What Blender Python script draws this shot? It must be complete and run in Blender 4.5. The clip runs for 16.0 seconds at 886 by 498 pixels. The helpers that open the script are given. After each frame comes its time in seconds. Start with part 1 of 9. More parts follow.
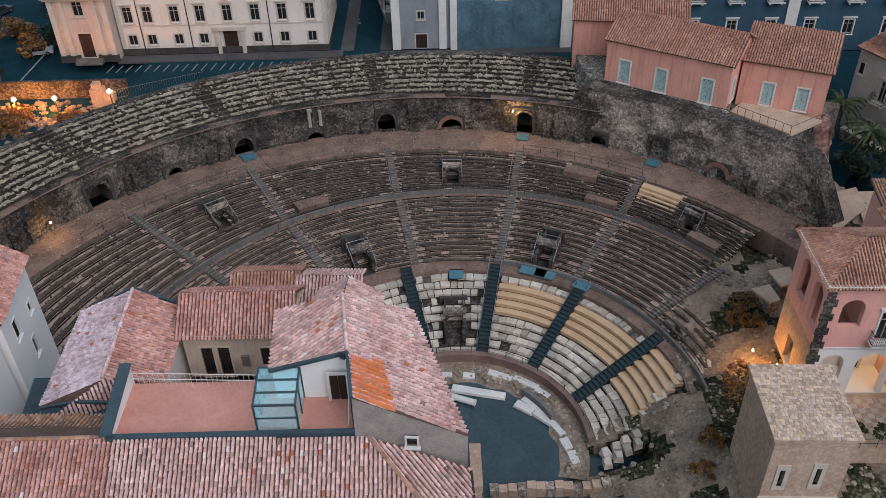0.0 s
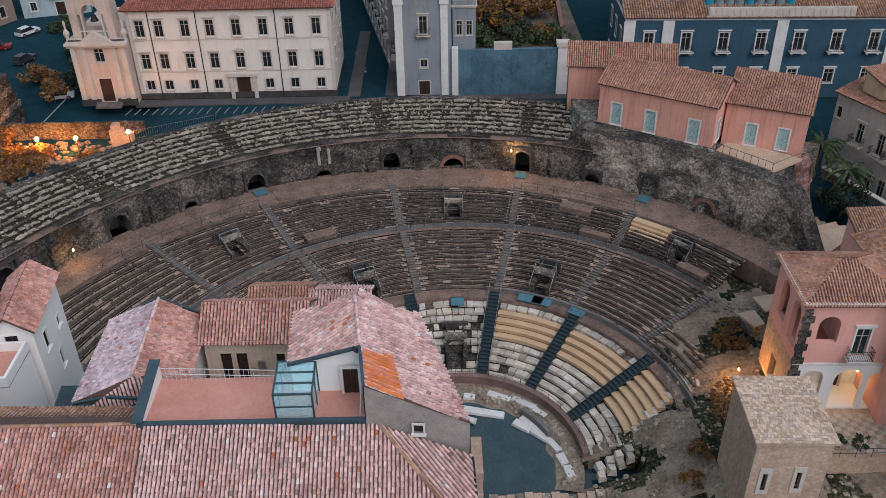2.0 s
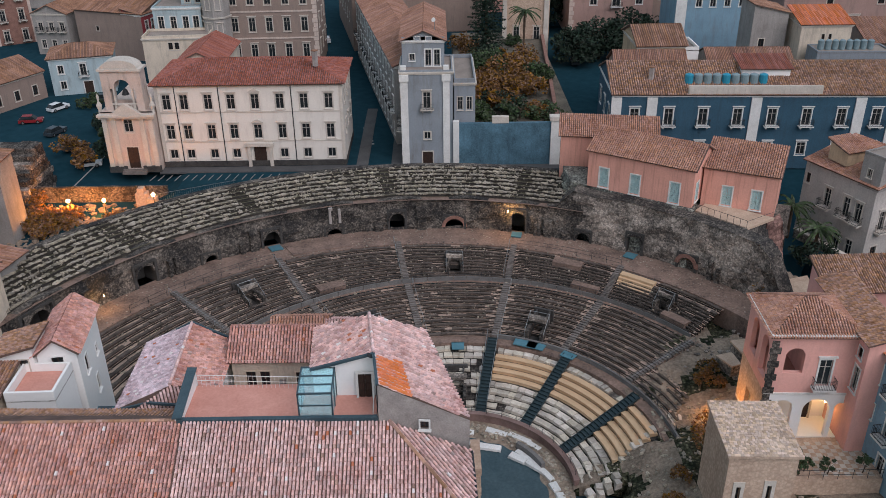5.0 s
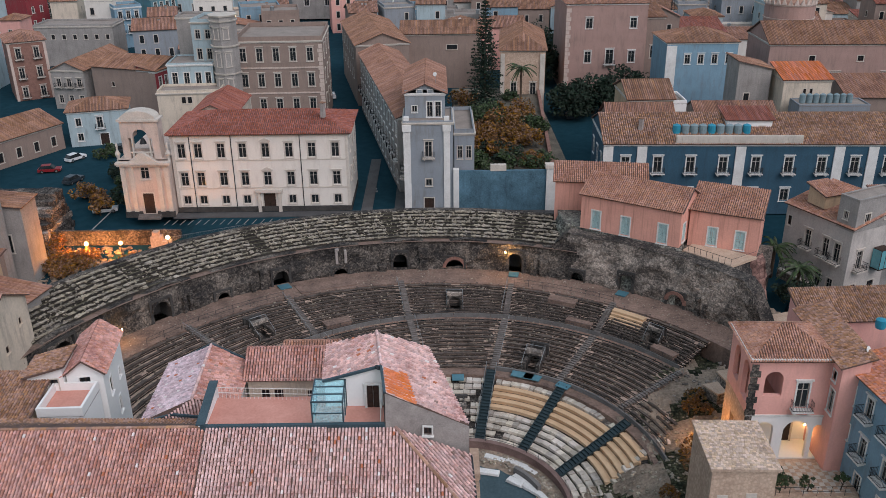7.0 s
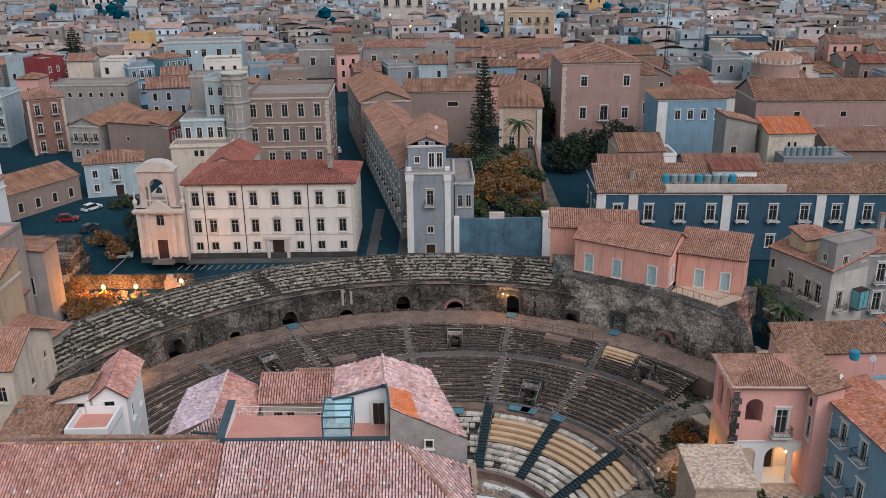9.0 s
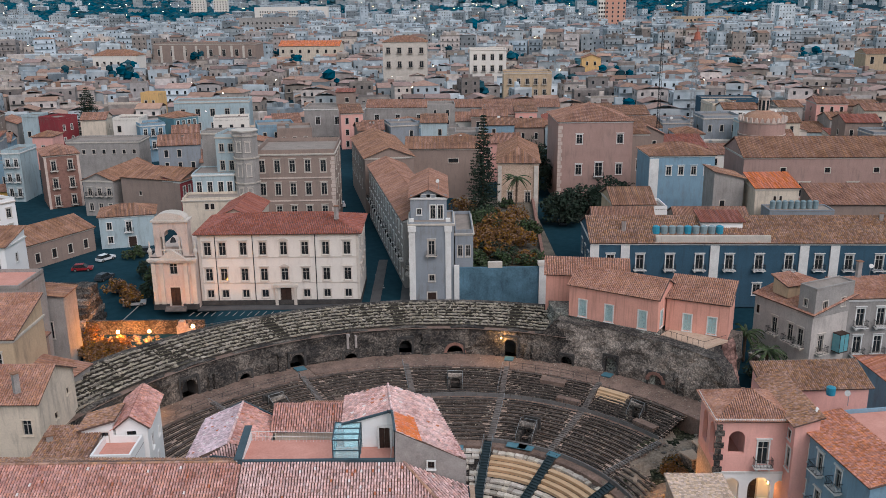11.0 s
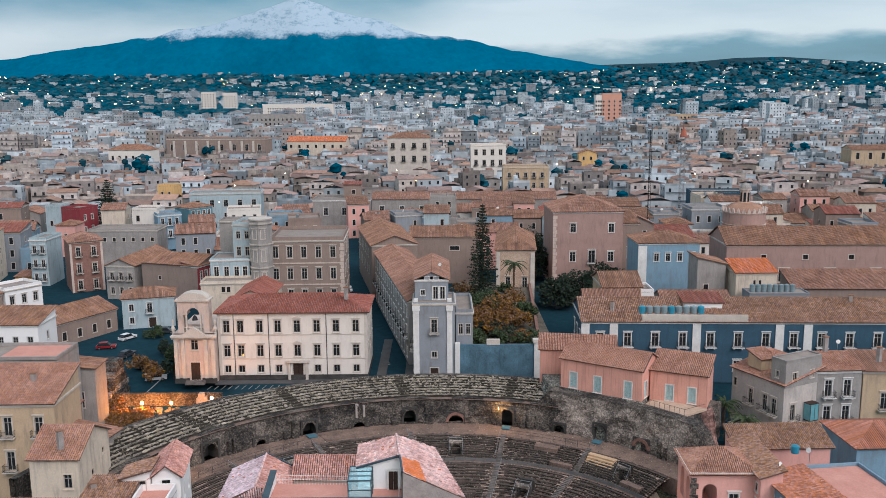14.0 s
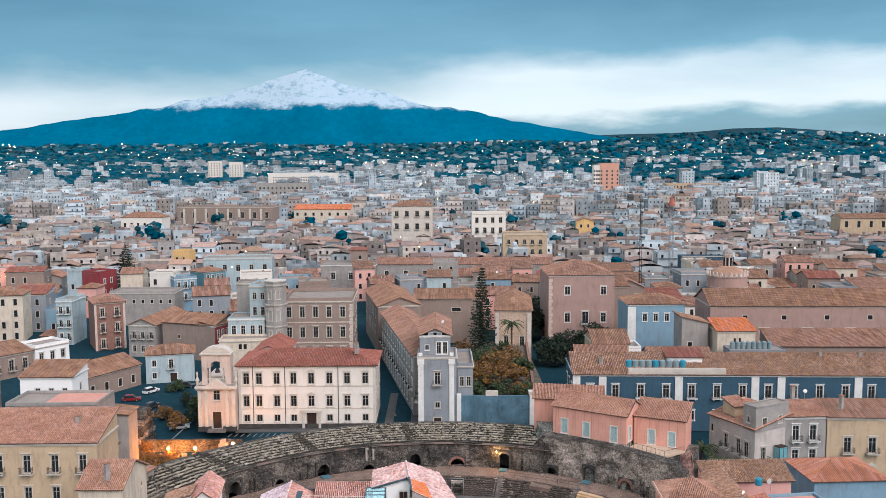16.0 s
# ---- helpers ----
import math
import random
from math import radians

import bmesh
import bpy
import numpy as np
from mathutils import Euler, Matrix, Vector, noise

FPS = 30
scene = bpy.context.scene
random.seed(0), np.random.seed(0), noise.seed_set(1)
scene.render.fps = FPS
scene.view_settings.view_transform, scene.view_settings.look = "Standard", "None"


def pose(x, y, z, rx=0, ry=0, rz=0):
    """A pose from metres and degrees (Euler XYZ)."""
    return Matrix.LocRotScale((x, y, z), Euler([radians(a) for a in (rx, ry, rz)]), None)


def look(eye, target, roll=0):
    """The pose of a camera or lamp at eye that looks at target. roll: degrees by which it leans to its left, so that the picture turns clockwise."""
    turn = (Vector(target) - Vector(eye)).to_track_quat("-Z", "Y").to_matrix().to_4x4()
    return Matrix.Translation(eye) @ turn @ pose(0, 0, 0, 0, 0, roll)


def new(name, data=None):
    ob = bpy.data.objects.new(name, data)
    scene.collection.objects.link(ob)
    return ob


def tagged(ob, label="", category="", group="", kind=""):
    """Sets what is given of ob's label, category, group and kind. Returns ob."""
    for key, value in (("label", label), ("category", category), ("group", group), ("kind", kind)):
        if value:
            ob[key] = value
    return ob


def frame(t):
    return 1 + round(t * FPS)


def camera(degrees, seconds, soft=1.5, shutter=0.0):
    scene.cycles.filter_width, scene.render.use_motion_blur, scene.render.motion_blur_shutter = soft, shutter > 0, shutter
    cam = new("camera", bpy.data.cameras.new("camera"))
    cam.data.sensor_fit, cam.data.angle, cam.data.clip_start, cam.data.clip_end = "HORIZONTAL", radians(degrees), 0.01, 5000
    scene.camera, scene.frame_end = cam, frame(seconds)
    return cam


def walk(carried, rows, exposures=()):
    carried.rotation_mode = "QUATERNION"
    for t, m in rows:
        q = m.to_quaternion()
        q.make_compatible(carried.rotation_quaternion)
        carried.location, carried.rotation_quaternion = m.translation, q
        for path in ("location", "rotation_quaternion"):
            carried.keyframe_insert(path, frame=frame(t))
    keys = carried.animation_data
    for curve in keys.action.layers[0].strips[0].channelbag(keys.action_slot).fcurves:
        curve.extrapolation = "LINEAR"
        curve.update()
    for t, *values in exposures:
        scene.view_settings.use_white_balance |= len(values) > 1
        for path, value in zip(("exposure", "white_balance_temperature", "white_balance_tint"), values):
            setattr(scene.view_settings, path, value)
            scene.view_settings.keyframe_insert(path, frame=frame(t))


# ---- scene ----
cam = camera(54.0, 16.0, soft=0.8)
PATH = [
    (0, (-1.001, -48.031, 58.699), (-1.003, -46.441, 57.485), -1.5),
    (1, (-1.195, -50.745, 58.83), (-1.194, -49.115, 57.671), -1.3),
    (2, (-1.413, -53.576, 58.986), (-1.409, -51.908, 57.881), -1.1),
    (3, (-1.565, -56.501, 59.116), (-1.559, -54.796, 58.07), -1.0),
    (4, (-1.694, -59.483, 59.281), (-1.687, -57.744, 58.293), -0.8),
    (6.5, (-2.001, -67.212, 59.595), (-1.989, -65.396, 58.757), -0.6),
    (7, (-2.034, -68.837, 59.675), (-2.022, -67.008, 58.868), -0.6),
    (8, (-2.032, -72.078, 59.819), (-2.021, -70.222, 59.073), -0.6),
    (9, (-1.996, -75.387, 60.006), (-1.986, -73.508, 59.323), -0.6),
    (11.5, (-2.147, -84.005, 60.569), (-2.136, -82.074, 60.048), -0.5),
    (12.5, (-2.168, -87.854, 60.852), (-2.157, -85.906, 60.4), -0.5),
    (13.5, (-2.24, -92.181, 61.111), (-2.23, -90.219, 60.725), -0.4),
    (14.5, (-2.217, -97.883, 61.503), (-2.21, -95.907, 61.195), -0.4),
    (15.5, (-2.338, -105.741, 61.973), (-2.333, -103.755, 61.743), -0.4),
    (16, (-2.55, -110.467, 62.102), (-2.544, -108.477, 61.908), -0.3),
]
walk(cam, [(t, look(eye, target, roll)) for t, eye, target, roll in PATH], [(0, 0.04, 5950, 10), (4, 0.12, 5950, 10), (9, 0.22, 6050, 10), (12.5, 0.33, 6100, 10), (14, 0.46, 6100, 10), (16, 0.78, 6200, 10)])

# ---- daylight: dusk under broken cloud ----
world = bpy.data.worlds.new("sky")
scene.world = world
world.use_nodes = True
nt = world.node_tree
nt.nodes.clear()
N, L = nt.nodes, nt.links
sky = N.new("ShaderNodeTexSky")
sky.sky_type, sky.sun_disc = "NISHITA", False
sky.sun_elevation, sky.sun_rotation = radians(14), radians(210)
sky_bg = N.new("ShaderNodeBackground")
sky_bg.inputs["Strength"].default_value = 0.1
L.new(sky.outputs[0], sky_bg.inputs["Color"])
tc = N.new("ShaderNodeTexCoord")
mp = N.new("ShaderNodeMapping")
mp.inputs["Scale"].default_value = (1.0, 1.0, 5.5)
mp.inputs["Location"].default_value = (0.42, 0.1, 0.0)
L.new(tc.outputs["Generated"], mp.inputs["Vector"])
cn = N.new("ShaderNodeTexNoise")
cn.inputs["Scale"].default_value, cn.inputs["Detail"].default_value, cn.inputs["Roughness"].default_value = 1.9, 7, 0.52
L.new(mp.outputs["Vector"], cn.inputs["Vector"])
# a bright band under a darker cloud deck, a low cloud bank to the east
sepz = N.new("ShaderNodeSeparateXYZ")
L.new(tc.outputs["Generated"], sepz.inputs[0])


def math_node(op, a, b, c=None):
    n = N.new("ShaderNodeMath")
    n.operation = op
    for k, v in enumerate((a, b, c)):
        if isinstance(v, (int, float)):
            n.inputs[k].default_value = v
        elif v is not None:
            L.new(v, n.inputs[k])
    return n.outputs[0]


mp2 = N.new("ShaderNodeMapping")
mp2.inputs["Scale"].default_value = (1.0, 1.0, 3.2)
L.new(tc.outputs["Generated"], mp2.inputs["Vector"])
edge = N.new("ShaderNodeTexNoise")
edge.inputs["Scale"].default_value, edge.inputs["Detail"].default_value, edge.inputs["Roughness"].default_value = 7.5, 9, 0.56
L.new(mp2.outputs["Vector"], edge.inputs["Vector"])
lift = math_node("MULTIPLY_ADD", math_node("SUBTRACT", edge.outputs["Fac"], 0.5), 0.045, sepz.outputs["Z"])
height = math_node("MULTIPLY", math_node("MULTIPLY_ADD", math_node("SUBTRACT", cn.outputs["Fac"], 0.5), 0.07, lift), 4.0)


def deck(steps):
    n = N.new("ShaderNodeValToRGB")
    e = n.color_ramp.elements
    while len(e) < len(steps):
        e.new(0.5)
    for k, (at, v) in enumerate(steps):
        e[k].position, e[k].color = at, (v, v, v, 1)
    L.new(height, n.inputs["Fac"])
    return n.outputs["Color"]


east = N.new("ShaderNodeMapRange")
east.interpolation_type = "SMOOTHSTEP"
east.inputs["From Min"].default_value, east.inputs["From Max"].default_value = -0.12, 0.1
L.new(sepz.outputs["X"], east.inputs["Value"])
two = N.new("ShaderNodeMix")
L.new(east.outputs[0], two.inputs["Factor"])
L.new(deck(((0.1, 0.68), (0.24, 0.66), (0.36, 0.56), (0.48, 0.47), (0.76, 0.42), (0.88, 0.5), (1.0, 0.64))), two.inputs["A"])
L.new(deck(((0.1, 0.52), (0.13, 0.46), (0.18, 0.49), (0.245, 0.69), (0.4, 0.68), (0.5, 0.52), (0.76, 0.38), (0.88, 0.49), (1.0, 0.64))), two.inputs["B"])
wisp = math_node("MULTIPLY_ADD", math_node("SUBTRACT", cn.outputs["Fac"], 0.5), 0.42, two.outputs["Result"])
cr = N.new("ShaderNodeValToRGB")
cr.color_ramp.elements[0].position, cr.color_ramp.elements[0].color = 0.34, (0.024, 0.15, 0.25, 1)
cr.color_ramp.elements[1].position, cr.color_ramp.elements[1].color = 0.68, (0.7, 0.78, 0.84, 1)
top = cr.color_ramp.elements.new(0.84)
top.color = (0.8, 0.92, 1.0, 1)
mid = cr.color_ramp.elements.new(0.5)
mid.color = (0.125, 0.32, 0.46, 1)
L.new(wisp, cr.inputs["Fac"])
cloud_bg = N.new("ShaderNodeBackground")
cloud_bg.inputs["Strength"].default_value = 0.68
L.new(cr.outputs["Color"], cloud_bg.inputs["Color"])
mix = N.new("ShaderNodeMixShader")
mix.inputs["Fac"].default_value = 0.85
L.new(sky_bg.outputs[0], mix.inputs[1])
L.new(cloud_bg.outputs[0], mix.inputs[2])
wo = N.new("ShaderNodeOutputWorld")
L.new(mix.outputs[0], wo.inputs["Surface"])
sun = new("sun", bpy.data.lights.new("sun", "SUN"))
sun.data.energy, sun.data.angle, sun.data.color = 1.95, radians(50), (1.0, 0.86, 0.82)
sun.matrix_basis = pose(0, 0, 200, 46, 0, 34)

# ---- materials ----
M = {}


def mat(key, c0, c1, scale=1.0, rough=0.85, bump=0.3, fine=12.0, metal=0.0, island=0.0, obj=0.0, spec=0.3, stain=None, detail=6.0, bdist=0.05, odd=0.0, streak=(0.8, 0.8, 0.16)):
    """Two-scale procedural surface. c0, c1: its two tones. island, obj: how far pieces and things differ in value. stain: colour of streaks."""
    m = bpy.data.materials.new(key)
    m.use_nodes = True
    nt = m.node_tree
    N, L = nt.nodes, nt.links
    b = N["Principled BSDF"]
    tc = N.new("ShaderNodeTexCoord")
    big, small = N.new("ShaderNodeTexNoise"), N.new("ShaderNodeTexNoise")
    for n, s in ((big, scale), (small, scale * fine)):
        n.inputs["Scale"].default_value, n.inputs["Detail"].default_value = s, detail
        n.inputs["Roughness"].default_value = 0.62
        L.new(tc.outputs["Object"], n.inputs["Vector"])
    add = N.new("ShaderNodeMath")
    add.operation = "MULTIPLY_ADD"
    L.new(small.outputs["Fac"], add.inputs[0])
    add.inputs[1].default_value = 0.55
    half = N.new("ShaderNodeMath")
    half.operation = "MULTIPLY"
    half.inputs[1].default_value = 0.6
    L.new(big.outputs["Fac"], half.inputs[0])
    L.new(half.outputs[0], add.inputs[2])
    ramp = N.new("ShaderNodeValToRGB")
    ramp.color_ramp.elements[0].position, ramp.color_ramp.elements[1].position = 0.36, 0.76
    ramp.color_ramp.elements[0].color, ramp.color_ramp.elements[1].color = (*c0, 1), (*c1, 1)
    L.new(add.outputs[0], ramp.inputs["Fac"])
    col = ramp.outputs["Color"]
    if stain:
        mp = N.new("ShaderNodeMapping")
        mp.inputs["Scale"].default_value = streak
        L.new(tc.outputs["Object"], mp.inputs["Vector"])
        st = N.new("ShaderNodeTexNoise")
        st.inputs["Scale"].default_value, st.inputs["Detail"].default_value, st.inputs["Roughness"].default_value = 1.3, 9, 0.68
        L.new(mp.outputs["Vector"], st.inputs["Vector"])
        sr = N.new("ShaderNodeMapRange")
        sr.inputs["From Min"].default_value, sr.inputs["From Max"].default_value = 0.5, 0.78
        sr.inputs["To Max"].default_value = 0.7
        L.new(st.outputs["Fac"], sr.inputs["Value"])
        mx = N.new("ShaderNodeMix")
        mx.data_type = "RGBA"
        L.new(sr.outputs[0], mx.inputs["Factor"])
        L.new(col, mx.inputs["A"])
        mx.inputs["B"].default_value = (*stain, 1)
        col = mx.outputs["Result"]
    if island or obj:
        hs = N.new("ShaderNodeHueSaturation")
        if island:
            src = N.new("ShaderNodeNewGeometry").outputs["Random Per Island"]
        else:
            src = N.new("ShaderNodeObjectInfo").outputs["Random"]
        k = island or obj
        vr = N.new("ShaderNodeMapRange")
        vr.inputs["To Min"].default_value, vr.inputs["To Max"].default_value = 1 - k, 1 + k
        L.new(src, vr.inputs["Value"])
        L.new(vr.outputs[0], hs.inputs["Value"])
        wn = N.new("ShaderNodeTexWhiteNoise")
        wn.noise_dimensions = "1D"
        L.new(src, wn.inputs["W"])
        hr = N.new("ShaderNodeMapRange")
        hr.inputs["To Min"].default_value, hr.inputs["To Max"].default_value = 0.5 - 0.03 * k, 0.5 + 0.03 * k
        L.new(wn.outputs["Value"], hr.inputs["Value"])
        L.new(hr.outputs[0], hs.inputs["Hue"])
        sr2 = N.new("ShaderNodeMapRange")
        sr2.inputs["To Min"].default_value, sr2.inputs["To Max"].default_value = 1 - 0.8 * k, 1 + 0.4 * k
        L.new(wn.outputs["Value"], sr2.inputs["Value"])
        L.new(sr2.outputs[0], hs.inputs["Saturation"])
        L.new(col, hs.inputs["Color"])
        col = hs.outputs["Color"]
        for test, edge, tone in (("GREATER_THAN", 1 - odd, (0.78, 0.72, 0.7)), ("LESS_THAN", 0.6 * odd, (0.48, 0.17, 0.09))):
            if odd:
                pick = N.new("ShaderNodeMath")
                pick.operation = test
                L.new(wn.outputs["Value"], pick.inputs[0])
                pick.inputs[1].default_value = edge
                mo = N.new("ShaderNodeMix")
                mo.data_type = "RGBA"
                L.new(pick.outputs[0], mo.inputs["Factor"])
                L.new(col, mo.inputs["A"])
                mo.inputs["B"].default_value = (*tone, 1)
                col = mo.outputs["Result"]
    L.new(col, b.inputs["Base Color"])
    b.inputs["Roughness"].default_value, b.inputs["Metallic"].default_value = rough, metal
    b.inputs["Specular IOR Level"].default_value = spec
    if bump:
        bp = N.new("ShaderNodeBump")
        bp.inputs["Strength"].default_value, bp.inputs["Distance"].default_value = bump, bdist
        L.new(add.outputs[0], bp.inputs["Height"])
        L.new(bp.outputs["Normal"], b.inputs["Normal"])
    M[key] = m
    return m


def plaster(key, c, dirt=0.6, stain=(0.16, 0.14, 0.12), streak=(0.8, 0.8, 0.16)):
    return mat(key, tuple(v * dirt for v in c), c, 0.35, 0.92, 0.25, 14, stain=stain, streak=streak)


mat("tile", (0.25, 0.1, 0.065), (0.6, 0.34, 0.24), 0.4, 0.85, 0.3, 10, island=0.2, detail=9)
mat("tile_pale", (0.38, 0.17, 0.15), (0.88, 0.64, 0.6), 0.45, 0.85, 0.3, 9, island=0.24, odd=0.014, detail=9)
mat("tile_lilac", (0.32, 0.2, 0.21), (0.86, 0.7, 0.75), 0.4, 0.85, 0.3, 9, island=0.24, odd=0.02, detail=9)
mat("tile_fresh", (0.34, 0.11, 0.06), (0.62, 0.27, 0.17), 0.4, 0.85, 0.2, 14, island=0.3)
mat("tile_mid", (0.32, 0.11, 0.085), (0.76, 0.44, 0.37), 0.4, 0.85, 0.3, 9, island=0.24, odd=0.008, detail=9)
mat("tile_brown", (0.2, 0.095, 0.06), (0.5, 0.29, 0.19), 0.25, 0.88, 0.2, 20, island=0.35)
mat("tile_red", (0.22, 0.06, 0.04), (0.42, 0.15, 0.11), 0.25, 0.85, 0.2, 20, island=0.25)
mat("tile_new", (0.62, 0.16, 0.05), (0.75, 0.24, 0.08), 0.6, 0.75, 0.15, 20, island=0.12)
for nm in ("tile", "tile_fresh", "tile_mid", "tile_pale", "tile_brown", "tile_red", "tile_new"):
    c = {"tile_fresh": ((0.3, 0.1, 0.055), (0.56, 0.24, 0.15)), "tile": ((0.17, 0.075, 0.05), (0.47, 0.26, 0.18)), "tile_mid": ((0.22, 0.08, 0.06), (0.5, 0.3, 0.25)), "tile_pale": ((0.3, 0.16, 0.14), (0.62, 0.44, 0.39)), "tile_brown": ((0.13, 0.06, 0.038), (0.44, 0.24, 0.15)), "tile_red": ((0.2, 0.06, 0.04), (0.4, 0.15, 0.11)), "tile_new": ((0.5, 0.13, 0.05), (0.7, 0.24, 0.1))}[nm]
    mat(nm + "_run", *c, 0.4, 0.88, 0.3, 9, island=0.2, detail=10)
mat("eave", (0.07, 0.045, 0.036), (0.17, 0.11, 0.09), 1.0)
mat("lava", (0.02, 0.02, 0.02), (0.09, 0.085, 0.08), 0.8, 0.9, 0.6)
mat("rubble", (0.012, 0.013, 0.014), (0.17, 0.16, 0.15), 0.55, 0.95, 0.9, 9, detail=10, bdist=0.25)
mat("rubble_pale", (0.09, 0.085, 0.075), (0.42, 0.39, 0.34), 0.6, 0.95, 0.9, 8, detail=10, bdist=0.2)
mat("seat_dark", (0.007, 0.006, 0.006), (0.17, 0.138, 0.117), 0.9, 0.95, 0.9, 7, island=0.16, detail=9, bdist=0.1)
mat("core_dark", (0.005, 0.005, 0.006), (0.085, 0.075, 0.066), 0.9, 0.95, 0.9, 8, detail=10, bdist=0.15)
mat("limestone", (0.3, 0.26, 0.21), (0.68, 0.62, 0.53), 0.8, 0.9, 0.6, 9, island=0.3)
mat("limestone_piece", (0.3, 0.26, 0.21), (0.68, 0.62, 0.53), 0.8, 0.9, 0.6, 9, obj=0.3)
mat("tread", (0.125, 0.095, 0.08), (0.64, 0.475, 0.375), 0.7, 0.95, 0.9, 7, detail=12, bdist=0.12)
mat("walk", (0.06, 0.045, 0.038), (0.32, 0.22, 0.175), 0.4, 0.95, 0.6, 9, detail=10)
mat("plank", (0.46, 0.31, 0.18), (0.66, 0.47, 0.3), 0.7, 0.7, 0.15, 20)
mat("brick", (0.15, 0.08, 0.065), (0.33, 0.185, 0.145), 1.5, 0.9, 0.4)
mat("asphalt", (0.03, 0.035, 0.038), (0.06, 0.065, 0.068), 0.6, 0.75, 0.2, 30)
mat("paving", (0.05, 0.05, 0.052), (0.11, 0.11, 0.11), 0.5, 0.8, 0.2, 16)
mat("earth", (0.03, 0.028, 0.022), (0.21, 0.18, 0.14), 0.3, 0.95, 0.8, 14, detail=10, bdist=0.2)
mat("water", (0.012, 0.035, 0.045), (0.05, 0.085, 0.1), 0.35, 0.05, 0.02, 10, spec=0.5)
mat("marble", (0.5, 0.5, 0.48), (0.8, 0.8, 0.78), 0.7, 0.6, 0.3)
mat("trim", (0.42, 0.38, 0.33), (0.66, 0.6, 0.53), 0.6, 0.9, 0.25)
mat("trim_white", (0.55, 0.54, 0.51), (0.8, 0.79, 0.76), 0.6, 0.9, 0.2)
mat("deck", (0.2, 0.17, 0.15), (0.36, 0.31, 0.27), 0.4, 0.9, 0.2)
mat("terracotta", (0.5, 0.22, 0.17), (0.66, 0.34, 0.27), 0.5, 0.85, 0.1)
mat("dark_wood", (0.02, 0.012, 0.01), (0.06, 0.035, 0.025), 2.0, 0.7, 0.2)
mat("teal_paint", (0.3, 0.45, 0.45), (0.5, 0.64, 0.63), 1.2, 0.7, 0.1)
mat("sash", (0.3, 0.27, 0.24), (0.5, 0.47, 0.43), 2.0, 0.7, 0.1)
mat("glass", (0.012, 0.015, 0.017), (0.03, 0.036, 0.04), 0.4, 0.08, 0.0, spec=0.6)
mat("iron", (0.02, 0.022, 0.025), (0.06, 0.065, 0.07), 3.0, 0.6, 0.2, metal=0.6)
mat("galv", (0.25, 0.27, 0.28), (0.42, 0.44, 0.45), 2.0, 0.45, 0.1, metal=0.8)
mat("stair_steel", (0.02, 0.035, 0.04), (0.05, 0.075, 0.085), 1.0, 0.55, 0.2, metal=0.3)
plaster("cream", (0.72, 0.62, 0.5), 0.72)
plaster("pale", (0.78, 0.73, 0.66), 0.84, (0.52, 0.47, 0.42))
plaster("white", (0.86, 0.85, 0.83), 0.93, None)
plaster("pink", (0.78, 0.4, 0.31), 0.76, (0.27, 0.12, 0.085), (2.4, 2.4, 0.1))
plaster("rose", (0.78, 0.42, 0.36), 0.82, (0.5, 0.28, 0.24))
plaster("navy", (0.05, 0.115, 0.17), 0.6, (0.035, 0.055, 0.075))
plaster("bluewall", (0.13, 0.25, 0.33), 0.3, (0.03, 0.05, 0.065))
plaster("grey", (0.4, 0.375, 0.35), 0.55, (0.16, 0.145, 0.135))
plaster("greylight", (0.58, 0.53, 0.485), 0.6, (0.24, 0.215, 0.2))
plaster("salmon", (0.62, 0.33, 0.24), 0.85, None)
plaster("apricot", (0.74, 0.47, 0.2), 0.85)
plaster("greyblue", (0.3, 0.33, 0.36), 0.7)
plaster("skyblue", (0.24, 0.38, 0.48), 0.7)
plaster("sand", (0.6, 0.45, 0.3), 0.7)
plaster("brownpl", (0.33, 0.25, 0.21), 0.7)
plaster("tealpl", (0.13, 0.28, 0.33), 0.75)
plaster("redpl", (0.3, 0.05, 0.06), 0.7)
plaster("yellow", (0.72, 0.42, 0.1), 0.8)
mat("parapet", (0.13, 0.085, 0.075), (0.28, 0.19, 0.17), 0.8, 0.9, 0.2)
mat("parapet_grey", (0.1, 0.1, 0.1), (0.22, 0.21, 0.2), 0.8, 0.9, 0.3)
mat("step_stone", (0.06, 0.056, 0.054), (0.24, 0.21, 0.19), 1.0, 0.9, 0.4)
mat("rim_stone", (0.04, 0.039, 0.032), (0.52, 0.45, 0.35), 0.9, 0.95, 0.8, 7, island=0.25, detail=9, bdist=0.12)
mat("rim_grass", (0.012, 0.013, 0.009), (0.15, 0.13, 0.085), 0.7, 0.95, 0.9, 10, detail=9, bdist=0.15)
mat("bank_earth", (0.05, 0.042, 0.034), (0.42, 0.33, 0.25), 0.35, 0.95, 0.9, 9, detail=10, bdist=0.2)
mat("leaf", (0.02, 0.04, 0.015), (0.07, 0.1, 0.04), 0.8, 0.8, 0.2, island=0.5)
mat("leaf_dark", (0.008, 0.02, 0.012), (0.03, 0.05, 0.03), 0.8, 0.8, 0.2, island=0.5)
# rust foliage; on the banks this tone also carries the lamps' orange
mat("leaf_gold", (0.1, 0.045, 0.012), (0.27, 0.13, 0.03), 0.8, 0.8, 0.2, island=0.5)
mat("bark", (0.05, 0.035, 0.025), (0.14, 0.1, 0.07), 2.0, 0.95, 0.6)
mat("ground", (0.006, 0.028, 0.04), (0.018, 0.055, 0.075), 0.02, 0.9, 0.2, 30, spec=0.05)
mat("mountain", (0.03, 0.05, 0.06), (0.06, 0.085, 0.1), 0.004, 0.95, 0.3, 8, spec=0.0)
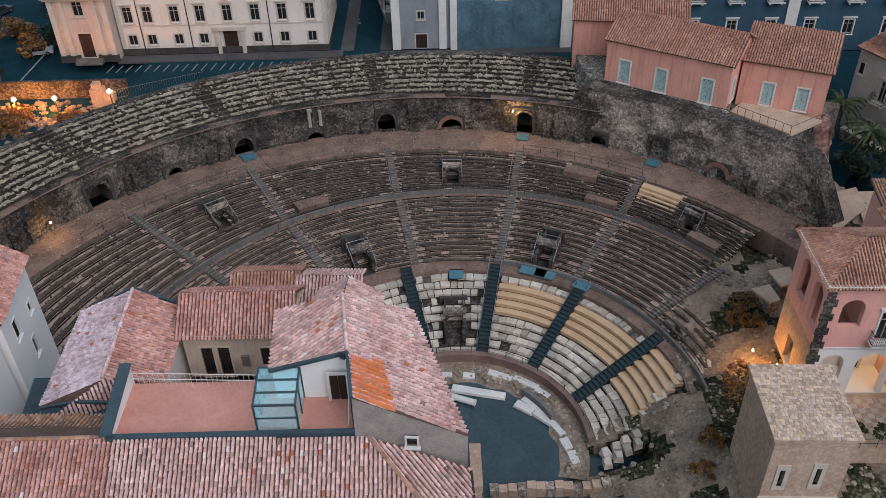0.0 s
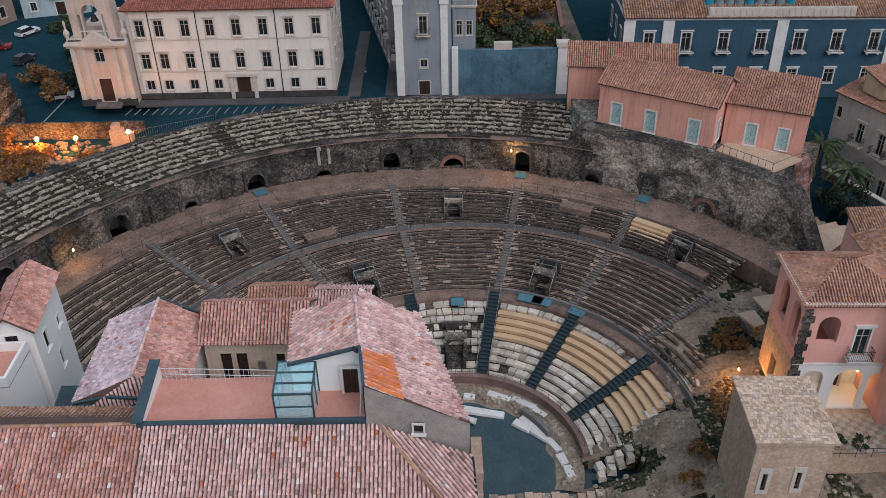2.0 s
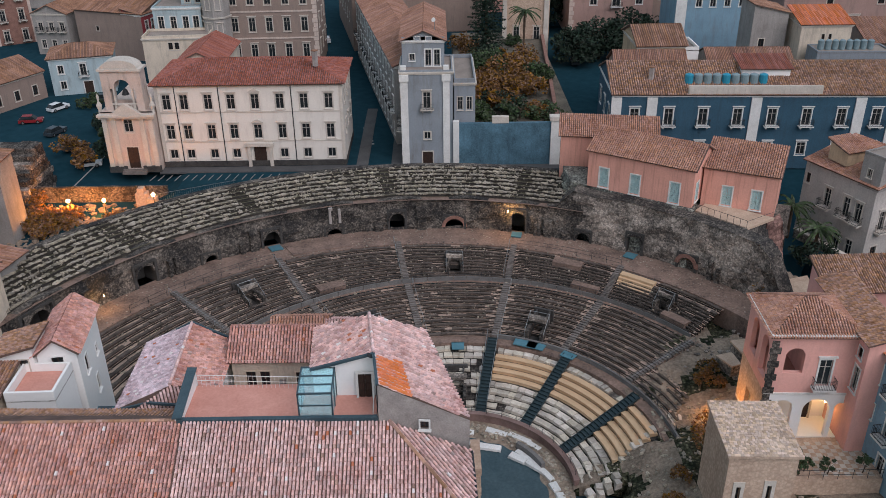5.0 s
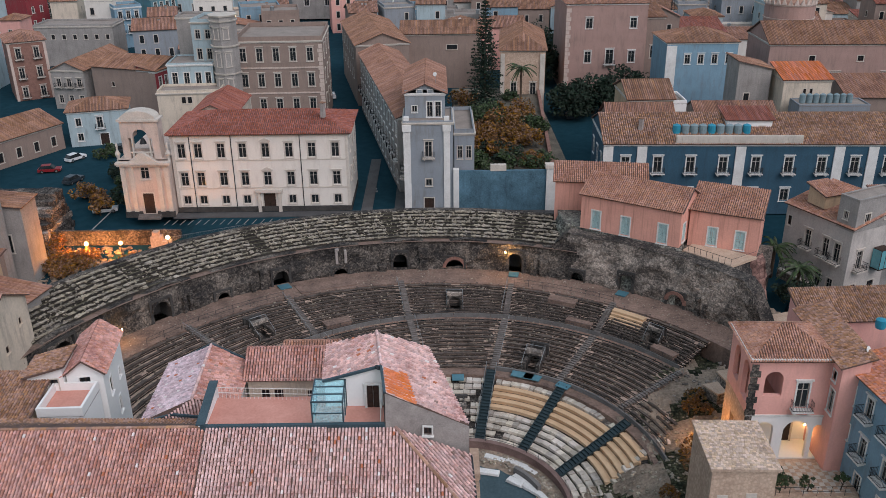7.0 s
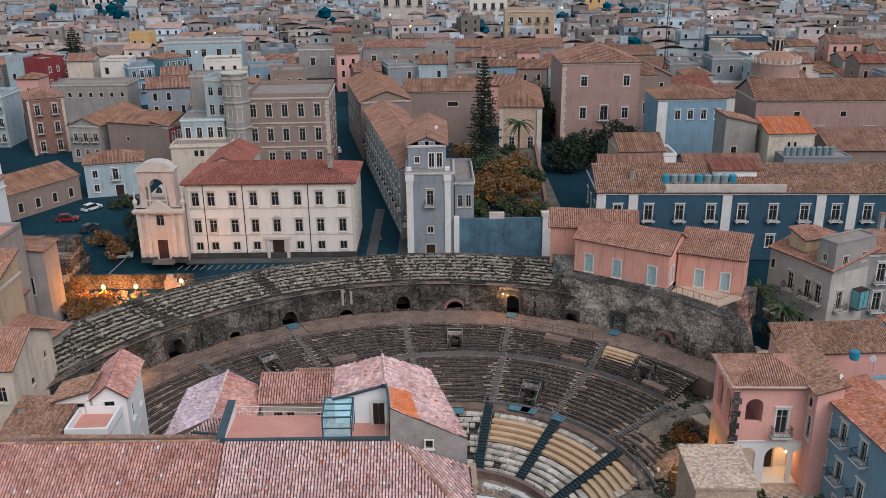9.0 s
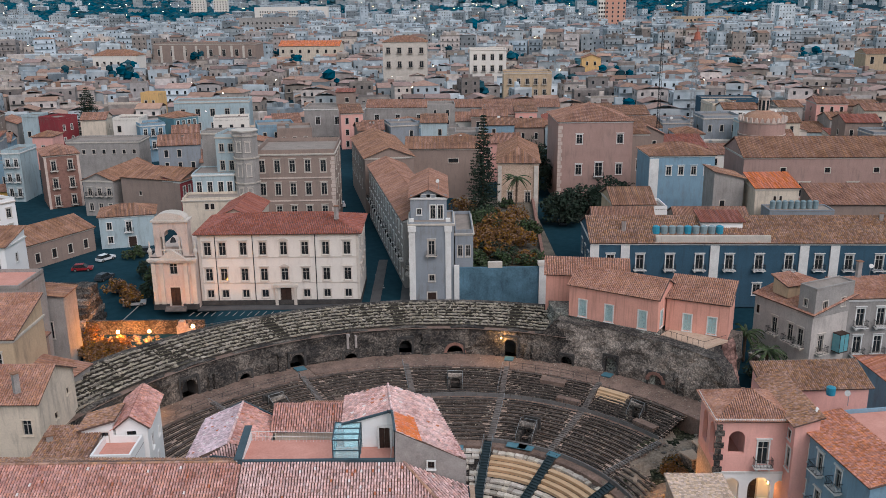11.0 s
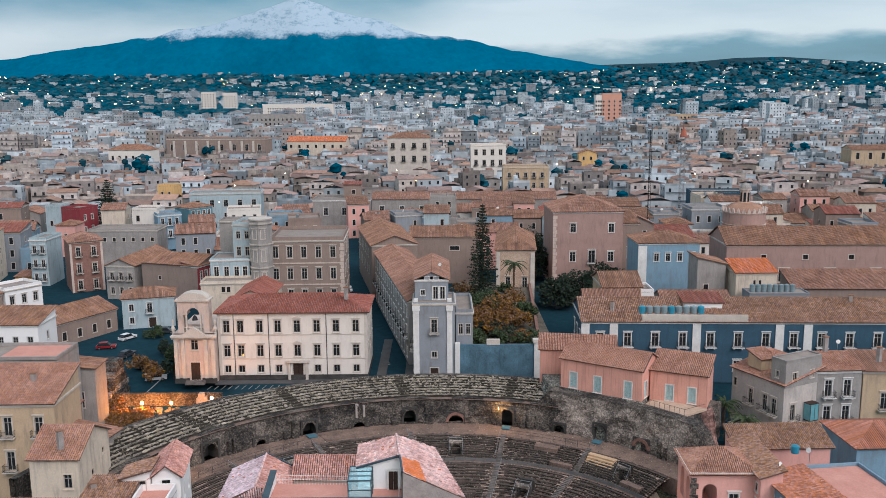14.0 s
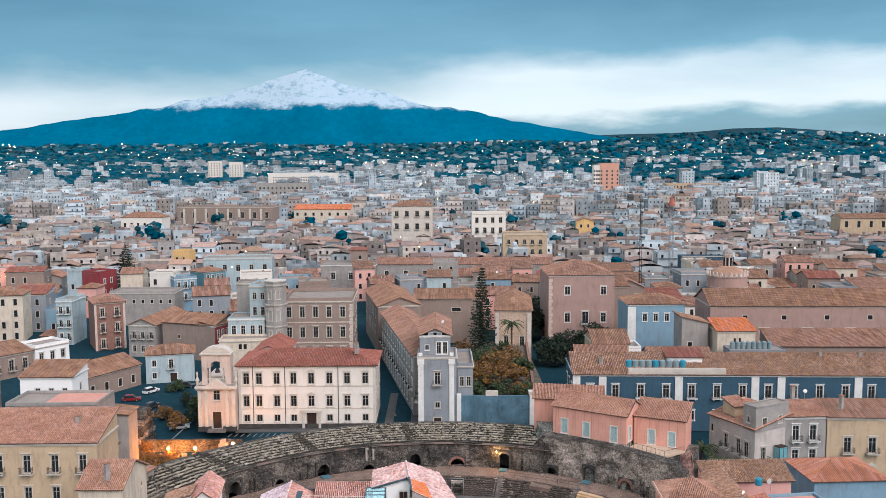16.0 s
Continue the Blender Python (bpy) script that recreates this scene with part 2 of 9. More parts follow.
mat("tile_piece", (0.3, 0.16, 0.14), (0.66, 0.47, 0.42), 0.25, 0.85, 0.2, 20, obj=0.5)
mat("flashing", (0.035, 0.06, 0.075), (0.08, 0.12, 0.14), 0.8, 0.5, 0.1, metal=0.2)
mat("wall_grey", (0.2, 0.175, 0.165), (0.44, 0.4, 0.37), 0.8, 0.95, 0.4)
mat("blue_tint", (0.1, 0.3, 0.34), (0.18, 0.42, 0.46), 1.0, 0.25, 0.0, spec=0.6)
mat("line_paint", (0.12, 0.12, 0.12), (0.34, 0.34, 0.33), 2.0, 0.8, 0.1)
mat("car_red", (0.2, 0.01, 0.015), (0.26, 0.02, 0.025), 1.0, 0.3, 0.0, spec=0.6)
mat("car_white", (0.6, 0.62, 0.63), (0.7, 0.72, 0.73), 1.0, 0.3, 0.0, spec=0.6)
mat("car_dark", (0.02, 0.03, 0.04), (0.04, 0.05, 0.06), 1.0, 0.3, 0.0, spec=0.6)
mat("rubber", (0.01, 0.01, 0.01), (0.025, 0.025, 0.025), 2.0, 0.9, 0.1)
mat("blue_plastic", (0.02, 0.2, 0.3), (0.05, 0.3, 0.42), 1.0, 0.5, 0.0)
mat("awning", (0.14, 0.2, 0.22), (0.26, 0.34, 0.36), 1.0, 0.7, 0.1)
mat("flat_roof_tile", (0.4, 0.28, 0.2), (0.68, 0.52, 0.4), 0.7, 0.95, 0.5, 9, island=0.3)
mat("town_wall", (0.13, 0.12, 0.115), (0.54, 0.47, 0.42), 0.01, 0.92, 0.1, 40, island=0.55)
# far walls: the blue of distance haze is put into the plaster colour
mat("far_wall_haze", (0.1, 0.155, 0.19), (0.56, 0.61, 0.63), 0.004, 0.92, 0.0, 40, island=0.5)
mat("far_roof", (0.15, 0.09, 0.075), (0.38, 0.245, 0.195), 0.01, 0.9, 0.1, 60, island=0.45)
# far foliage with haze painted in as deep blue
mat("far_tree_haze", (0.001, 0.045, 0.07), (0.004, 0.085, 0.125), 0.02, 0.9, 0.3, 20, island=0.4, spec=0.0)
for nm, col, st in (("glow_warm", (1.0, 0.55, 0.16), 30), ("glow_pale", (1.0, 0.86, 0.62), 5), ("lit_pane", (1.0, 0.6, 0.2), 2.2)):
    gm = bpy.data.materials.new(nm)
    gm.use_nodes = True
    gb = gm.node_tree.nodes["Principled BSDF"]
    gb.inputs["Emission Color"].default_value, gb.inputs["Emission Strength"].default_value = (*col, 1), st
    gb.inputs["Base Color"].default_value = (*col, 1)
    M[nm] = gm

# the mountain: dark wooded flanks, snow above an uneven line, haze mixed into both colours
mm = M["mountain"]
N, L = mm.node_tree.nodes, mm.node_tree.links
geo = N.new("ShaderNodeTexCoord")
sep = N.new("ShaderNodeSeparateXYZ")
L.new(geo.outputs["Object"], sep.inputs[0])
mpn = N.new("ShaderNodeMapping")
mpn.inputs["Scale"].default_value = (1.0, 0.5, 1.6)
L.new(geo.outputs["Object"], mpn.inputs["Vector"])
sn = N.new("ShaderNodeTexNoise")
sn.inputs["Scale"].default_value, sn.inputs["Detail"].default_value, sn.inputs["Roughness"].default_value = 0.008, 9, 0.7
L.new(mpn.outputs["Vector"], sn.inputs["Vector"])
ad = N.new("ShaderNodeMath")
ad.operation = "MULTIPLY_ADD"
L.new(sn.outputs["Fac"], ad.inputs[0])
ad.inputs[1].default_value = 150.0
L.new(sep.outputs["Z"], ad.inputs[2])
rg = N.new("ShaderNodeMapRange")
rg.inputs["From Min"].default_value, rg.inputs["From Max"].default_value = 418, 446
L.new(ad.outputs[0], rg.inputs["Value"])
mx = N.new("ShaderNodeMix")
mx.data_type = "RGBA"
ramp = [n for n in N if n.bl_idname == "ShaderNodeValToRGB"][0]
# flank tones carry the blue of distance haze
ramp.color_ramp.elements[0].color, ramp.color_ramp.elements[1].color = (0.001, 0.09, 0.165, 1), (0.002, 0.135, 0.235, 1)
L.new(rg.outputs[0], mx.inputs["Factor"])
L.new(ramp.outputs["Color"], mx.inputs["A"])
rock = N.new("ShaderNodeTexNoise")
rock.inputs["Scale"].default_value, rock.inputs["Detail"].default_value, rock.inputs["Roughness"].default_value = 0.02, 10, 0.78
L.new(mpn.outputs["Vector"], rock.inputs["Vector"])
bare = N.new("ShaderNodeMapRange")
bare.inputs["From Min"].default_value, bare.inputs["From Max"].default_value, bare.inputs["To Max"].default_value = 0.5, 0.63, 0.62
L.new(rock.outputs["Fac"], bare.inputs["Value"])
sm = N.new("ShaderNodeMix")
sm.data_type = "RGBA"
L.new(bare.outputs[0], sm.inputs["Factor"])
# snow and bare rock, dulled and blued by haze in the colour
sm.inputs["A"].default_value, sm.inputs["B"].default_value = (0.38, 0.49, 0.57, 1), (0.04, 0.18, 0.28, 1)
L.new(sm.outputs["Result"], mx.inputs["B"])
L.new(mx.outputs["Result"], N["Principled BSDF"].inputs["Base Color"])
plaster("cloister", (0.44, 0.29, 0.25), 0.72)
plaster("trim_pink", (0.66, 0.54, 0.47), 0.7)
plaster("tealpale", (0.42, 0.52, 0.55), 0.8)
cg = bpy.data.materials.new("clear_glass")
cg.use_nodes = True
cb = cg.node_tree.nodes["Principled BSDF"]
cb.inputs["Base Color"].default_value = (0.55, 0.82, 0.88, 1)
cb.inputs["Transmission Weight"].default_value, cb.inputs["Roughness"].default_value, cb.inputs["IOR"].default_value = 0.75, 0.1, 1.1
M["clear_glass"] = cg


def masonry(key, dark, pale, size=0.35, share=0.25, mortar=0.35, bdist=0.12):
    """Rubble stonework: stones of uneven tone in dark mortar, a share of them pale."""
    m = bpy.data.materials.new(key)
    m.use_nodes = True
    N, L = m.node_tree.nodes, m.node_tree.links
    b = N["Principled BSDF"]
    tc, warp = N.new("ShaderNodeTexCoord"), N.new("ShaderNodeTexNoise")
    warp.inputs["Scale"].default_value, warp.inputs["Detail"].default_value = 1.2, 4
    L.new(tc.outputs["Object"], warp.inputs["Vector"])
    mxv = N.new("ShaderNodeMix")
    mxv.data_type = "VECTOR"
    mxv.inputs["Factor"].default_value = 0.3
    L.new(tc.outputs["Object"], mxv.inputs["A"])
    sc = N.new("ShaderNodeVectorMath")
    sc.operation = "MULTIPLY_ADD"
    sc.inputs[1].default_value = (1.5, 1.5, 1.5)
    L.new(warp.outputs["Color"], sc.inputs[0])
    L.new(tc.outputs["Object"], sc.inputs[2])
    L.new(sc.outputs[0], mxv.inputs["B"])
    vo = N.new("ShaderNodeTexVoronoi")
    vo.inputs["Scale"].default_value = 1.0 / size
    L.new(mxv.outputs["Result"], vo.inputs["Vector"])
    sep = N.new("ShaderNodeSeparateColor")
    L.new(vo.outputs["Color"], sep.inputs[0])
    patch = N.new("ShaderNodeTexNoise")
    patch.inputs["Scale"].default_value, patch.inputs["Detail"].default_value, patch.inputs["Roughness"].default_value = 0.22, 8, 0.65
    L.new(tc.outputs["Object"], patch.inputs["Vector"])
    fine = N.new("ShaderNodeTexNoise")
    fine.inputs["Scale"].default_value, fine.inputs["Detail"].default_value = 9.0, 6
    L.new(tc.outputs["Object"], fine.inputs["Vector"])
    t1 = N.new("ShaderNodeMath")
    t1.operation = "MULTIPLY_ADD"
    L.new(patch.outputs["Fac"], t1.inputs[0])
    t1.inputs[1].default_value = 2.5
    weak = N.new("ShaderNodeMath")
    weak.operation = "MULTIPLY"
    weak.inputs[1].default_value = 0.55
    L.new(sep.outputs[0], weak.inputs[0])
    L.new(weak.outputs[0], t1.inputs[2])
    t2 = N.new("ShaderNodeMath")
    t2.operation = "MULTIPLY_ADD"
    L.new(fine.outputs["Fac"], t2.inputs[0])
    t2.inputs[1].default_value = 0.7
    L.new(t1.outputs[0], t2.inputs[2])
    rp = N.new("ShaderNodeMapRange")
    rp.inputs["From Min"].default_value, rp.inputs["From Max"].default_value = 2.2 - 1.6 * share - 0.28, 2.38
    L.new(t2.outputs[0], rp.inputs["Value"])
    pw = N.new("ShaderNodeMath")
    pw.operation = "POWER"
    pw.inputs[1].default_value = 1.7
    L.new(rp.outputs[0], pw.inputs[0])
    cm = N.new("ShaderNodeMix")
    cm.data_type = "RGBA"
    cm.inputs["A"].default_value, cm.inputs["B"].default_value = (*dark, 1), (*pale, 1)
    L.new(pw.outputs[0], cm.inputs["Factor"])
    ds = N.new("ShaderNodeMapRange")
    ds.inputs["From Min"].default_value, ds.inputs["From Max"].default_value = 0.35, 0.62
    ds.inputs["To Min"].default_value, ds.inputs["To Max"].default_value = 1.0, mortar
    L.new(vo.outputs["Distance"], ds.inputs["Value"])
    mm2 = N.new("ShaderNodeMix")
    mm2.data_type, mm2.blend_type = "RGBA", "MULTIPLY"
    mm2.inputs["Factor"].default_value = 1.0
    L.new(cm.outputs["Result"], mm2.inputs["A"])
    L.new(ds.outputs[0], mm2.inputs["B"])
    L.new(mm2.outputs["Result"], b.inputs["Base Color"])
    b.inputs["Roughness"].default_value, b.inputs["Specular IOR Level"].default_value = 0.95, 0.2
    ht = N.new("ShaderNodeMath")
    ht.operation = "MULTIPLY_ADD"
    L.new(fine.outputs["Fac"], ht.inputs[0])
    ht.inputs[1].default_value = 0.35
    L.new(ds.outputs[0], ht.inputs[2])
    bp = N.new("ShaderNodeBump")
    bp.inputs["Strength"].default_value, bp.inputs["Distance"].default_value = 0.9, bdist
    L.new(ht.outputs[0], bp.inputs["Height"])
    L.new(bp.outputs["Normal"], b.inputs["Normal"])
    M[key] = m
    return m


masonry("rubble", (0.032, 0.031, 0.031), (0.27, 0.235, 0.2), 0.2, 0.28, 0.7, 0.08)
masonry("rubble_pale", (0.085, 0.077, 0.07), (0.62, 0.53, 0.45), 0.22, 0.38, 0.75, 0.08)
masonry("rubble_mix", (0.068, 0.061, 0.060), (0.620, 0.620, 0.522), 0.22, 0.3, 0.75, 0.1)
masonry("pink_rubble", (0.13, 0.075, 0.066), (0.5, 0.31, 0.26), 0.4, 0.4, 0.7, 0.08)
masonry("tufa", (0.36, 0.24, 0.17), (0.62, 0.47, 0.36), 0.26, 1.0, 0.85, 0.03)
masonry("moss_stone", (0.02, 0.028, 0.014), (0.2, 0.19, 0.12), 0.3, 0.3)
mat("blue_plate", (0.06, 0.16, 0.2), (0.12, 0.26, 0.32), 1.0, 0.5, 0.1, metal=0.2)

# ---- small helpers ----
RND = random.Random(7)


def mesh_of(name, verts, faces, mats, idx=None, smooth=False):
    me = bpy.data.meshes.new(name)
    me.from_pydata(verts, [], faces)
    for m in mats:
        me.materials.append(m)
    if idx is not None:
        me.polygons.foreach_set("material_index", idx)
    if smooth:
        me.polygons.foreach_set("use_smooth", [True] * len(me.polygons))
    me.update()
    return me


class Soup:
    """Collects boxes, prisms, tubes and quads into one mesh."""

    def __init__(self):
        self.v, self.f, self.i = [], [], []

    def quad(self, *pts, mat=0):
        n = len(self.v)
        self.v += [tuple(p) for p in pts]
        self.f.append(tuple(range(n, n + len(pts))))
        self.i.append(mat)

    def box(self, x0, x1, y0, y1, z0, z1, mat=0, m=None, bottom=True):
        n = len(self.v)
        c = [(x0, y0, z0), (x1, y0, z0), (x1, y1, z0), (x0, y1, z0), (x0, y0, z1), (x1, y0, z1), (x1, y1, z1), (x0, y1, z1)]
        self.v += [tuple(m @ Vector(p)) for p in c] if m else c
        fs = [(4, 5, 6, 7), (0, 1, 5, 4), (1, 2, 6, 5), (2, 3, 7, 6), (3, 0, 4, 7)] + ([(3, 2, 1, 0)] if bottom else [])
        self.f += [tuple(n + k for k in q) for q in fs]
        self.i += [mat] * len(fs)

    def hexa(self, c, mat=0):
        """Eight corners, bottom ring then top ring."""
        n = len(self.v)
        self.v += [tuple(p) for p in c]
        fs = [(4, 5, 6, 7), (0, 1, 5, 4), (1, 2, 6, 5), (2, 3, 7, 6), (3, 0, 4, 7), (3, 2, 1, 0)]
        self.f += [tuple(n + k for k in q) for q in fs]
        self.i += [mat] * 6

    def tube(self, a, b, r0, r1=None, n=6, mat=0, caps=True):
        a, b = Vector(a), Vector(b)
        r1 = r0 if r1 is None else r1
        d = (b - a).normalized()
        p = d.orthogonal().normalized()
        q = d.cross(p)
        k = len(self.v)
        for c, r in ((a, r0), (b, r1)):
            for j in range(n):
                w = 2 * math.pi * j / n
                self.v.append(tuple(c + (p * math.cos(w) + q * math.sin(w)) * r))
        for j in range(n):
            self.f.append((k + j, k + (j + 1) % n, k + n + (j + 1) % n, k + n + j))
            self.i.append(mat)
        if caps:
            self.f += [tuple(k + n - 1 - j for j in range(n)), tuple(k + n + j for j in range(n))]
            self.i += [mat, mat]

    def blob(self, c, r, mat=0, rnd=RND, n=6, squash=1.0):
        """A rough lump of two rings and two poles."""
        k = len(self.v)
        c = Vector(c)
        self.v.append(tuple(c + Vector((0, 0, -r * squash))))
        for lat in (-0.45, 0.5):
            for j in range(n):
                w = 2 * math.pi * (j + 0.5 * (lat > 0)) / n
                rr = r * math.cos(lat) * rnd.uniform(0.75, 1.2)
                self.v.append(tuple(c + Vector((rr * math.cos(w), rr * math.sin(w), r * squash * math.sin(lat) * rnd.uniform(0.8, 1.2)))))
        self.v.append(tuple(c + Vector((0, 0, r * squash * rnd.uniform(0.8, 1.1)))))
        for j in range(n):
            a, b = k + 1 + j, k + 1 + (j + 1) % n
            self.f += [(k, b, a), (a, b, b + n, a + n), (a + n, b + n, k + 1 + 2 * n)]
            self.i += [mat] * 3

    def mesh(self, name, mats, smooth=False):
        return mesh_of(name, self.v, self.f, mats if isinstance(mats, (list, tuple)) else [mats], self.i, smooth)


def part(name, soup, material, parent, label="", kind="", smooth=False):
    """One mesh object under a thing or under a part."""
    ob = new(name, soup.mesh(name, material, smooth) if isinstance(soup, Soup) else soup)
    ob.parent = parent
    return tagged(ob, label, kind=kind)


def thing(name, label, category, at=None, group="", kind="", data=None):
    ob = new(name, data)
    if at is not None:
        ob.matrix_basis = at
    return tagged(ob, label, category, group, kind)


# ---- roofs ----
def clip_line(poly, a):
    """Where the line at a crosses a convex polygon of (a, b) points."""
    bs = []
    for (a0, b0), (a1, b1) in zip(poly, poly[1:] + poly[:1]):
        if (a0 - a) * (a1 - a) < 0:
            bs.append(b0 + (b1 - b0) * (a - a0) / (a1 - a0))
    return (min(bs), max(bs)) if len(bs) >= 2 else None


def roof_plane(soup, pts, spacing=0.27, single=False, mat=0, rnd=RND, pick=None, drop=0.0):
    """Barrel tiles on one sloping plane. single: tile by tile; otherwise one run of half-tubes from ridge to eave.
    pick: a list that takes the poses of tiles that become objects of their own, chosen by drop's share."""
    p = [Vector(q) for q in pts]
    n = (p[1] - p[0]).cross(p[2] - p[0]).normalized()
    if n.z < 0:
        n = -n
    e = Vector((0, 0, 1)).cross(n).normalized()
    d = e.cross(n)
    if d.z > 0:
        d = -d
    o = p[0]
    poly = [((q - o).dot(e), (q - o).dot(d)) for q in p]
    a, a1 = min(q[0] for q in poly) + spacing * 0.5, max(q[0] for q in poly)
    half = spacing * 0.4
    prof = [(-half, -0.02), (-half * 0.6, half * 0.85), (half * 0.6, half * 0.85), (half, -0.02)]
    while a < a1:
        run = clip_line(poly, a)
        if run:
            b0, b1 = run
            if single:
                b, step = b1 + 0.06, spacing * 1.23
                while b > b0 + 0.12:
                    top = max(b0 - 0.02, b - step - 0.07)
                    j, w = rnd.uniform(-0.018, 0.018), rnd.uniform(0.94, 1.04)
                    lift = rnd.uniform(0.0, 0.02)
                    if pick is not None and rnd.random() < drop:
                        pick.append((o + e * (a + j) + d * b + n * (0.045 + lift), e.copy(), d.copy(), n.copy()))
                    else:
                        k = len(soup.v)
                        for bb, s, h in ((b, 1.0 * w, 0.045 + lift), (top, 0.84 * w, 0.012)):
                            base = o + e * (a + j) + d * bb
                            for u, z in prof:
                                soup.v.append(tuple(base + e * (u * s) + n * (z * s + h)))
                        for q in range(3):
                            soup.f.append((k + q, k + q + 1, k + 5 + q, k + 4 + q))
                            soup.i.append(mat)
                        soup.f.append((k, k + 3, k + 2, k + 1))
                        soup.i.append(mat)
                    b -= step
            else:
                cuts = max(1, int((b1 - b0) / 2.4))
                for c in range(cuts):
                    s0, s1 = b0 + (b1 - b0) * c / cuts, b0 + (b1 - b0) * (c + 1) / cuts + 0.05
                    k, j = len(soup.v), rnd.uniform(-0.02, 0.02)
                    for bb in (s1, s0):
                        base = o + e * (a + j) + d * bb
                        for u, z in prof:
                            soup.v.append(tuple(base + e * u + n * (z + 0.02)))
                    for q in range(3):
                        soup.f.append((k + q, k + q + 1, k + 5 + q, k + 4 + q))
                        soup.i.append(mat)
                    soup.f.append((k, k + 3, k + 2, k + 1))
                    soup.i.append(mat)
        a += spacing


def tile_mesh():
    """One barrel tile, its lower end at the origin, running up along -y."""
    s, half = Soup(), 0.24 * 0.4
    for b, w, h in ((0.0, 1.0, 0.0), (-0.36, 0.84, -0.035)):
        for u, z in ((-half, -0.02), (-half * 0.6, half * 0.85), (half * 0.6, half * 0.85), (half, -0.02)):
            s.v.append((u * w, b, z * w + h))
    s.f += [(0, 1, 5, 4), (1, 2, 6, 5), (2, 3, 7, 6), (0, 3, 2, 1)]
    s.i += [0] * 4
    return s


def slab(soup, pts, t=0.14, mat=0):
    """A thin plate under a roof plane, of three or four corners."""
    p = [Vector(q) for q in pts]
    n = (p[1] - p[0]).cross(p[2] - p[0]).normalized()
    if n.z < 0:
        p.reverse()
        n = -n
    k, m = len(soup.v), len(p)
    soup.v += [tuple(q) for q in p] + [tuple(q - n * t) for q in p]
    soup.f += [tuple(k + j for j in range(m)), tuple(k + 2 * m - 1 - j for j in range(m))]
    soup.f += [(k + j, k + m + j, k + m + (j + 1) % m, k + (j + 1) % m) for j in range(m)]
    soup.i += [mat] * (m + 2)


def roof_planes(kind, W, D, H, rise, o):
    """The sloping planes of a roof over the rectangle W by D."""
    x0, x1, y0, y1, z, t = -o, W + o, -o, D + o, H, H + rise
    if kind == "gable_x":
        k = rise / (D / 2) * o
        return [[(x0, y0, z - k), (x1, y0, z - k), (x1, D / 2, t), (x0, D / 2, t)], [(x1, y1, z - k), (x0, y1, z - k), (x0, D / 2, t), (x1, D / 2, t)]]
    if kind == "gable_y":
        k = rise / (W / 2) * o
        return [[(x0, y1, z - k), (x0, y0, z - k), (W / 2, y0, t), (W / 2, y1, t)], [(x1, y0, z - k), (x1, y1, z - k), (W / 2, y1, t), (W / 2, y0, t)]]
    if kind == "hip":
        h = min(W, D) / 2
        k = rise / h * o
        if W >= D:
            a, b = (h, D / 2, t), (W - h, D / 2, t)
            c = [(x0, y0, z - k), (x1, y0, z - k), (x1, y1, z - k), (x0, y1, z - k)]
            return [[c[0], c[1], b, a], [c[2], c[3], a, b], [c[1], c[2], b], [c[3], c[0], a]]
        a, b = (W / 2, h, t), (W / 2, D - h, t)
        c = [(x0, y0, z - k), (x1, y0, z - k), (x1, y1, z - k), (x0, y1, z - k)]
        return [[c[0], c[1], a], [c[1], c[2], b, a], [c[2], c[3], b], [c[3], c[0], a, b]]
    if kind == "shed_f":
        return [[(x0, y0, z), (x1, y0, z), (x1, y1, t), (x0, y1, t)]]
    if kind == "shed_b":
        return [[(x0, y0, t), (x1, y0, t), (x1, y1, z), (x0, y1, z)]]
    if kind == "shed_l":
        return [[(x0, y0, z), (x1, y0, t), (x1, y1, t), (x0, y1, z)]]
    if kind == "shed_r":
        return [[(x0, y0, t), (x1, y0, z), (x1, y1, z), (x0, y1, t)]]
    return []


# ---- houses ----
def side_frame(side, W, D):
    """Maps along, inwards and up on one side of a house to its own axes."""
    return {
        "f": lambda s, i, z: (s, i, z),
        "r": lambda s, i, z: (W - i, s, z),
        "b": lambda s, i, z: (W - s, D - i, z),
        "l": lambda s, i, z: (i, D - s, z),
    }[side]


def side_pose(side, W, D, s, z):
    return {
        "f": pose(s, 0, z),
        "r": pose(W, s, z, 0, 0, 90),
        "b": pose(W - s, D, z, 0, 0, 180),
        "l": pose(0, D - s, z, 0, 0, -90),
    }[side]


def facade(soup, side, W, D, H, holes, deep=0.25, z0=0.0):
    """One outer wall with openings cut through its face and reveals behind them."""
    m, L = side_frame(side, W, D), (W if side in "fb" else D)
    xs = sorted({0.0, L, *[v for h in holes for v in (h[0] - h[2] / 2, h[0] + h[2] / 2)]})
    zs = sorted({z0, H, *[v for h in holes for v in (h[1], h[1] + h[3])]})
    for a, b in zip(xs, xs[1:]):
        if b - a < 1e-4:
            continue
        start = None
        for c, d in zip(zs, zs[1:]):
            inside = any(abs((a + b) / 2 - h[0]) < h[2] / 2 and h[1] < (c + d) / 2 < h[1] + h[3] for h in holes)
            if not inside and start is None:
                start = c
            if start is not None and (inside or d == zs[-1]):
                end = c if inside else d
                soup.quad(m(a, 0, start), m(b, 0, start), m(b, 0, end), m(a, 0, end))
                start = None
    for s, z, w, h in holes:
        a, b, t = s - w / 2, s + w / 2, z + h
        soup.quad(m(a, 0, z), m(a, deep, z), m(a, deep, t), m(a, 0, t))
        soup.quad(m(b, deep, z), m(b, 0, z), m(b, 0, t), m(b, deep, t))
        soup.quad(m(a, 0, z), m(b, 0, z), m(b, deep, z), m(a, deep, z))
        soup.quad(m(a, deep, t), m(b, deep, t), m(b, 0, t), m(a, 0, t))


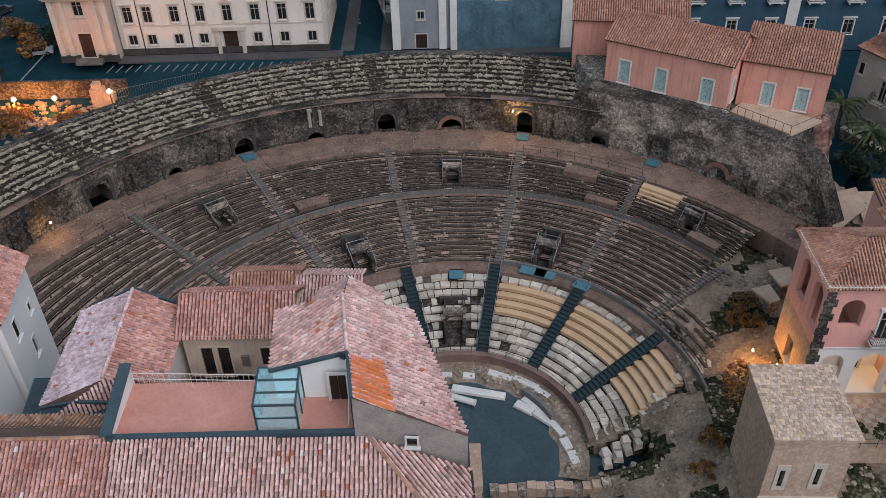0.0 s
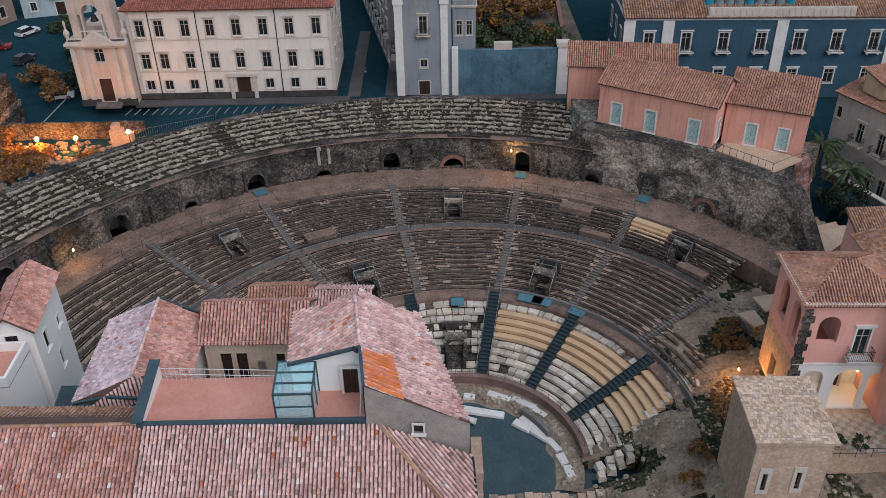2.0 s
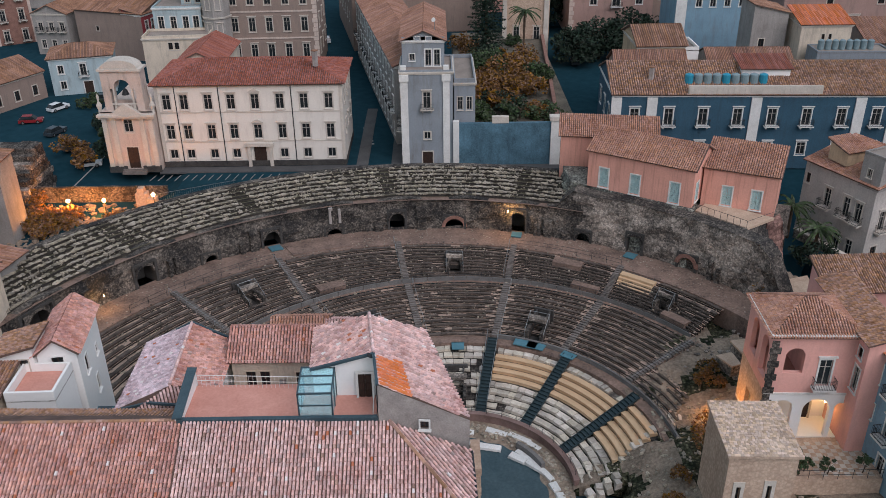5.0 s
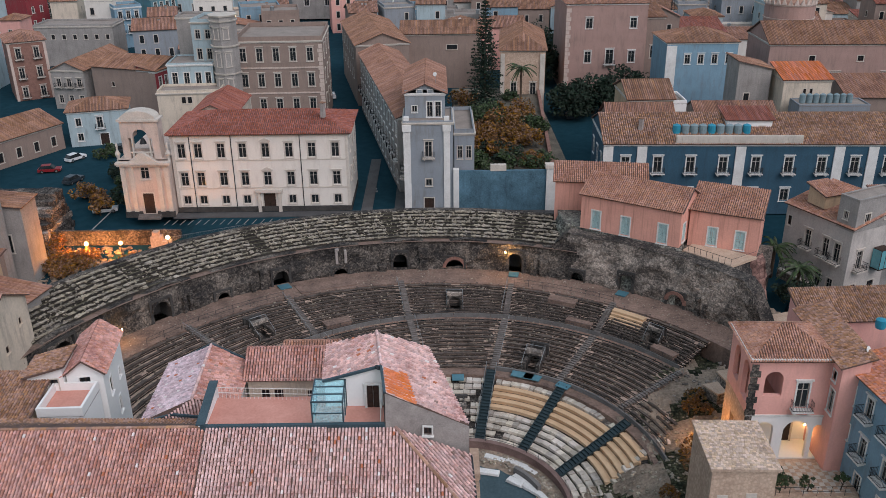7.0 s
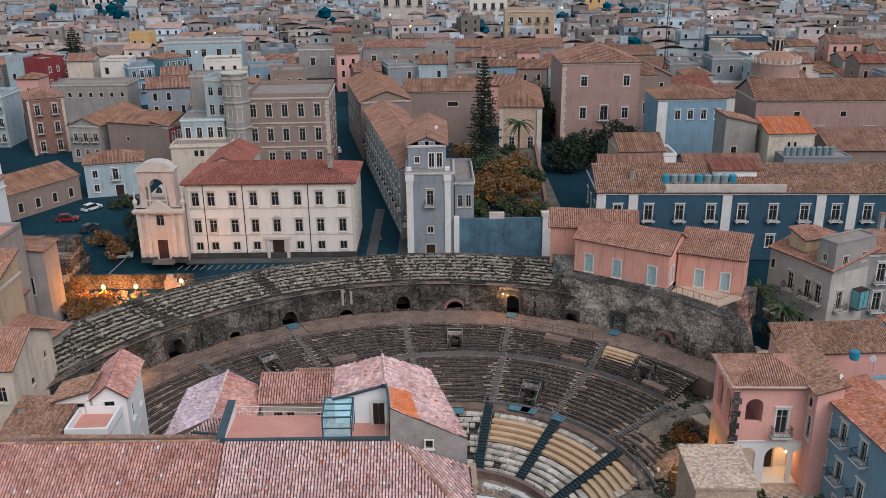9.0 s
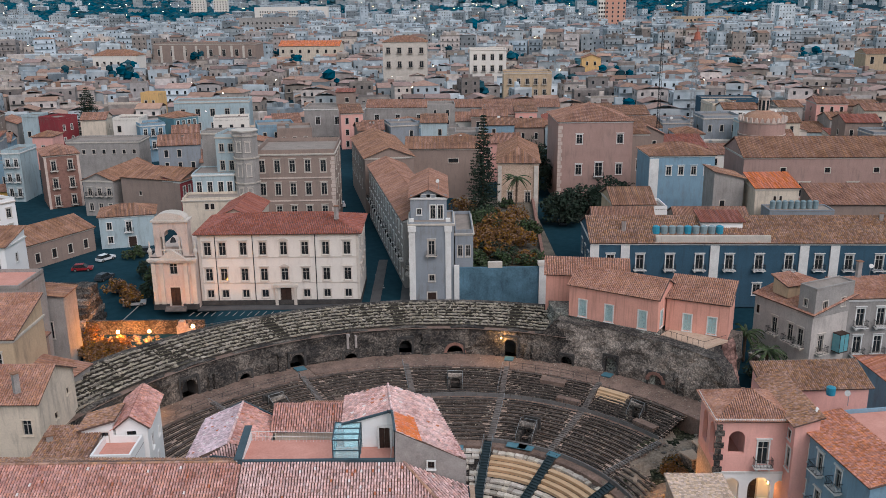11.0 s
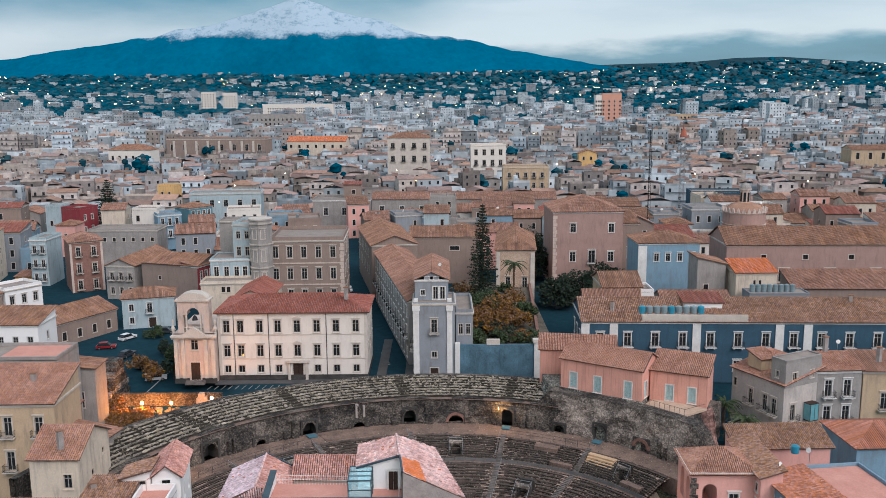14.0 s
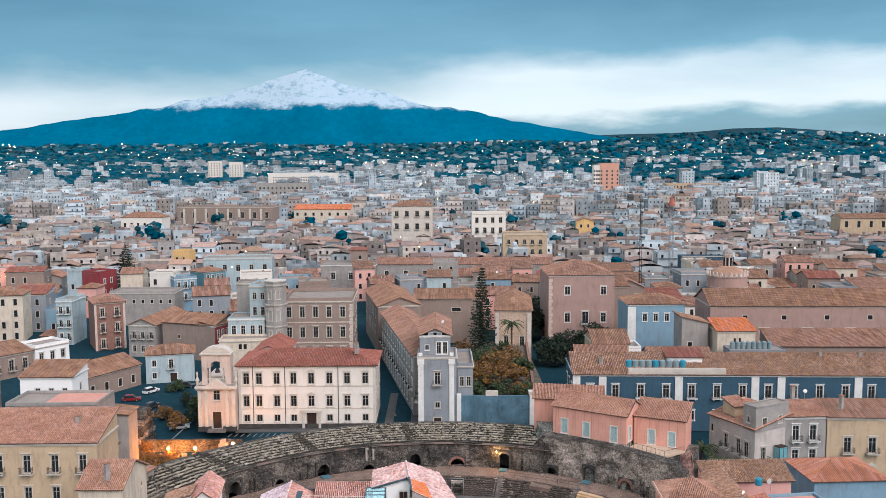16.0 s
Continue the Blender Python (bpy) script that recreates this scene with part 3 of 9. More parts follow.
WINDOW_MESHES = {}


def window_meshes(w, h, style, trim):
    """Surround, leaf, pane and sill or balcony of one window, its foot at the origin, facing -y."""
    key = (round(w, 2), round(h, 2), style, trim.name)
    if key in WINDOW_MESHES:
        return WINDOW_MESHES[key]
    out, t = {}, 0.16 if w > 0.8 else 0.1
    s = Soup()
    s.box(-w / 2 - t, -w / 2, -0.05, 0.06, 0 if style in ("door", "balc") else -0.12, h + t)
    s.box(w / 2, w / 2 + t, -0.05, 0.06, 0 if style in ("door", "balc") else -0.12, h + t)
    s.box(-w / 2, w / 2, -0.05, 0.06, h, h + t)
    if style in ("cap", "balc", "ped"):
        s.box(-w / 2 - t - 0.12, w / 2 + t + 0.12, -0.2, 0.0, h + t + 0.12, h + t + 0.26)
    if style == "ped":
        z = h + t + 0.26
        s.quad((-w / 2 - t - 0.12, -0.2, z), (w / 2 + t + 0.12, -0.2, z), (0, -0.2, z + 0.45))
        s.quad((-w / 2 - t - 0.12, -0.2, z), (0, -0.2, z + 0.45), (0, 0, z + 0.45), (-w / 2 - t - 0.12, 0, z))
        s.quad((w / 2 + t + 0.12, 0, z), (0, 0, z + 0.45), (0, -0.2, z + 0.45), (w / 2 + t + 0.12, -0.2, z))
    if style not in ("door", "balc"):
        s.box(-w / 2 - t - 0.06, w / 2 + t + 0.06, -0.14, 0.06, -0.2, -0.08)
    out["window_frame"] = (s.mesh("window_frame", trim), "")
    if style == "plain":
        s = Soup()
        s.box(-w / 2, w / 2, 0.14, 0.2, 0, h)
        out["pane"] = (s.mesh("pane", M["glass"]), "")
        WINDOW_MESHES[key] = out
        return out
    if style == "door":
        s = Soup()
        s.box(-w / 2, -0.015, 0.1, 0.17, 0, h)
        s.box(0.015, w / 2, 0.1, 0.17, 0, h)
        for k in range(3):
            for x in (-w / 4, w / 4):
                s.box(x - w * 0.16, x + w * 0.16, 0.07, 0.1, h * (0.06 + 0.31 * k), h * (0.31 + 0.31 * k))
        out["door_leaf"] = (s.mesh("door_leaf", M["dark_wood"]), "dark brown panelled wooden door leaves")
    elif style == "shut":
        s = Soup()
        for a, b in ((-w / 2, -0.02), (0.02, w / 2)):
            s.box(a, a + 0.08, 0.06, 0.13, 0, h)
            s.box(b - 0.08, b, 0.06, 0.13, 0, h)
            s.box(a, b, 0.06, 0.13, h - 0.1, h)
            s.box(a, b, 0.06, 0.13, 0, 0.14)
            s.box(a, b, 0.06, 0.13, h * 0.45, h * 0.45 + 0.1)
            n = int(h / 0.16)
            for k in range(n):
                z = 0.14 + (h - 0.24) * k / n
                s.box(a + 0.08, b - 0.08, 0.09, 0.11, z, z + 0.12)
        out["shutter"] = (s.mesh("shutter", M["teal_paint"]), "pale turquoise louvred shutters, closed")
    else:
        s = Soup()
        fr = 0.07
        for a, b, c, d in ((-w / 2, -w / 2 + fr, 0, h), (w / 2 - fr, w / 2, 0, h), (-w / 2, w / 2, 0, fr), (-w / 2, w / 2, h - fr, h), (-0.04, 0.04, 0, h)):
            s.box(a, b, 0.1, 0.16, c, d)
        if h > 1.6:
            s.box(-w / 2, w / 2, 0.1, 0.16, h * 0.7, h * 0.7 + 0.05)
        out["sash"] = (s.mesh("sash", M["sash"] if style != "dark" else M["dark_wood"]), "")
        s = Soup()
        s.box(-w / 2, w / 2, 0.17, 0.2, 0, h)
        out["pane"] = (s.mesh("pane", M["glass"]), "")
    if style == "balc":
        s = Soup()
        s.box(-w / 2 - 0.45, w / 2 + 0.45, -0.85, 0, -0.16, -0.02)
        s.box(-w / 2 - 0.2, -w / 2, -0.6, 0, -0.45, -0.16)
        s.box(w / 2, w / 2 + 0.2, -0.6, 0, -0.45, -0.16)
        out["balcony_slab"] = (s.mesh("balcony_slab", trim), "")
        s = Soup()
        b = w / 2 + 0.4
        for z in (0.06, 0.92):
            s.box(-b, b, -0.82, -0.79, z, z + 0.04)
            s.box(-b, -b + 0.03, -0.8, 0, z, z + 0.04)
            s.box(b - 0.03, b, -0.8, 0, z, z + 0.04)
        n = int(2 * b / 0.14)
        for k in range(n + 1):
            x = -b + 0.01 + (2 * b - 0.02) * k / n
            s.box(x - 0.01, x + 0.01, -0.815, -0.795, 0, 0.92)
        for k in range(1, 6):
            for x in (-b + 0.015, b - 0.015):
                s.box(x - 0.01, x + 0.01, -0.8 + k * 0.14, -0.78 + k * 0.14, 0, 0.92)
        out["balcony_rail"] = (s.mesh("balcony_rail", M["iron"]), "thin wrought-iron railing")
    WINDOW_MESHES[key] = out
    return out


def add_window(root, side, W, D, s, z, w, h, style, trim):
    ms = window_meshes(w, h, style, trim)
    name = "door" if style == "door" else "window"
    first = None
    for key, (me, label) in ms.items():
        ob = new(name if first is None else key, me)
        if first is None:
            ob.parent, ob.matrix_basis, first = root, side_pose(side, W, D, s, z), ob
        else:
            ob.parent = first
            if label:
                tagged(ob, label)
    return first


def tiled(root, planes, material, single=True, spacing=0.3, pieces=0, piece_mat=None, share=0.0, thick=0.14):
    """Roof planes in the thing's own axes: a slab, its runs of tiles and, up to pieces, tiles that stand alone."""
    s, t, alone = Soup(), Soup(), []
    for pl in planes:
        slab(s, pl, thick)
        roof_plane(t, pl, spacing, single, pick=alone if pieces else None, drop=share)
    rf = part("roof", s, M["eave"], root)
    part("tile_run", t, material, rf, kind="stuff")
    one = None
    for o, e, d, n in alone[:pieces]:
        one = one or tile_mesh().mesh("roof_tile", piece_mat)
        ob = new("roof_tile", one)
        x = d.cross(n)
        ob.parent = rf
        ob.matrix_basis = Matrix(((x.x, d.x, n.x, o.x), (x.y, d.y, n.y, o.y), (x.z, d.z, n.z, o.z), (0, 0, 0, 1)))
    return rf


def bars(root, name, runs, r, material, label="", n=5):
    """A rail or a post each a part: runs of two end points."""
    for a, b in runs:
        s = Soup()
        s.tube(a, b, r, n=n)
        part(name, s, material, root, label)


def frame_ring(soup, W, D, prof):
    """A closed profile of overhang and height carried round the rectangle W by D."""
    m, k0 = len(prof), len(soup.v)
    for sx, sy in ((0, 0), (1, 0), (1, 1), (0, 1)):
        for o, z in prof:
            soup.v.append((W + o if sx else -o, D + o if sy else -o, z))
    for c in range(4):
        for j in range(m):
            a, b = k0 + c * m + j, k0 + c * m + (j + 1) % m
            e, g = k0 + (c + 1) % 4 * m + j, k0 + (c + 1) % 4 * m + (j + 1) % m
            soup.f.append((a, e, g, b))
            soup.i.append(0)


def arch_strip(soup, pts, top, y0, y1, m=None):
    """One solid between an arched line of (x, z) points and a level head."""
    m, k0 = m or Matrix(), len(soup.v)
    for x, z in pts:
        soup.v += [tuple(m @ Vector(v)) for v in ((x, y0, z), (x, y1, z), (x, y1, top), (x, y0, top))]
    for k in range(len(pts) - 1):
        for j in range(4):
            a, b = k0 + 4 * k + j, k0 + 4 * k + (j + 1) % 4
            soup.f.append((a, b, b + 4, a + 4))
            soup.i.append(0)
    e = k0 + 4 * (len(pts) - 1)
    soup.f += [(k0, k0 + 3, k0 + 2, k0 + 1), (e, e + 1, e + 2, e + 3)]
    soup.i += [0, 0]


def house(name, label, A, B, depth, z0, H, walls, roof="hip", rise=2.0, tiles=None, windows=(), trim=None, over=0.35,
          single=False, spacing=0.27, cornice=True, group="", base=None, parapet=0.7, z_low=0.0, pick=None, drop=0.0):
    """A building: A and B are the ends of its front in plan, seen from outside left to right; windows are rows of
    side, along, sill height, width, height, style."""
    A, B = Vector((*A, z0)), Vector((*B, z0))
    W, D = (B - A).length, depth
    turn = math.degrees(math.atan2(B.y - A.y, B.x - A.x))
    root = thing(name, label, "house", pose(*A, 0, 0, turn), group)
    trim = trim or M["trim"]
    s = Soup()
    for side in "frbl":
        L = W if side in "fb" else D
        holes = [(q[1] if q[1] > 0 else L + q[1], q[2], q[3], q[4]) for q in windows if q[0] == side]
        facade(s, side, W, D, H, holes, z0=z_low)
    for g in ({"gable_x": (((W, 0, H), (W, D, H), (W, D / 2, H + rise)), ((0, D, H), (0, 0, H), (0, D / 2, H + rise))),
               "gable_y": (((0, 0, H), (W, 0, H), (W / 2, 0, H + rise)), ((W, D, H), (0, D, H), (W / 2, D, H + rise))),
               "shed_f": (((W, 0, H), (W, D, H), (W, D, H + rise)), ((0, D, H), (0, 0, H), (0, D, H + rise)), ((W, D, H), (0, D, H), (0, D, H + rise), (W, D, H + rise))),
               "shed_b": (((W, 0, H), (W, D, H), (W, 0, H + rise)), ((0, D, H), (0, 0, H), (0, 0, H + rise)), ((0, 0, H), (W, 0, H), (W, 0, H + rise), (0, 0, H + rise))),
               "shed_l": (((0, 0, H), (W, 0, H), (W, 0, H + rise)), ((W, D, H), (0, D, H), (W, D, H + rise)), ((W, 0, H), (W, D, H), (W, D, H + rise), (W, 0, H + rise))),
               "shed_r": (((0, 0, H), (W, 0, H), (0, 0, H + rise)), ((W, D, H), (0, D, H), (0, D, H + rise)), ((0, D, H), (0, 0, H), (0, 0, H + rise), (0, D, H + rise)))}.get(roof, ())):
        s.quad(*g)
    part("wall", s, walls, root)
    if cornice:
        s = Soup()
        frame_ring(s, W, D, ((0, H - 0.42), (0.11, H - 0.42), (0.11, H - 0.22), (0.22, H - 0.22), (0.22, H - 0.02), (0, H - 0.02)))
        part("cornice", s, trim, root)
    if base:
        s = Soup()
        s.box(-0.06, W + 0.06, -0.06, 0, 0, base)
        s.box(-0.06, 0, 0, D, 0, base)
        s.box(W, W + 0.06, 0, D, 0, base)
        part("plinth", s, M["lava"], root)
    if roof == "flat":
        s = Soup()
        s.box(0, W, 0, D, H - 0.15, H - 0.05)
        part("roof_deck", s, M["deck"], root)
        if parapet:
            s = Soup()
            frame_ring(s, W, D, ((0, H), (0, H + parapet), (-0.22, H + parapet), (-0.22, H)))
            part("parapet", s, walls, root)
    else:
        s, t = Soup(), Soup()
        for pl in roof_planes(roof, W, D, H + 0.1, rise, over):
            slab(s, pl)
            roof_plane(t, pl, spacing, single, pick=pick, drop=drop)
        rf = part("roof", s, M["eave"], root)
        part("tile_run", t, (tiles or M["tile"]) if single else M[(tiles or M["tile"]).name + "_run"], rf, kind="stuff")
    for side, al, z, w, h, style in windows:
        L = W if side in "fb" else D
        add_window(root, side, W, D, al if al > 0 else L + al, z, w, h, style, trim)
    return root

# ---- the lie of the land ----
C2 = (-3.3, -4.5)


def land(x, y):
    """Height of the ground: a bowl under the theatre, streets round it, slopes rising to the mountain's foot."""
    r = math.hypot(x - C2[0], y - C2[1])
    z = 8.4
    if y > 120:
        z += 0.012 * (min(y, 1500) - 120)
    if y > 1500:
        z += 0.03 * (min(y, 3200) - 1500) + 0.088 * max(0, y - 3200)
        z += 18 * noise.noise((x / 600, y / 600, 3.0))
    if y > 2600:
        z += 40 * min(1, (y - 2600) / 900) * math.exp(-(((x - 1735) / 420) ** 2))
    if y < -5:
        z = 5.0
    elif r < 55 and y < 52:
        z = -0.6
    elif x < -40 and y < 75:
        z = 8.4 - 2.4 * min(1, max(0, (75 - y) / 25))
    return z


def axis(near, far, step, grow):
    out, v, s = [], 0.0, step
    while v < far:
        out.append(v)
        if v > near:
            s *= grow
        v += s
    return out + [far]


xp = axis(90, 4200, 4.0, 1.16)
xs = sorted({-v for v in xp} | set(xp))
ys = sorted({-v for v in axis(20, 400, 5.0, 1.3)} | set(axis(130, 4850, 4.0, 1.09)))
gv = [(x, y, land(x, y)) for y in ys for x in xs]
gf = [(j * len(xs) + i, j * len(xs) + i + 1, (j + 1) * len(xs) + i + 1, (j + 1) * len(xs) + i) for j in range(len(ys) - 1) for i in range(len(xs) - 1)]
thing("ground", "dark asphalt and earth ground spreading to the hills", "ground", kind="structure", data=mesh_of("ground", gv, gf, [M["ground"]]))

# ---- the mountain: a broad cone, snow on its upper half, steep on its right flank ----
PEAK = (-690.0, 4420.0)
mv, mf = [], []
NX, NY = 220, 30
for j in range(NY):
    for i in range(NX):
        x, y = -4300 + 8600 * i / (NX - 1), 4050 + 850 * j / (NY - 1)
        u = x - PEAK[0]
        d = abs(u)
        top = 470 - (0.14 if u < 0 else 0.17) * d + 96 * math.exp(-((d / (350 if u < 0 else 250)) ** 1.3))
        top += 30 * math.exp(-(((u - 380) / 120) ** 2)) + 18 * math.exp(-(((u - 850) / 120) ** 2)) + 10 * math.exp(-(((u + 650) / 60) ** 2))
        ridge = max(0.0, 1 - abs(y - 4420) / 380)
        n = noise.fractal((x / 110, y / 90, 0.3), 1.0, 2.0, 6) * 22 * (1 - 0.6 * ridge) + noise.fractal((x / 70, 7.0, 0.3), 1.0, 2.0, 5) * 4
        mv.append((x, y, 60 + max(0.0, top - 60) * ridge ** 0.8 + n))
mf = [(j * NX + i, j * NX + i + 1, (j + 1) * NX + i + 1, (j + 1) * NX + i) for j in range(NY - 1) for i in range(NX - 1)]
thing("backdrop_mountain", "snow-capped volcano, wooded flanks coloured dark blue for haze", "mountain", kind="structure", data=mesh_of("mountain", mv, mf, [M["mountain"]], smooth=True))

# ---- the Roman theatre ----
def ring(r, th, z=0.0):
    """A point of the theatre: the upper rings lie about a centre a little to the left and front."""
    k = min(1, max(0, (r - 31) / 9))
    a = radians(th)
    d, c = (math.sin(a), math.cos(a)), (C2[0] * k, C2[1] * k)
    dot = d[0] * c[0] + d[1] * c[1]
    q = dot + math.sqrt(r * r - c[0] ** 2 - c[1] ** 2 + dot * dot)
    return (q * d[0], q * d[1], z)


def block(soup, r0, r1, t0, t1, z0, z1, mat=0, jit=0.0, rnd=RND):
    """A stone with its faces on the rings, its corners uneven by jit."""
    j = lambda: rnd.uniform(-jit, jit)  # noqa: E731
    c = []
    for z in (z0, z1):
        for r, t in ((r0, t0), (r0, t1), (r1, t1), (r1, t0)):
            x, y, _ = ring(r + j(), t + math.degrees(j() / r))
            c.append((x, y, z + j() * 0.7))
    soup.hexa([c[k] for k in (1, 0, 3, 2, 5, 4, 7, 6)], mat)


def annulus(soup, r0, r1, t0, t1, z, step=2.0, z1=None, mat=0):
    n = max(1, int((t1 - t0) / step))
    for k in range(n):
        a, b = t0 + (t1 - t0) * k / n, t0 + (t1 - t0) * (k + 1) / n
        zz = z if z1 is None else z1
        soup.quad(ring(r0, b, z), ring(r0, a, z), ring(r1, a, zz), ring(r1, b, zz), mat=mat)


STAIRS_LOW = (-14.0, 11.8, 37.0, 64.0)
STAIRS_HIGH = (-52.5, -33.5, -10.8, 12.2, 34.2, 57.0)
# vomitories: angle, inner radius, outer radius, half width in metres, floor
VOMS = ((24.2, 21.2, 22.7, 0.7, 4.3), (-24.4, 21.2, 22.7, 0.7, 4.3), (0.2, 33.8, 35.7, 0.8, 5.8), (-42.8, 34.4, 36.4, 0.75, 5.9), (46.5, 34.4, 36.6, 0.75, 5.9), (-0.6, 12.2, 14.6, 0.8, 0.9))


def free(th, r):
    """Whether no vomitory lies there."""
    return not any(abs(math.radians(th - v[0]) * r) < v[3] + 0.25 and v[1] - 0.2 < r < v[2] + 0.2 for v in VOMS)


orchestra = thing("orchestra_floor", "flooded dark stone orchestra floor of a theatre", "floor", kind="structure")
s = Soup()
s.v += [(-26, -14, -0.05), (24, -14, -0.05), (24, 11, -0.05), (-26, 11, -0.05)]
s.f.append((0, 1, 2, 3))
s.i.append(0)
part("floor_slab", s, M["earth"], orchestra)
s = Soup()
n = 40
s.v += [(9.6 * math.sin(2 * math.pi * k / n), 9.6 * math.cos(2 * math.pi * k / n) - 0.6, 0.06) for k in range(n)]
s.f.append(tuple(reversed(range(n))))
s.i.append(0)
thing("pool", "still dark green water standing on the orchestra floor", "water", kind="structure", data=s.mesh("pool", M["water"]))

def sweep(soup, prof, a0, a1, step=2.0, mat=0):
    """A closed profile of radius and height carried round the ring, one solid."""
    n, m, k0 = max(2, int((a1 - a0) / step)), len(prof), len(soup.v)
    for k in range(n + 1):
        soup.v += [ring(r, a0 + (a1 - a0) * k / n, z) for r, z in prof]
    for k in range(n):
        for j in range(m):
            a, b = k0 + k * m + j, k0 + k * m + (j + 1) % m
            soup.f.append((a, b, b + m, a + m))
            soup.i.append(mat)
    soup.f += [tuple(k0 + j for j in reversed(range(m))), tuple(k0 + n * m + j for j in range(m))]
    soup.i += [mat, mat]


# podium wall with its reddish parapet
podium = thing("podium_wall", "curved reddish rendered parapet wall round the orchestra", "wall")
s = Soup()
sweep(s, [(10.8, 0.0), (11.2, 0.0), (11.2, 1.2), (11.28, 1.22), (11.28, 1.36), (10.72, 1.36), (10.72, 1.22), (10.8, 1.2)], -70, 88)
part("parapet", s, M["parapet"], podium)

# lower seating: limestone blocks, ten rows
lower = thing("lower_seating", "pale worn limestone seat blocks of the lower tier", "seating")
base = Soup()
ROWS, R0, DR, Z0, DZ = 10, 11.5, 0.81, 1.05, 0.335
for i in range(ROWS):
    r, z = R0 + i * DR, Z0 + i * DZ
    annulus(base, r, r + DR, -60, 84, z - 0.3)
    n = 72
    for k in range(n):
        a, b = -60 + 144 * k / n, -60 + 144 * (k + 1) / n
        base.quad(ring(r, a, z - 0.3 - DZ), ring(r, b, z - 0.3 - DZ), ring(r, b, z - 0.3), ring(r, a, z - 0.3))
part("core", base, M["rubble"], lower)
wood_rows = {2: (5, 9), 3: (5, 9), 4: (4, 10)}
spans = [(-58, -15.8), (-12.3, 10.0), (13.6, 35.4), (38.6, 62.4), (65.6, 88)]
rnd = random.Random(3)
pieces, rest = [], Soup()
for w, (a0, a1) in enumerate(spans):
    for i in range(ROWS):
        lo, hi = wood_rows.get(w, (99, 99))
        if lo <= i < hi:
            continue
        if w == 4 and i > 3:
            continue
        r, z = R0 + i * DR, Z0 + i * DZ
        a = a0 + rnd.uniform(0, 0.6)
        while a < a1 - 1:
            ln = rnd.uniform(0.55, 1.15) if w != 0 else rnd.uniform(0.8, 1.35)
            b = min(a1, a + math.degrees(ln / r))
            gone = (w == 1 and (rnd.random() < 0.15 or (i in (3, 6) and rnd.random() < 0.5))) or rnd.random() < 0.04
            if not gone and free((a + b) / 2, r + 0.3):
                args = (r - 0.04, r + 0.68, a + 0.12, b - 0.12, z - 0.3, z + rnd.uniform(-0.05, 0.05))
                if len(pieces) < 230 and w in (2, 3) or (w == 1 and len(pieces) < 230):
                    pieces.append(args)
                else:
                    block(rest, *args, 0, 0.045, rnd)
            a = b
part("seat_masonry", rest, M["limestone"], lower, kind="stuff")
for args in pieces:
    s = Soup()
    block(s, *args, 0, 0.045, rnd)
    part("seat_stone", s, M["limestone_piece"], lower)


def wood_tier(a0, a1, i0, i1, name="wooden_seating"):
    """Curved bench decks of planks laid over the stone rows."""
    root = thing(name, "curved tan wooden bench planks covering stone seats", "seating", group="wooden seating wedges")
    for i in range(i0, i1):
        r, z = R0 + i * DR, Z0 + i * DZ
        s = Soup()
        sweep(s, [(r - 0.06, z - DZ + 0.1), (r + DR - 0.08, z - DZ + 0.1), (r + DR - 0.08, z + 0.05), (r + 0.42, z + 0.05), (r + 0.4, z + 0.17), (r - 0.12, z + 0.17), (r - 0.12, z + 0.11), (r - 0.06, z + 0.1)], a0, a1 - (0.75 * (i - 4) if a1 > 80 else 0))
        part("bench", s, M["plank"], root)
    return root


wood_tier(13.8, 35.2, 5, 9)
wood_tier(38.8, 62.2, 5, 9)
wood_tier(65.8, 83.0, 4, 10)


def steel_stair(th, r0, r1, z0, z1, w=1.05):
    root = thing("metal_stair", "dark blue-grey steel stair laid between seat wedges", "stair", group="theatre stairs")
    n = int((z1 - z0) / 0.17)
    s = Soup()
    for k in range(n):
        r, z = r0 + (r1 - r0) * k / n, z0 + (z1 - z0) * (k + 1) / n
        d = math.degrees(w / 2 / r)
        block(s, r, r + (r1 - r0) / n + 0.05, th - d, th + d, z - 0.08, z + 0.03)
        block(s, r + (r1 - r0) / n, r + (r1 - r0) / n + 0.03, th - d, th + d, z - 0.1, z + 0.12)
    part("tread_flight", s, M["stair_steel"], root)
    for sd in (-1, 1):
        s = Soup()
        a, b = ring(r0, th + sd * math.degrees(w / 2 / r0), z0), ring(r1, th + sd * math.degrees(w / 2 / r1), z1)
        c = Vector(a), Vector(b)
        p = (c[1] - c[0]).cross(Vector((0, 0, 1))).normalized() * 0.03
        s.hexa([c[0] - p, c[0] + p, c[1] + p, c[1] - p, c[0] - p + Vector((0, 0, 0.25)), c[0] + p + Vector((0, 0, 0.25)), c[1] + p + Vector((0, 0, 0.25)), c[1] - p + Vector((0, 0, 0.25))])
        part("stringer", s, M["stair_steel"], root)
    return root


for th in STAIRS_LOW:
    steel_stair(th, 11.45, 20.2, 1.0, 4.75)

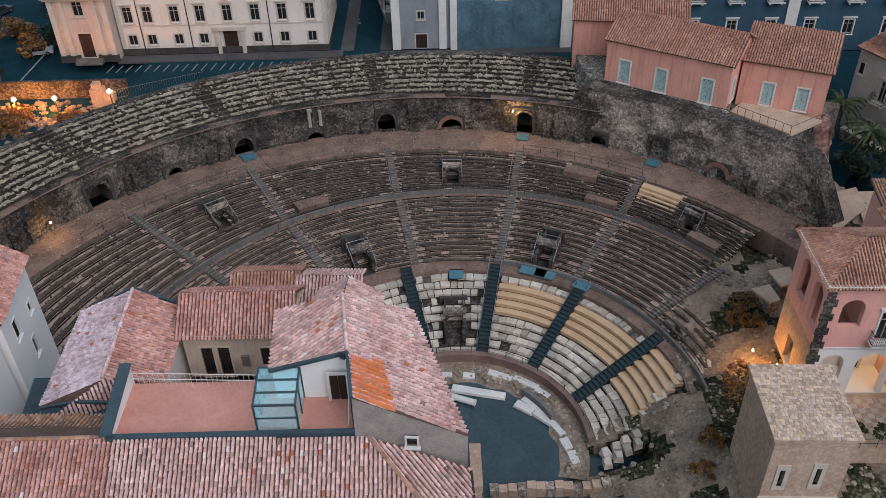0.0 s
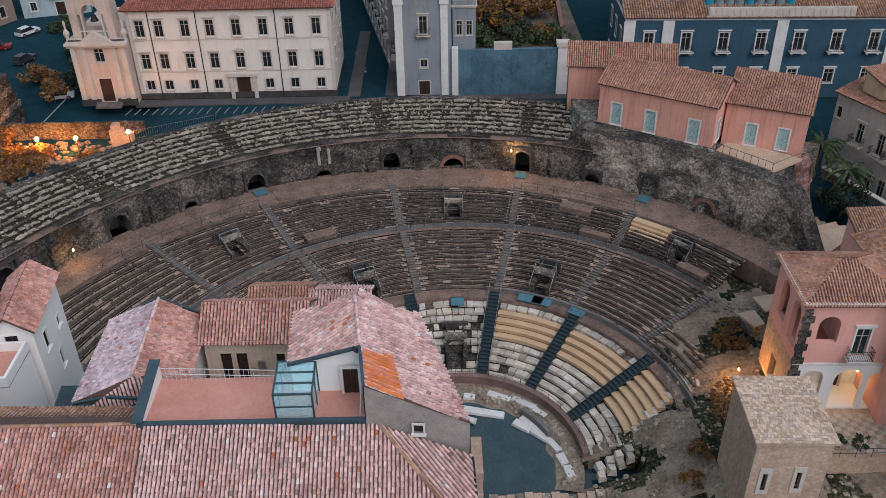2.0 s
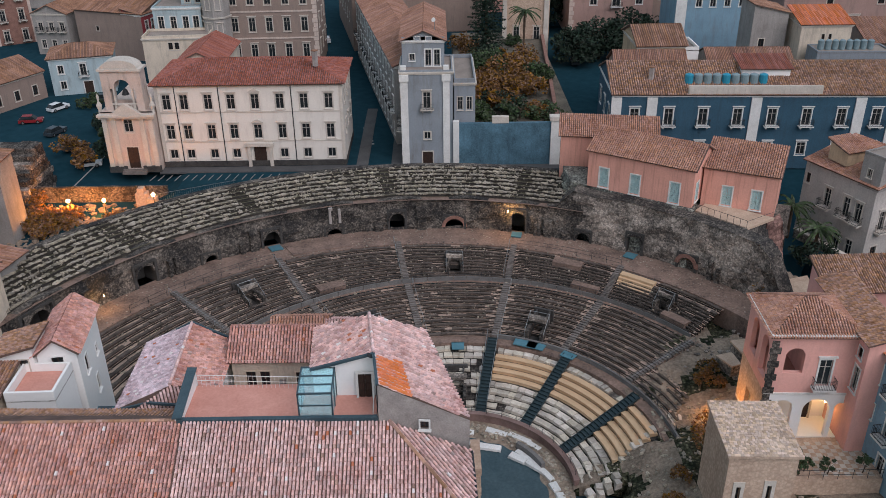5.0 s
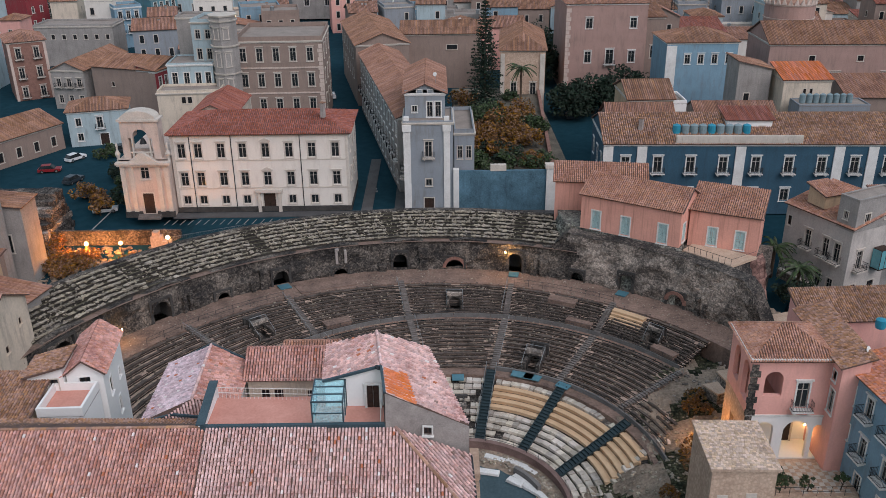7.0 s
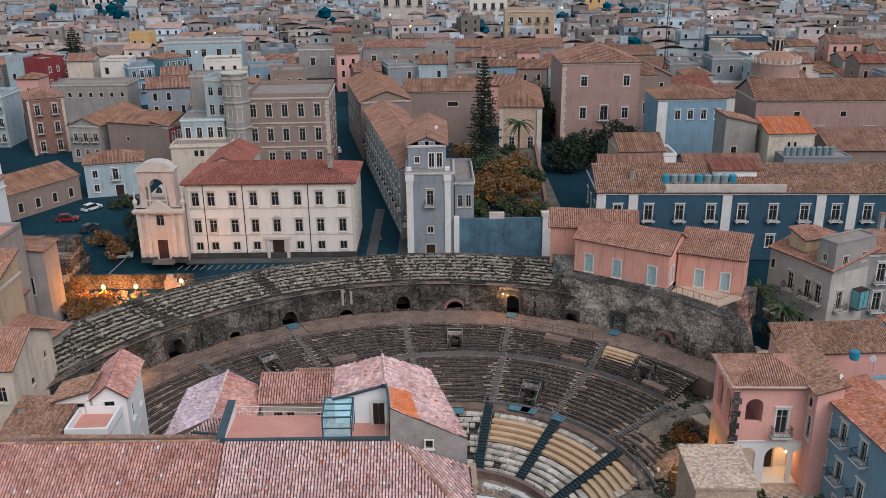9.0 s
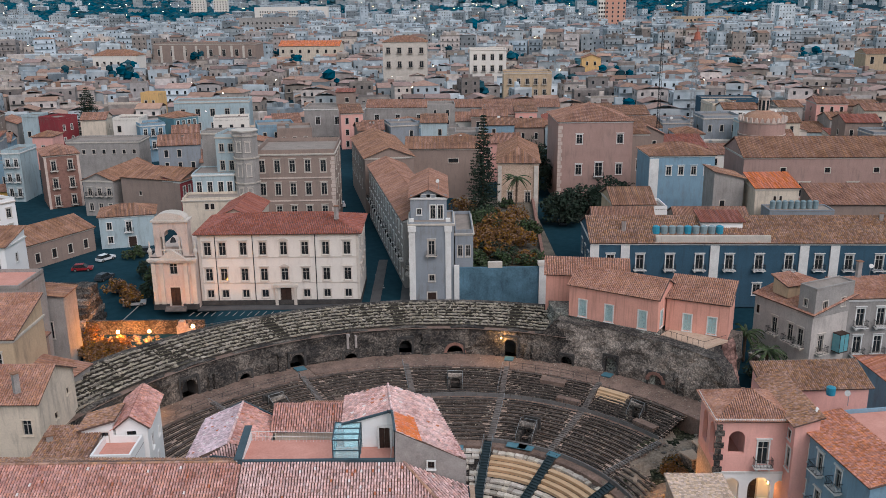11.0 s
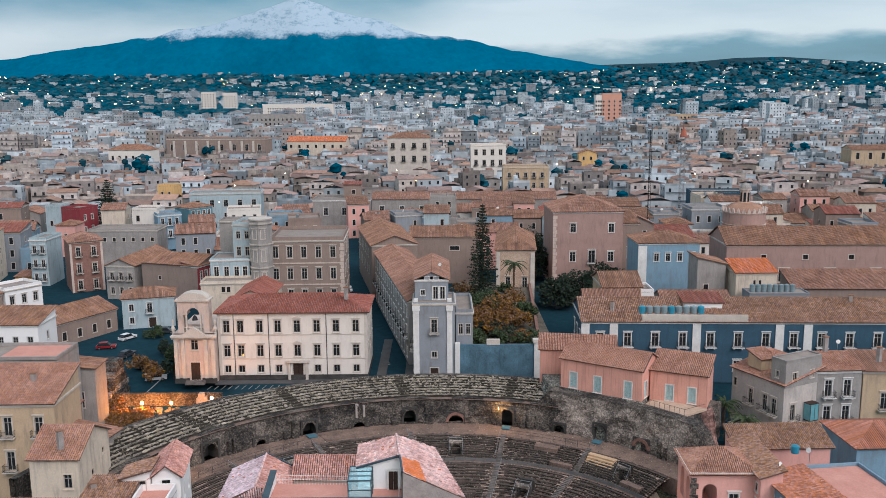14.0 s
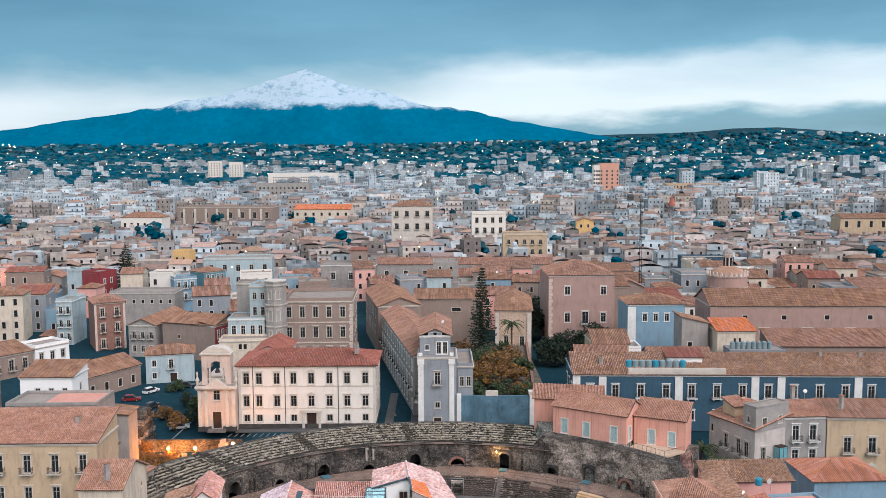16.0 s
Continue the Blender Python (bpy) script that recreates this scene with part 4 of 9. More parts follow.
# middle and upper tiers of dark lava seats
def dark_tier(name, label, r0, r1, z0, z1, rows, a0, a1, material, gap=0.05, rough=0.045, ln=(0.4, 1.5), raised=0.3, bed="tread", ends=None):
    root = thing(name, label, "seating")
    seats = Soup()
    dr, dz = (r1 - r0) / rows, (z1 - z0) / rows
    rnd = random.Random(int(r0 * 10))
    for i in range(rows):
        r, z = r0 + i * dr, z0 + i * dz
        a1 = ends[i] if ends else a1
        core = Soup()
        n = int((a1 - a0) / 2)
        for k in range(n):
            a, b = a0 + (a1 - a0) * k / n, a0 + (a1 - a0) * (k + 1) / n
            if free((a + b) / 2, r + dr / 2):
                core.quad(ring(r, b, z), ring(r, a, z), ring(r + dr, a, z), ring(r + dr, b, z))
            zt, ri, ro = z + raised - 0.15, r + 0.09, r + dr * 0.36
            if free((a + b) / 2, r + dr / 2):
                # riser face takes the darker material, tread and ledge the bed's
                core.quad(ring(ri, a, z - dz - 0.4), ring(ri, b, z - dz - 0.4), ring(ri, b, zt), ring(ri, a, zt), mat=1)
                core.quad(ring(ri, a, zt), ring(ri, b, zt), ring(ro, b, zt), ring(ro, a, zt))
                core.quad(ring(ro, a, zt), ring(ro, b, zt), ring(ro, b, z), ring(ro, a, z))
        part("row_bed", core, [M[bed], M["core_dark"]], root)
        a = a0
        while a < a1:
            b = a + math.degrees(rnd.uniform(*ln) / r)
            if free((a + b) / 2, r + 0.25) and rnd.random() > gap and not any(abs(math.radians((a + b) / 2 - t) * r) < 0.9 for t in STAIRS_HIGH):
                block(seats, r, r + dr * rnd.uniform(0.3, 0.4), a + 0.02, b - 0.02, z + raised - 0.15 + rnd.uniform(-0.02, 0.02), z + raised + rnd.uniform(-0.05, 0.05), 0, rough, rnd)
            a = b
        for _ in range(int((a1 - a0) * r / 57 * 4.2)):
            t = rnd.uniform(a0, a1)
            if free(t, r + dr * 0.8):
                x, y, _z = ring(r + dr * rnd.uniform(0.3, 1.0), t)
                seats.blob((x, y, z + (0.06 if rnd.random() < 0.6 else raised)), rnd.uniform(0.05, 0.15), 1 if rnd.random() < 0.3 else 0, rnd, 5, 0.7)
    part("seat_masonry", seats, [material, M["rim_stone"]], root, kind="stuff")
    return root


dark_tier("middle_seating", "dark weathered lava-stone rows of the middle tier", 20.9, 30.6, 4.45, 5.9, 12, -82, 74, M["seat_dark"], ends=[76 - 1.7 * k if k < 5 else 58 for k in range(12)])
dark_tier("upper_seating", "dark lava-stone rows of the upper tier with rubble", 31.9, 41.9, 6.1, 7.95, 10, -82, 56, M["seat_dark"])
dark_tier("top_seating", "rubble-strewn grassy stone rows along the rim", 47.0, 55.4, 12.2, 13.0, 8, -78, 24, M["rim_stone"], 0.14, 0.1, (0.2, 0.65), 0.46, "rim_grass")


def stone_stair(th, r0, r1, z0, z1, w=0.8):
    root = thing("stone_stair", "narrow grey stone steps cut through dark seat rows", "stair", group="stone stairs")
    n = int((r1 - r0) / 0.4)
    rnd = random.Random(int(th * 7) + 900)
    for k in range(n):
        r, z = r0 + (r1 - r0) * k / n, z0 + (z1 - z0) * (k + 1) / n
        d = math.degrees(w / 2 / r)
        s = Soup()
        block(s, r, r + 0.3, th - d, th + d, z - 0.4, z + 0.2 + rnd.uniform(-0.02, 0.03), 0, 0.03, rnd)
        part("step", s, M["step_stone"], root)
    return root


for th in STAIRS_HIGH:
    stone_stair(th, 20.9, 30.6, 4.5, 6.0)
    if th < 40:
        stone_stair(th, 31.9, 42.0, 6.1, 8.1)

# the ring walks and their parapets
walks = thing("walkway", "worn earth and stone ring walk between seat tiers", "walkway", kind="structure")
s = Soup()
annulus(s, 19.55, 20.95, -80, 84, 4.42)
for k in range(80):
    a, b = -80 + 164 * k / 80, -80 + 164 * (k + 1) / 80
    s.quad(ring(19.55, a, 3.2), ring(19.55, b, 3.2), ring(19.55, b, 4.42), ring(19.55, a, 4.42))
part("paving", s, M["walk"], walks)
for r0, r1, t0, t1, z in ((30.55, 31.95, -82, 58, 5.95), (46.0, 47.2, -78, 24, 12.15)):
    s = Soup()
    annulus(s, r0, r1, t0, t1, z)
    part("paving", s, M["walk"], walks)
s = Soup()
sweep(s, [(41.6, 5.4), (46.4, 5.4), (46.4, 8.0), (41.6, 8.0)], -84, 66)
part("paving", s, M["walk"], walks)
for nm, r, z, a0, a1, hh in (("ring_parapet", 20.75, 4.4, 13, 84, 0.55), ("ring_parapet", 31.0, 5.9, -80, 56, 0.6)):
    root = thing(nm, "low dark grey curved stone parapet along the walk", "parapet", group="ring parapets")
    n = int((a1 - a0) * r / 57 / 1.6)
    for k in range(n):
        a, b = a0 + (a1 - a0) * k / n, a0 + (a1 - a0) * (k + 1) / n
        if free((a + b) / 2, r):
            s = Soup()
            block(s, r, r + 0.2, a + 0.06, b - 0.06, z, z + hh, 0, 0.015)
            part("slab", s, M["parapet_grey"], root)

# vomitories: cheek walls, a lintel and a dark passage
for th, r0, r1, hw, zf in VOMS:
    root = thing("vomitory", "dark stone passage mouth opening through the seats", "passage", group="vomitories")
    s = Soup()
    d0, d1 = math.degrees(hw / r0), math.degrees(hw / r1)
    top = zf + 2.3
    for sd in (-1, 1):
        s = Soup()
        a, b = th + sd * d1, th + sd * (d1 + math.degrees(0.35 / r1))
        block(s, r0, r1, min(a, b), max(a, b), zf - 0.3, zf + 1.55, 0, 0.04)
        part("cheek_wall", s, M["rubble"], root)
    s = Soup()
    block(s, r1 - 0.3, r1 + 0.5, th - d1 * 1.4, th + d1 * 1.4, top - 0.15, top + 0.25, 0, 0.05)
    part("lintel", s, M["rubble_pale"], root)
    s = Soup()
    annulus(s, r0 - 0.3, r1 + 2.0, th - d0, th + d0, zf)
    block(s, r1 + 2.0, r1 + 2.3, th - d1 * 1.5, th + d1 * 1.5, zf - 0.3, top + 0.2)
    for sd in (-1, 1):
        block(s, r1, r1 + 2.0, th + sd * d1 - 0.2, th + sd * d1 + 0.2, zf - 0.3, top + 0.1)
    part("passage", s, M["lava"], root)
    s = Soup()
    m = Matrix.Translation(ring(r1 - 0.2, th, zf)) @ pose(0, 0, 0, 0, 0, -th)
    arch_strip(s, [(hw * math.cos(math.pi * k / 10), 1.15 + hw * math.sin(math.pi * k / 10)) for k in range(11)], 2.3, 0, 0.3, m)
    part("arch_head", s, M["rubble"], root)

# rear wall with arched mouths: angle, half width, sill, height, brick arch
MOUTHS = ((0.4, 1.25, 0.2, 1.3, True), (-10.0, 0.95, 0.3, 2.1, False), (12.1, 0.95, 0.0, 2.9, False), (24.3, 0.9, 0.1, 1.2, False), (33.9, 0.95, 0.0, 2.5, False), (43.8, 1.1, 0.1, 1.6, True), (-21.3, 1.0, 0.0, 1.0, False), (-32.1, 1.0, 0.0, 2.1, False), (-42.5, 0.9, 0.0, 1.0, False), (-53.1, 1.1, 0.0, 2.6, False), (-70.0, 1.7, 0.0, 3.4, False))
WR, WZ0 = 46.0, 8.0


def wall_top(t):
    if t > 58:
        return 8.6 + 4.6 * max(0, (62 - t) / 4)
    return 12.2 + 0.5 * noise.noise((t / 6, 0, 0)) + 2.4 * min(1, max(0, (t - 19) / 3)) * min(1, max(0, (60 - t) / 4))


rear = thing("wall_rear", "high dark lava rubble wall round the upper walk", "wall", kind="structure")
s = Soup()
STEP, LEV = 0.5, 12
na = int((70 + 80) / STEP)
gp = {}


def wall_pt(k, j):
    if (k, j) not in gp:
        t = -80 + STEP * k
        z = WZ0 + (wall_top(t) - WZ0) * j / LEV
        x, y, _ = ring(WR, t)
        f = noise.fractal((x * 0.5, y * 0.5, z * 0.7), 1.0, 2.0, 4) * 0.35 + 0.03 * j
        x, y, _ = ring(WR + f, t)
        gp[(k, j)] = len(s.v)
        s.v.append((x, y, z))
    return gp[(k, j)]


for k in range(na):
    t = -80 + STEP * (k + 0.5)
    for j in range(LEV):
        z = (wall_top(t) - WZ0) * (j + 0.5) / LEV
        if any(abs(radians(t - m[0])) * 41.6 < m[1] and m[2] < z < m[2] + m[3] for m in MOUTHS):
            continue
        s.f.append((wall_pt(k, j), wall_pt(k + 1, j), wall_pt(k + 1, j + 1), wall_pt(k, j + 1)))
        s.i.append(0)
for q in range(len(s.f)):
    c = [s.v[v] for v in s.f[q]]
    t = math.degrees(math.atan2(c[0][0], c[0][1]))
    s.i[q] = 1 if 23 + 3 * noise.noise((c[0][2] * 0.4, 2, 0)) < t < 58 + 5 * noise.noise((c[0][2] * 0.3, 9, 0)) else 0
part("facing", s, [M["rubble"], M["rubble_pale"]], rear)
s = Soup()
for k in range(na):
    a = -80 + STEP * k
    s.quad(ring(WR + 0.2, a, wall_top(a)), ring(WR + 0.2, a + STEP, wall_top(a + STEP)), ring(WR + 2.2, a + STEP, wall_top(a + STEP) + 0.05), ring(WR + 2.2, a, wall_top(a) + 0.05))
part("wall_head", s, M["rubble"], rear)
for t, hw, sill, h, brick in MOUTHS:
    root = thing("arched_mouth", "brick-ringed low arch in the rubble wall" if brick else "dark round-headed doorway in the rubble wall", "archway", group="wall archways")
    d = math.degrees(hw / 41.6)
    z0, z1 = WZ0 + sill, WZ0 + sill + h
    s = Soup()
    for sd in (-1, 1):
        block(s, WR - 0.1, WR + 2.6, t + sd * (d + 0.25) - 0.2, t + sd * (d + 0.25) + 0.2, z0 - 0.2, z1 + 0.3)
    block(s, WR - 0.05, WR + 2.6, t - d - 0.4, t + d + 0.4, z1 + 0.12, z1 + 0.45)
    block(s, WR + 2.4, WR + 2.7, t - d - 0.4, t + d + 0.4, z0 - 0.2, z1 + 0.3)
    part("passage", s, M["lava"], root)
    m = Matrix.Translation(ring(WR - 0.12, t, z0)) @ pose(0, 0, 0, 0, 0, -t)
    s = Soup()
    rad = min(hw, h)
    zc = h - rad
    nv = 13
    for q in range(nv):
        a, b = math.pi * q / nv, math.pi * (q + 0.9) / nv
        ri, ro = rad * 0.98, rad + (0.42 if brick else 0.25)
        pts = [(ri * math.cos(w), yy, zc + ri * math.sin(w)) if inn else (ro * math.cos(w), yy, zc + ro * math.sin(w)) for yy in (-0.06, 0.35) for w, inn in ((a, True), (a, False), (b, False), (b, True))]
        s = Soup()
        s.hexa([m @ Vector(p) for p in pts])
        part("voussoir", s, M["brick"] if brick else M["rubble"], root)
    s = Soup()
    for q in range(8):
        a, b = math.pi * q / 8, math.pi * (q + 1) / 8
        for w0, w1 in ((a, b),):
            p = [(rad * math.cos(w0), 0.1, zc + rad * math.sin(w0)), (rad * math.cos(w1), 0.1, zc + rad * math.sin(w1)), (hw * 1.1 * (1 if math.cos((a + b) / 2) > 0 else -1), 0.1, h + 0.25)]
            s.quad(*[m @ Vector(v) for v in p])
    part("spandrel", s, M["rubble"], root)

# outer rim
s = Soup()
for k in range(60):
    a, b = -80 + 106 * k / 60, -80 + 106 * (k + 1) / 60
    s.quad(ring(55.4, b, 3), ring(55.4, a, 3), ring(55.4, a, 13.2), ring(55.4, b, 13.2))
    s.quad(ring(56.3, a, 3), ring(56.3, b, 3), ring(56.3, b, 13.2), ring(56.3, a, 13.2))
    s.quad(ring(55.4, b, 13.2), ring(55.4, a, 13.2), ring(56.3, a, 13.2), ring(56.3, b, 13.2))
thing("rim_wall", "rubble outer wall round the theatre rim", "wall", kind="structure", data=s.mesh("rim_wall", M["rubble"]))


# ledges, patches and brackets that break the rear wall
rnd = random.Random(17)
for k in range(26):
    t = rnd.uniform(-75, 58)
    if any(abs(t - m[0]) < 3 for m in MOUTHS):
        continue
    h = rnd.uniform(0.8, 3.4)
    root = thing("wall_stub", "broken masonry stub standing proud of the rear wall", "masonry", group="wall stubs")
    q = Soup()
    z = 8.0
    w = rnd.uniform(0.5, 1.6)
    while z < 8 + h:
        dz = rnd.uniform(0.3, 0.6)
        q = Soup()
        block(q, WR - rnd.uniform(0.3, 0.55), WR + 0.3, t - w * rnd.uniform(0.4, 0.6), t + w * rnd.uniform(0.4, 0.6), z, z + dz, 0, 0.07, rnd)
        part("course", q, M["rubble"], root)
        z += dz
# stele doorway on the wall
root = thing("standing_doorway", "pale grey stone doorway standing against the wall", "doorway")
for dx, w, z0, z1 in ((-0.6, 0.32, 9.9, 12.0), (0.6, 0.32, 9.9, 11.8), (-0.5, 0.5, 11.8, 12.1)):
    q = Soup()
    d = math.degrees(1 / 41.6)
    block(q, WR - 0.45, WR - 0.1, -21.1 + (dx - w / 2) * d, -21.1 + (dx + w / 2) * d, z0, z1, 0, 0.02)
    part("jamb" if z1 - z0 > 1 else "lintel", q, M["wall_grey"], root)

# fences along the walks
def fence(name, label, r, t0, t1, z, h=0.95, gap=2.2, material="galv"):
    root = thing(name, label, "railing", group="theatre railings")
    n = max(1, int(radians(t1 - t0) * r / gap))
    for k in range(n + 1):
        t = t0 + (t1 - t0) * k / n
        x, y, _ = ring(r, t)
        q = Soup()
        q.tube((x, y, z), (x, y, z + h), 0.025, n=5)
        part("post", q, M[material], root)
        if k < n:
            x2, y2, _ = ring(r, t0 + (t1 - t0) * (k + 1) / n)
            for f in (0.5, 1.0):
                q = Soup()
                q.tube((x, y, z + h * f), (x2, y2, z + h * f), 0.02, n=5)
                part("rail", q, M[material], root)


fence("railing", "thin grey metal railing along the upper walk", 42.0, 12.8, 34, 8.0, material="iron")
fence("railing", "thin grey metal railing along the upper walk", 42.0, -60, -34, 8.0, material="iron")
fence("railing", "thin dark railing on the ring parapet", 31.2, -50, 55, 6.4, 0.7, 2.0, "iron")
fence("railing", "thin dark railing on the orchestra parapet", 11.05, -10, 84, 1.3, 0.8, 1.6, "iron")
fence("railing", "thin dark railing above the lower seats", 20.85, 38, 82, 4.9, 0.8, 1.8, "iron")


def slope_rail(th, r0, r1, z0, z1, side):
    root = thing("stair_rail", "thin grey metal rail beside steps", "railing", group="stair railings")
    d = lambda r: th + side * math.degrees(0.6 / r)  # noqa: E731
    n = int((r1 - r0) / 1.6)
    for k in range(n + 1):
        f = k / n
        p = ring(r0 + (r1 - r0) * f, d(r0 + (r1 - r0) * f), z0 + (z1 - z0) * f)
        q = Soup()
        q.tube(p, (p[0], p[1], p[2] + 1.0), 0.022, n=5)
        part("post", q, M["galv"], root)
    a, b = ring(r0, d(r0), z0 + 1.0), ring(r1, d(r1), z1 + 1.0)
    q = Soup()
    q.tube(a, b, 0.025, n=5)
    part("handrail", q, M["galv"], root)


for th, sd in ((-14.0, 1), (11.8, -1), (11.8, 1)):
    slope_rail(th, 12, 20.5, 1.2, 4.8, sd)
for th in (-52.5, -33.5, -10.8, 12.2, 57.0):
    slope_rail(th, 21, 30.4, 4.6, 6.0, 1)
    slope_rail(th, 32, 41.8, 6.2, 8.1, -1) if th < 40 else None
for th, r0, r1, hw, zf in VOMS[:5]:
    root = thing("vomitory_rail", "square grey guard rail over a passage mouth", "railing", group="passage guard rails")
    for sd in (-1, 1):
        a, b = ring(r0, th + sd * math.degrees(1.1 / r0), zf + 1.4), ring(r1 + 0.6, th + sd * math.degrees(1.1 / r1), zf + 2.9)
        q = Soup()
        q.tube(a, b, 0.03, n=5)
        part("side_rail", q, M["galv"], root)
        for p in (a, b):
            q = Soup()
            q.tube((p[0], p[1], p[2] - 1.1), p, 0.03, n=5)
            part("post", q, M["galv"], root)
    a, b = ring(r1 + 0.6, th - math.degrees(1.1 / r1), zf + 2.9), ring(r1 + 0.6, th + math.degrees(1.1 / r1), zf + 2.9)
    q = Soup()
    q.tube(a, b, 0.03, n=5)
    part("end_rail", q, M["galv"], root)

# blue sheet-metal landings at the doorways and stairs
for th, r, z, w in ((12.1, 44.9, 8.1, 1.5), (33.9, 44.9, 8.1, 1.6), (-32.1, 44.9, 8.1, 1.6), (22.5, 20.2, 4.7, 2.6), (26.0, 20.2, 4.7, 2.0), (37.0, 20.3, 4.75, 1.6), (0.5, 18.9, 4.3, 1.4)):
    root = thing("metal_landing", "small blue-grey sheet-metal landing", "platform", group="metal landings")
    q = Soup()
    d = math.degrees(w / 2 / r)
    block(q, r - 0.6, r + 0.8, th - d, th + d, z, z + 0.12)
    part("plate", q, M["blue_plate"], root)
# loose wooden seating patch of the upper tier
patch = thing("wooden_seating", "tan wooden bench block laid over upper rows", "seating", group="wooden seating wedges")
for k in range(5):
    r, z = 36.4 + 0.86 * k, 7.0 + 0.3 * k
    q = Soup()
    for j in range(5):
        a = 35.2 + 7.2 * j / 5
        block(q, r, r + 0.95, a, a + 7.2 / 5, z - 0.7, z)
    part("bench", q, M["plank"], patch)
for th, r0, r1, z in ((-27.5, 31.9, 34.0, 6.9), (24.0, 38.5, 41.0, 8.0), (29.5, 32.0, 34.6, 6.9), (50.5, 32.0, 35.0, 6.9), (-22.5, 42.2, 45.2, 8.12), (-27.5, 42.2, 45.0, 8.12)):
    root = thing("stone_platform", "flat brown slab bed among the seat rows", "platform", group="slab beds")
    q = Soup()
    block(q, r0, r1, th - 3, th + 3, z - 0.6, z, 0, 0.04)
    part("slab", q, M["walk"], root)

# marble slabs and rubble round the pool
rnd = random.Random(23)
for x, y, ln, wd, turn, tilt in ((3.9, 8.9, 2.4, 0.8, -24, 4), (6.2, 7.9, 2.6, 0.8, -36, -3), (7.6, 6.6, 1.6, 0.7, -44, 6), (1.8, 6.9, 5.0, 0.9, -14, 1), (5.8, 4.9, 1.9, 0.9, -38, 2), (7.4, 3.6, 2.2, 0.8, -46, -3), (8.5, 2.3, 1.6, 0.7, -60, 4), (9.0, 0.7, 1.3, 0.9, -72, 3), (9.4, -0.8, 1.5, 0.9, -80, -4), (-3.4, 8.6, 1.6, 0.8, 12, 4), (-1.2, 9.2, 1.4, 0.6, -4, -6), (1.0, 9.0, 1.2, 0.7, -8, 8)):
    s = Soup()
    s.hexa([(-ln / 2, -wd / 2, 0), (ln / 2, -wd * 0.4, 0), (ln / 2, wd * 0.45, 0), (-ln / 2, wd / 2, 0), (-ln / 2 + 0.08, -wd / 2 + 0.05, 0.3), (ln / 2 - 0.1, -wd * 0.36, 0.26), (ln / 2 - 0.04, wd * 0.4, 0.3), (-ln / 2 + 0.06, wd / 2 - 0.06, 0.28)])
    thing("marble_slab", "broken white marble slab lying at the pool edge", "slab", pose(x, y, 0.12, tilt, tilt / 2, turn), "marble slabs", data=s.mesh("marble_slab", M["marble"]))
s = Soup()
for z0, z1, r in ((-1.5, -1.2, 0.34), (-1.2, 1.4, 0.3), (1.4, 1.5, 0.33)):
    s.tube((z0, 0, 0.3), (z1, 0, 0.3), r, n=14)
thing("fallen_column", "white marble column shaft lying by the water", "column", pose(0.1, 6.1, 0.05, 0, 0, -23), data=s.mesh("fallen_column", M["marble"]))
curve = thing("marble_bench", "curved grey marble bench wall beside the pool", "bench")
q = Soup()
sweep(q, [(8.55, 0.0), (9.0, 0.0), (9.0, 0.95), (8.6, 0.95)], 42, 68)
part("back", q, M["parapet_grey"], curve)
q = Soup()
sweep(q, [(8.0, 0.0), (8.54, 0.0), (8.54, 0.4), (8.0, 0.4)], 44, 66)
part("seat", q, M["marble"], curve)
s = Soup()
for k in range(66):
    a, b = -24 + 2 * k, -22 + 2 * k
    e = lambda t: 8.0 + 0.9 * noise.noise((t / 14, 3, 0))  # noqa: E731
    s.quad(ring(e(b), b, 0.0), ring(e(a), a, 0.0), ring(9.6, a, 0.3), ring(9.6, b, 0.3))
    s.quad(ring(9.6, b, 0.3), ring(9.6, a, 0.3), ring(10.8, a, 0.35), ring(10.8, b, 0.35))
thing("pool_margin", "mossy earth margin between the water and the parapet", "ground", kind="structure", data=s.mesh("pool_margin", [M["bank_earth"]]))
s = Soup()
for _ in range(520):
    t, r = rnd.uniform(-22, 104), rnd.triangular(8.3, 10.7, 10.2)
    if noise.noise((t / 9, r, 5)) > 0.15:
        continue
    x, y, _ = ring(r, t)
    s.blob((x, y, 0.28), rnd.uniform(0.06, 0.26), 0, rnd, 5, 0.7)
thing("orchestra_rubble", "scattered broken stones and moss at the pool edge", "rubble", kind="stuff", data=s.mesh("orchestra_rubble", M["rim_stone"]))
# a low stage wall closes the pool in front
st = thing("stage_wall", "low broken brick stage wall before the pool", "wall")
for k in range(22):
    x = 2.2 + 0.75 * k
    s = Soup()
    h = 0.5 + 0.5 * noise.noise((x / 2.0, 4, 0)) + rnd.uniform(0, 0.2)
    s.hexa([(x, -4.6 + rnd.uniform(-0.1, 0.1), -0.3), (x + 0.73, -4.6, -0.3), (x + 0.73, -3.6, -0.3), (x, -3.6 + rnd.uniform(-0.15, 0.15), -0.3), (x, -4.5, 0.4 + h), (x + 0.73, -4.5, 0.35 + h), (x + 0.72, -3.7, 0.35 + h), (x, -3.75, 0.4 + h)])
    part("masonry_block", s, M["tufa"] if k % 3 else M["rubble_pale"], st)

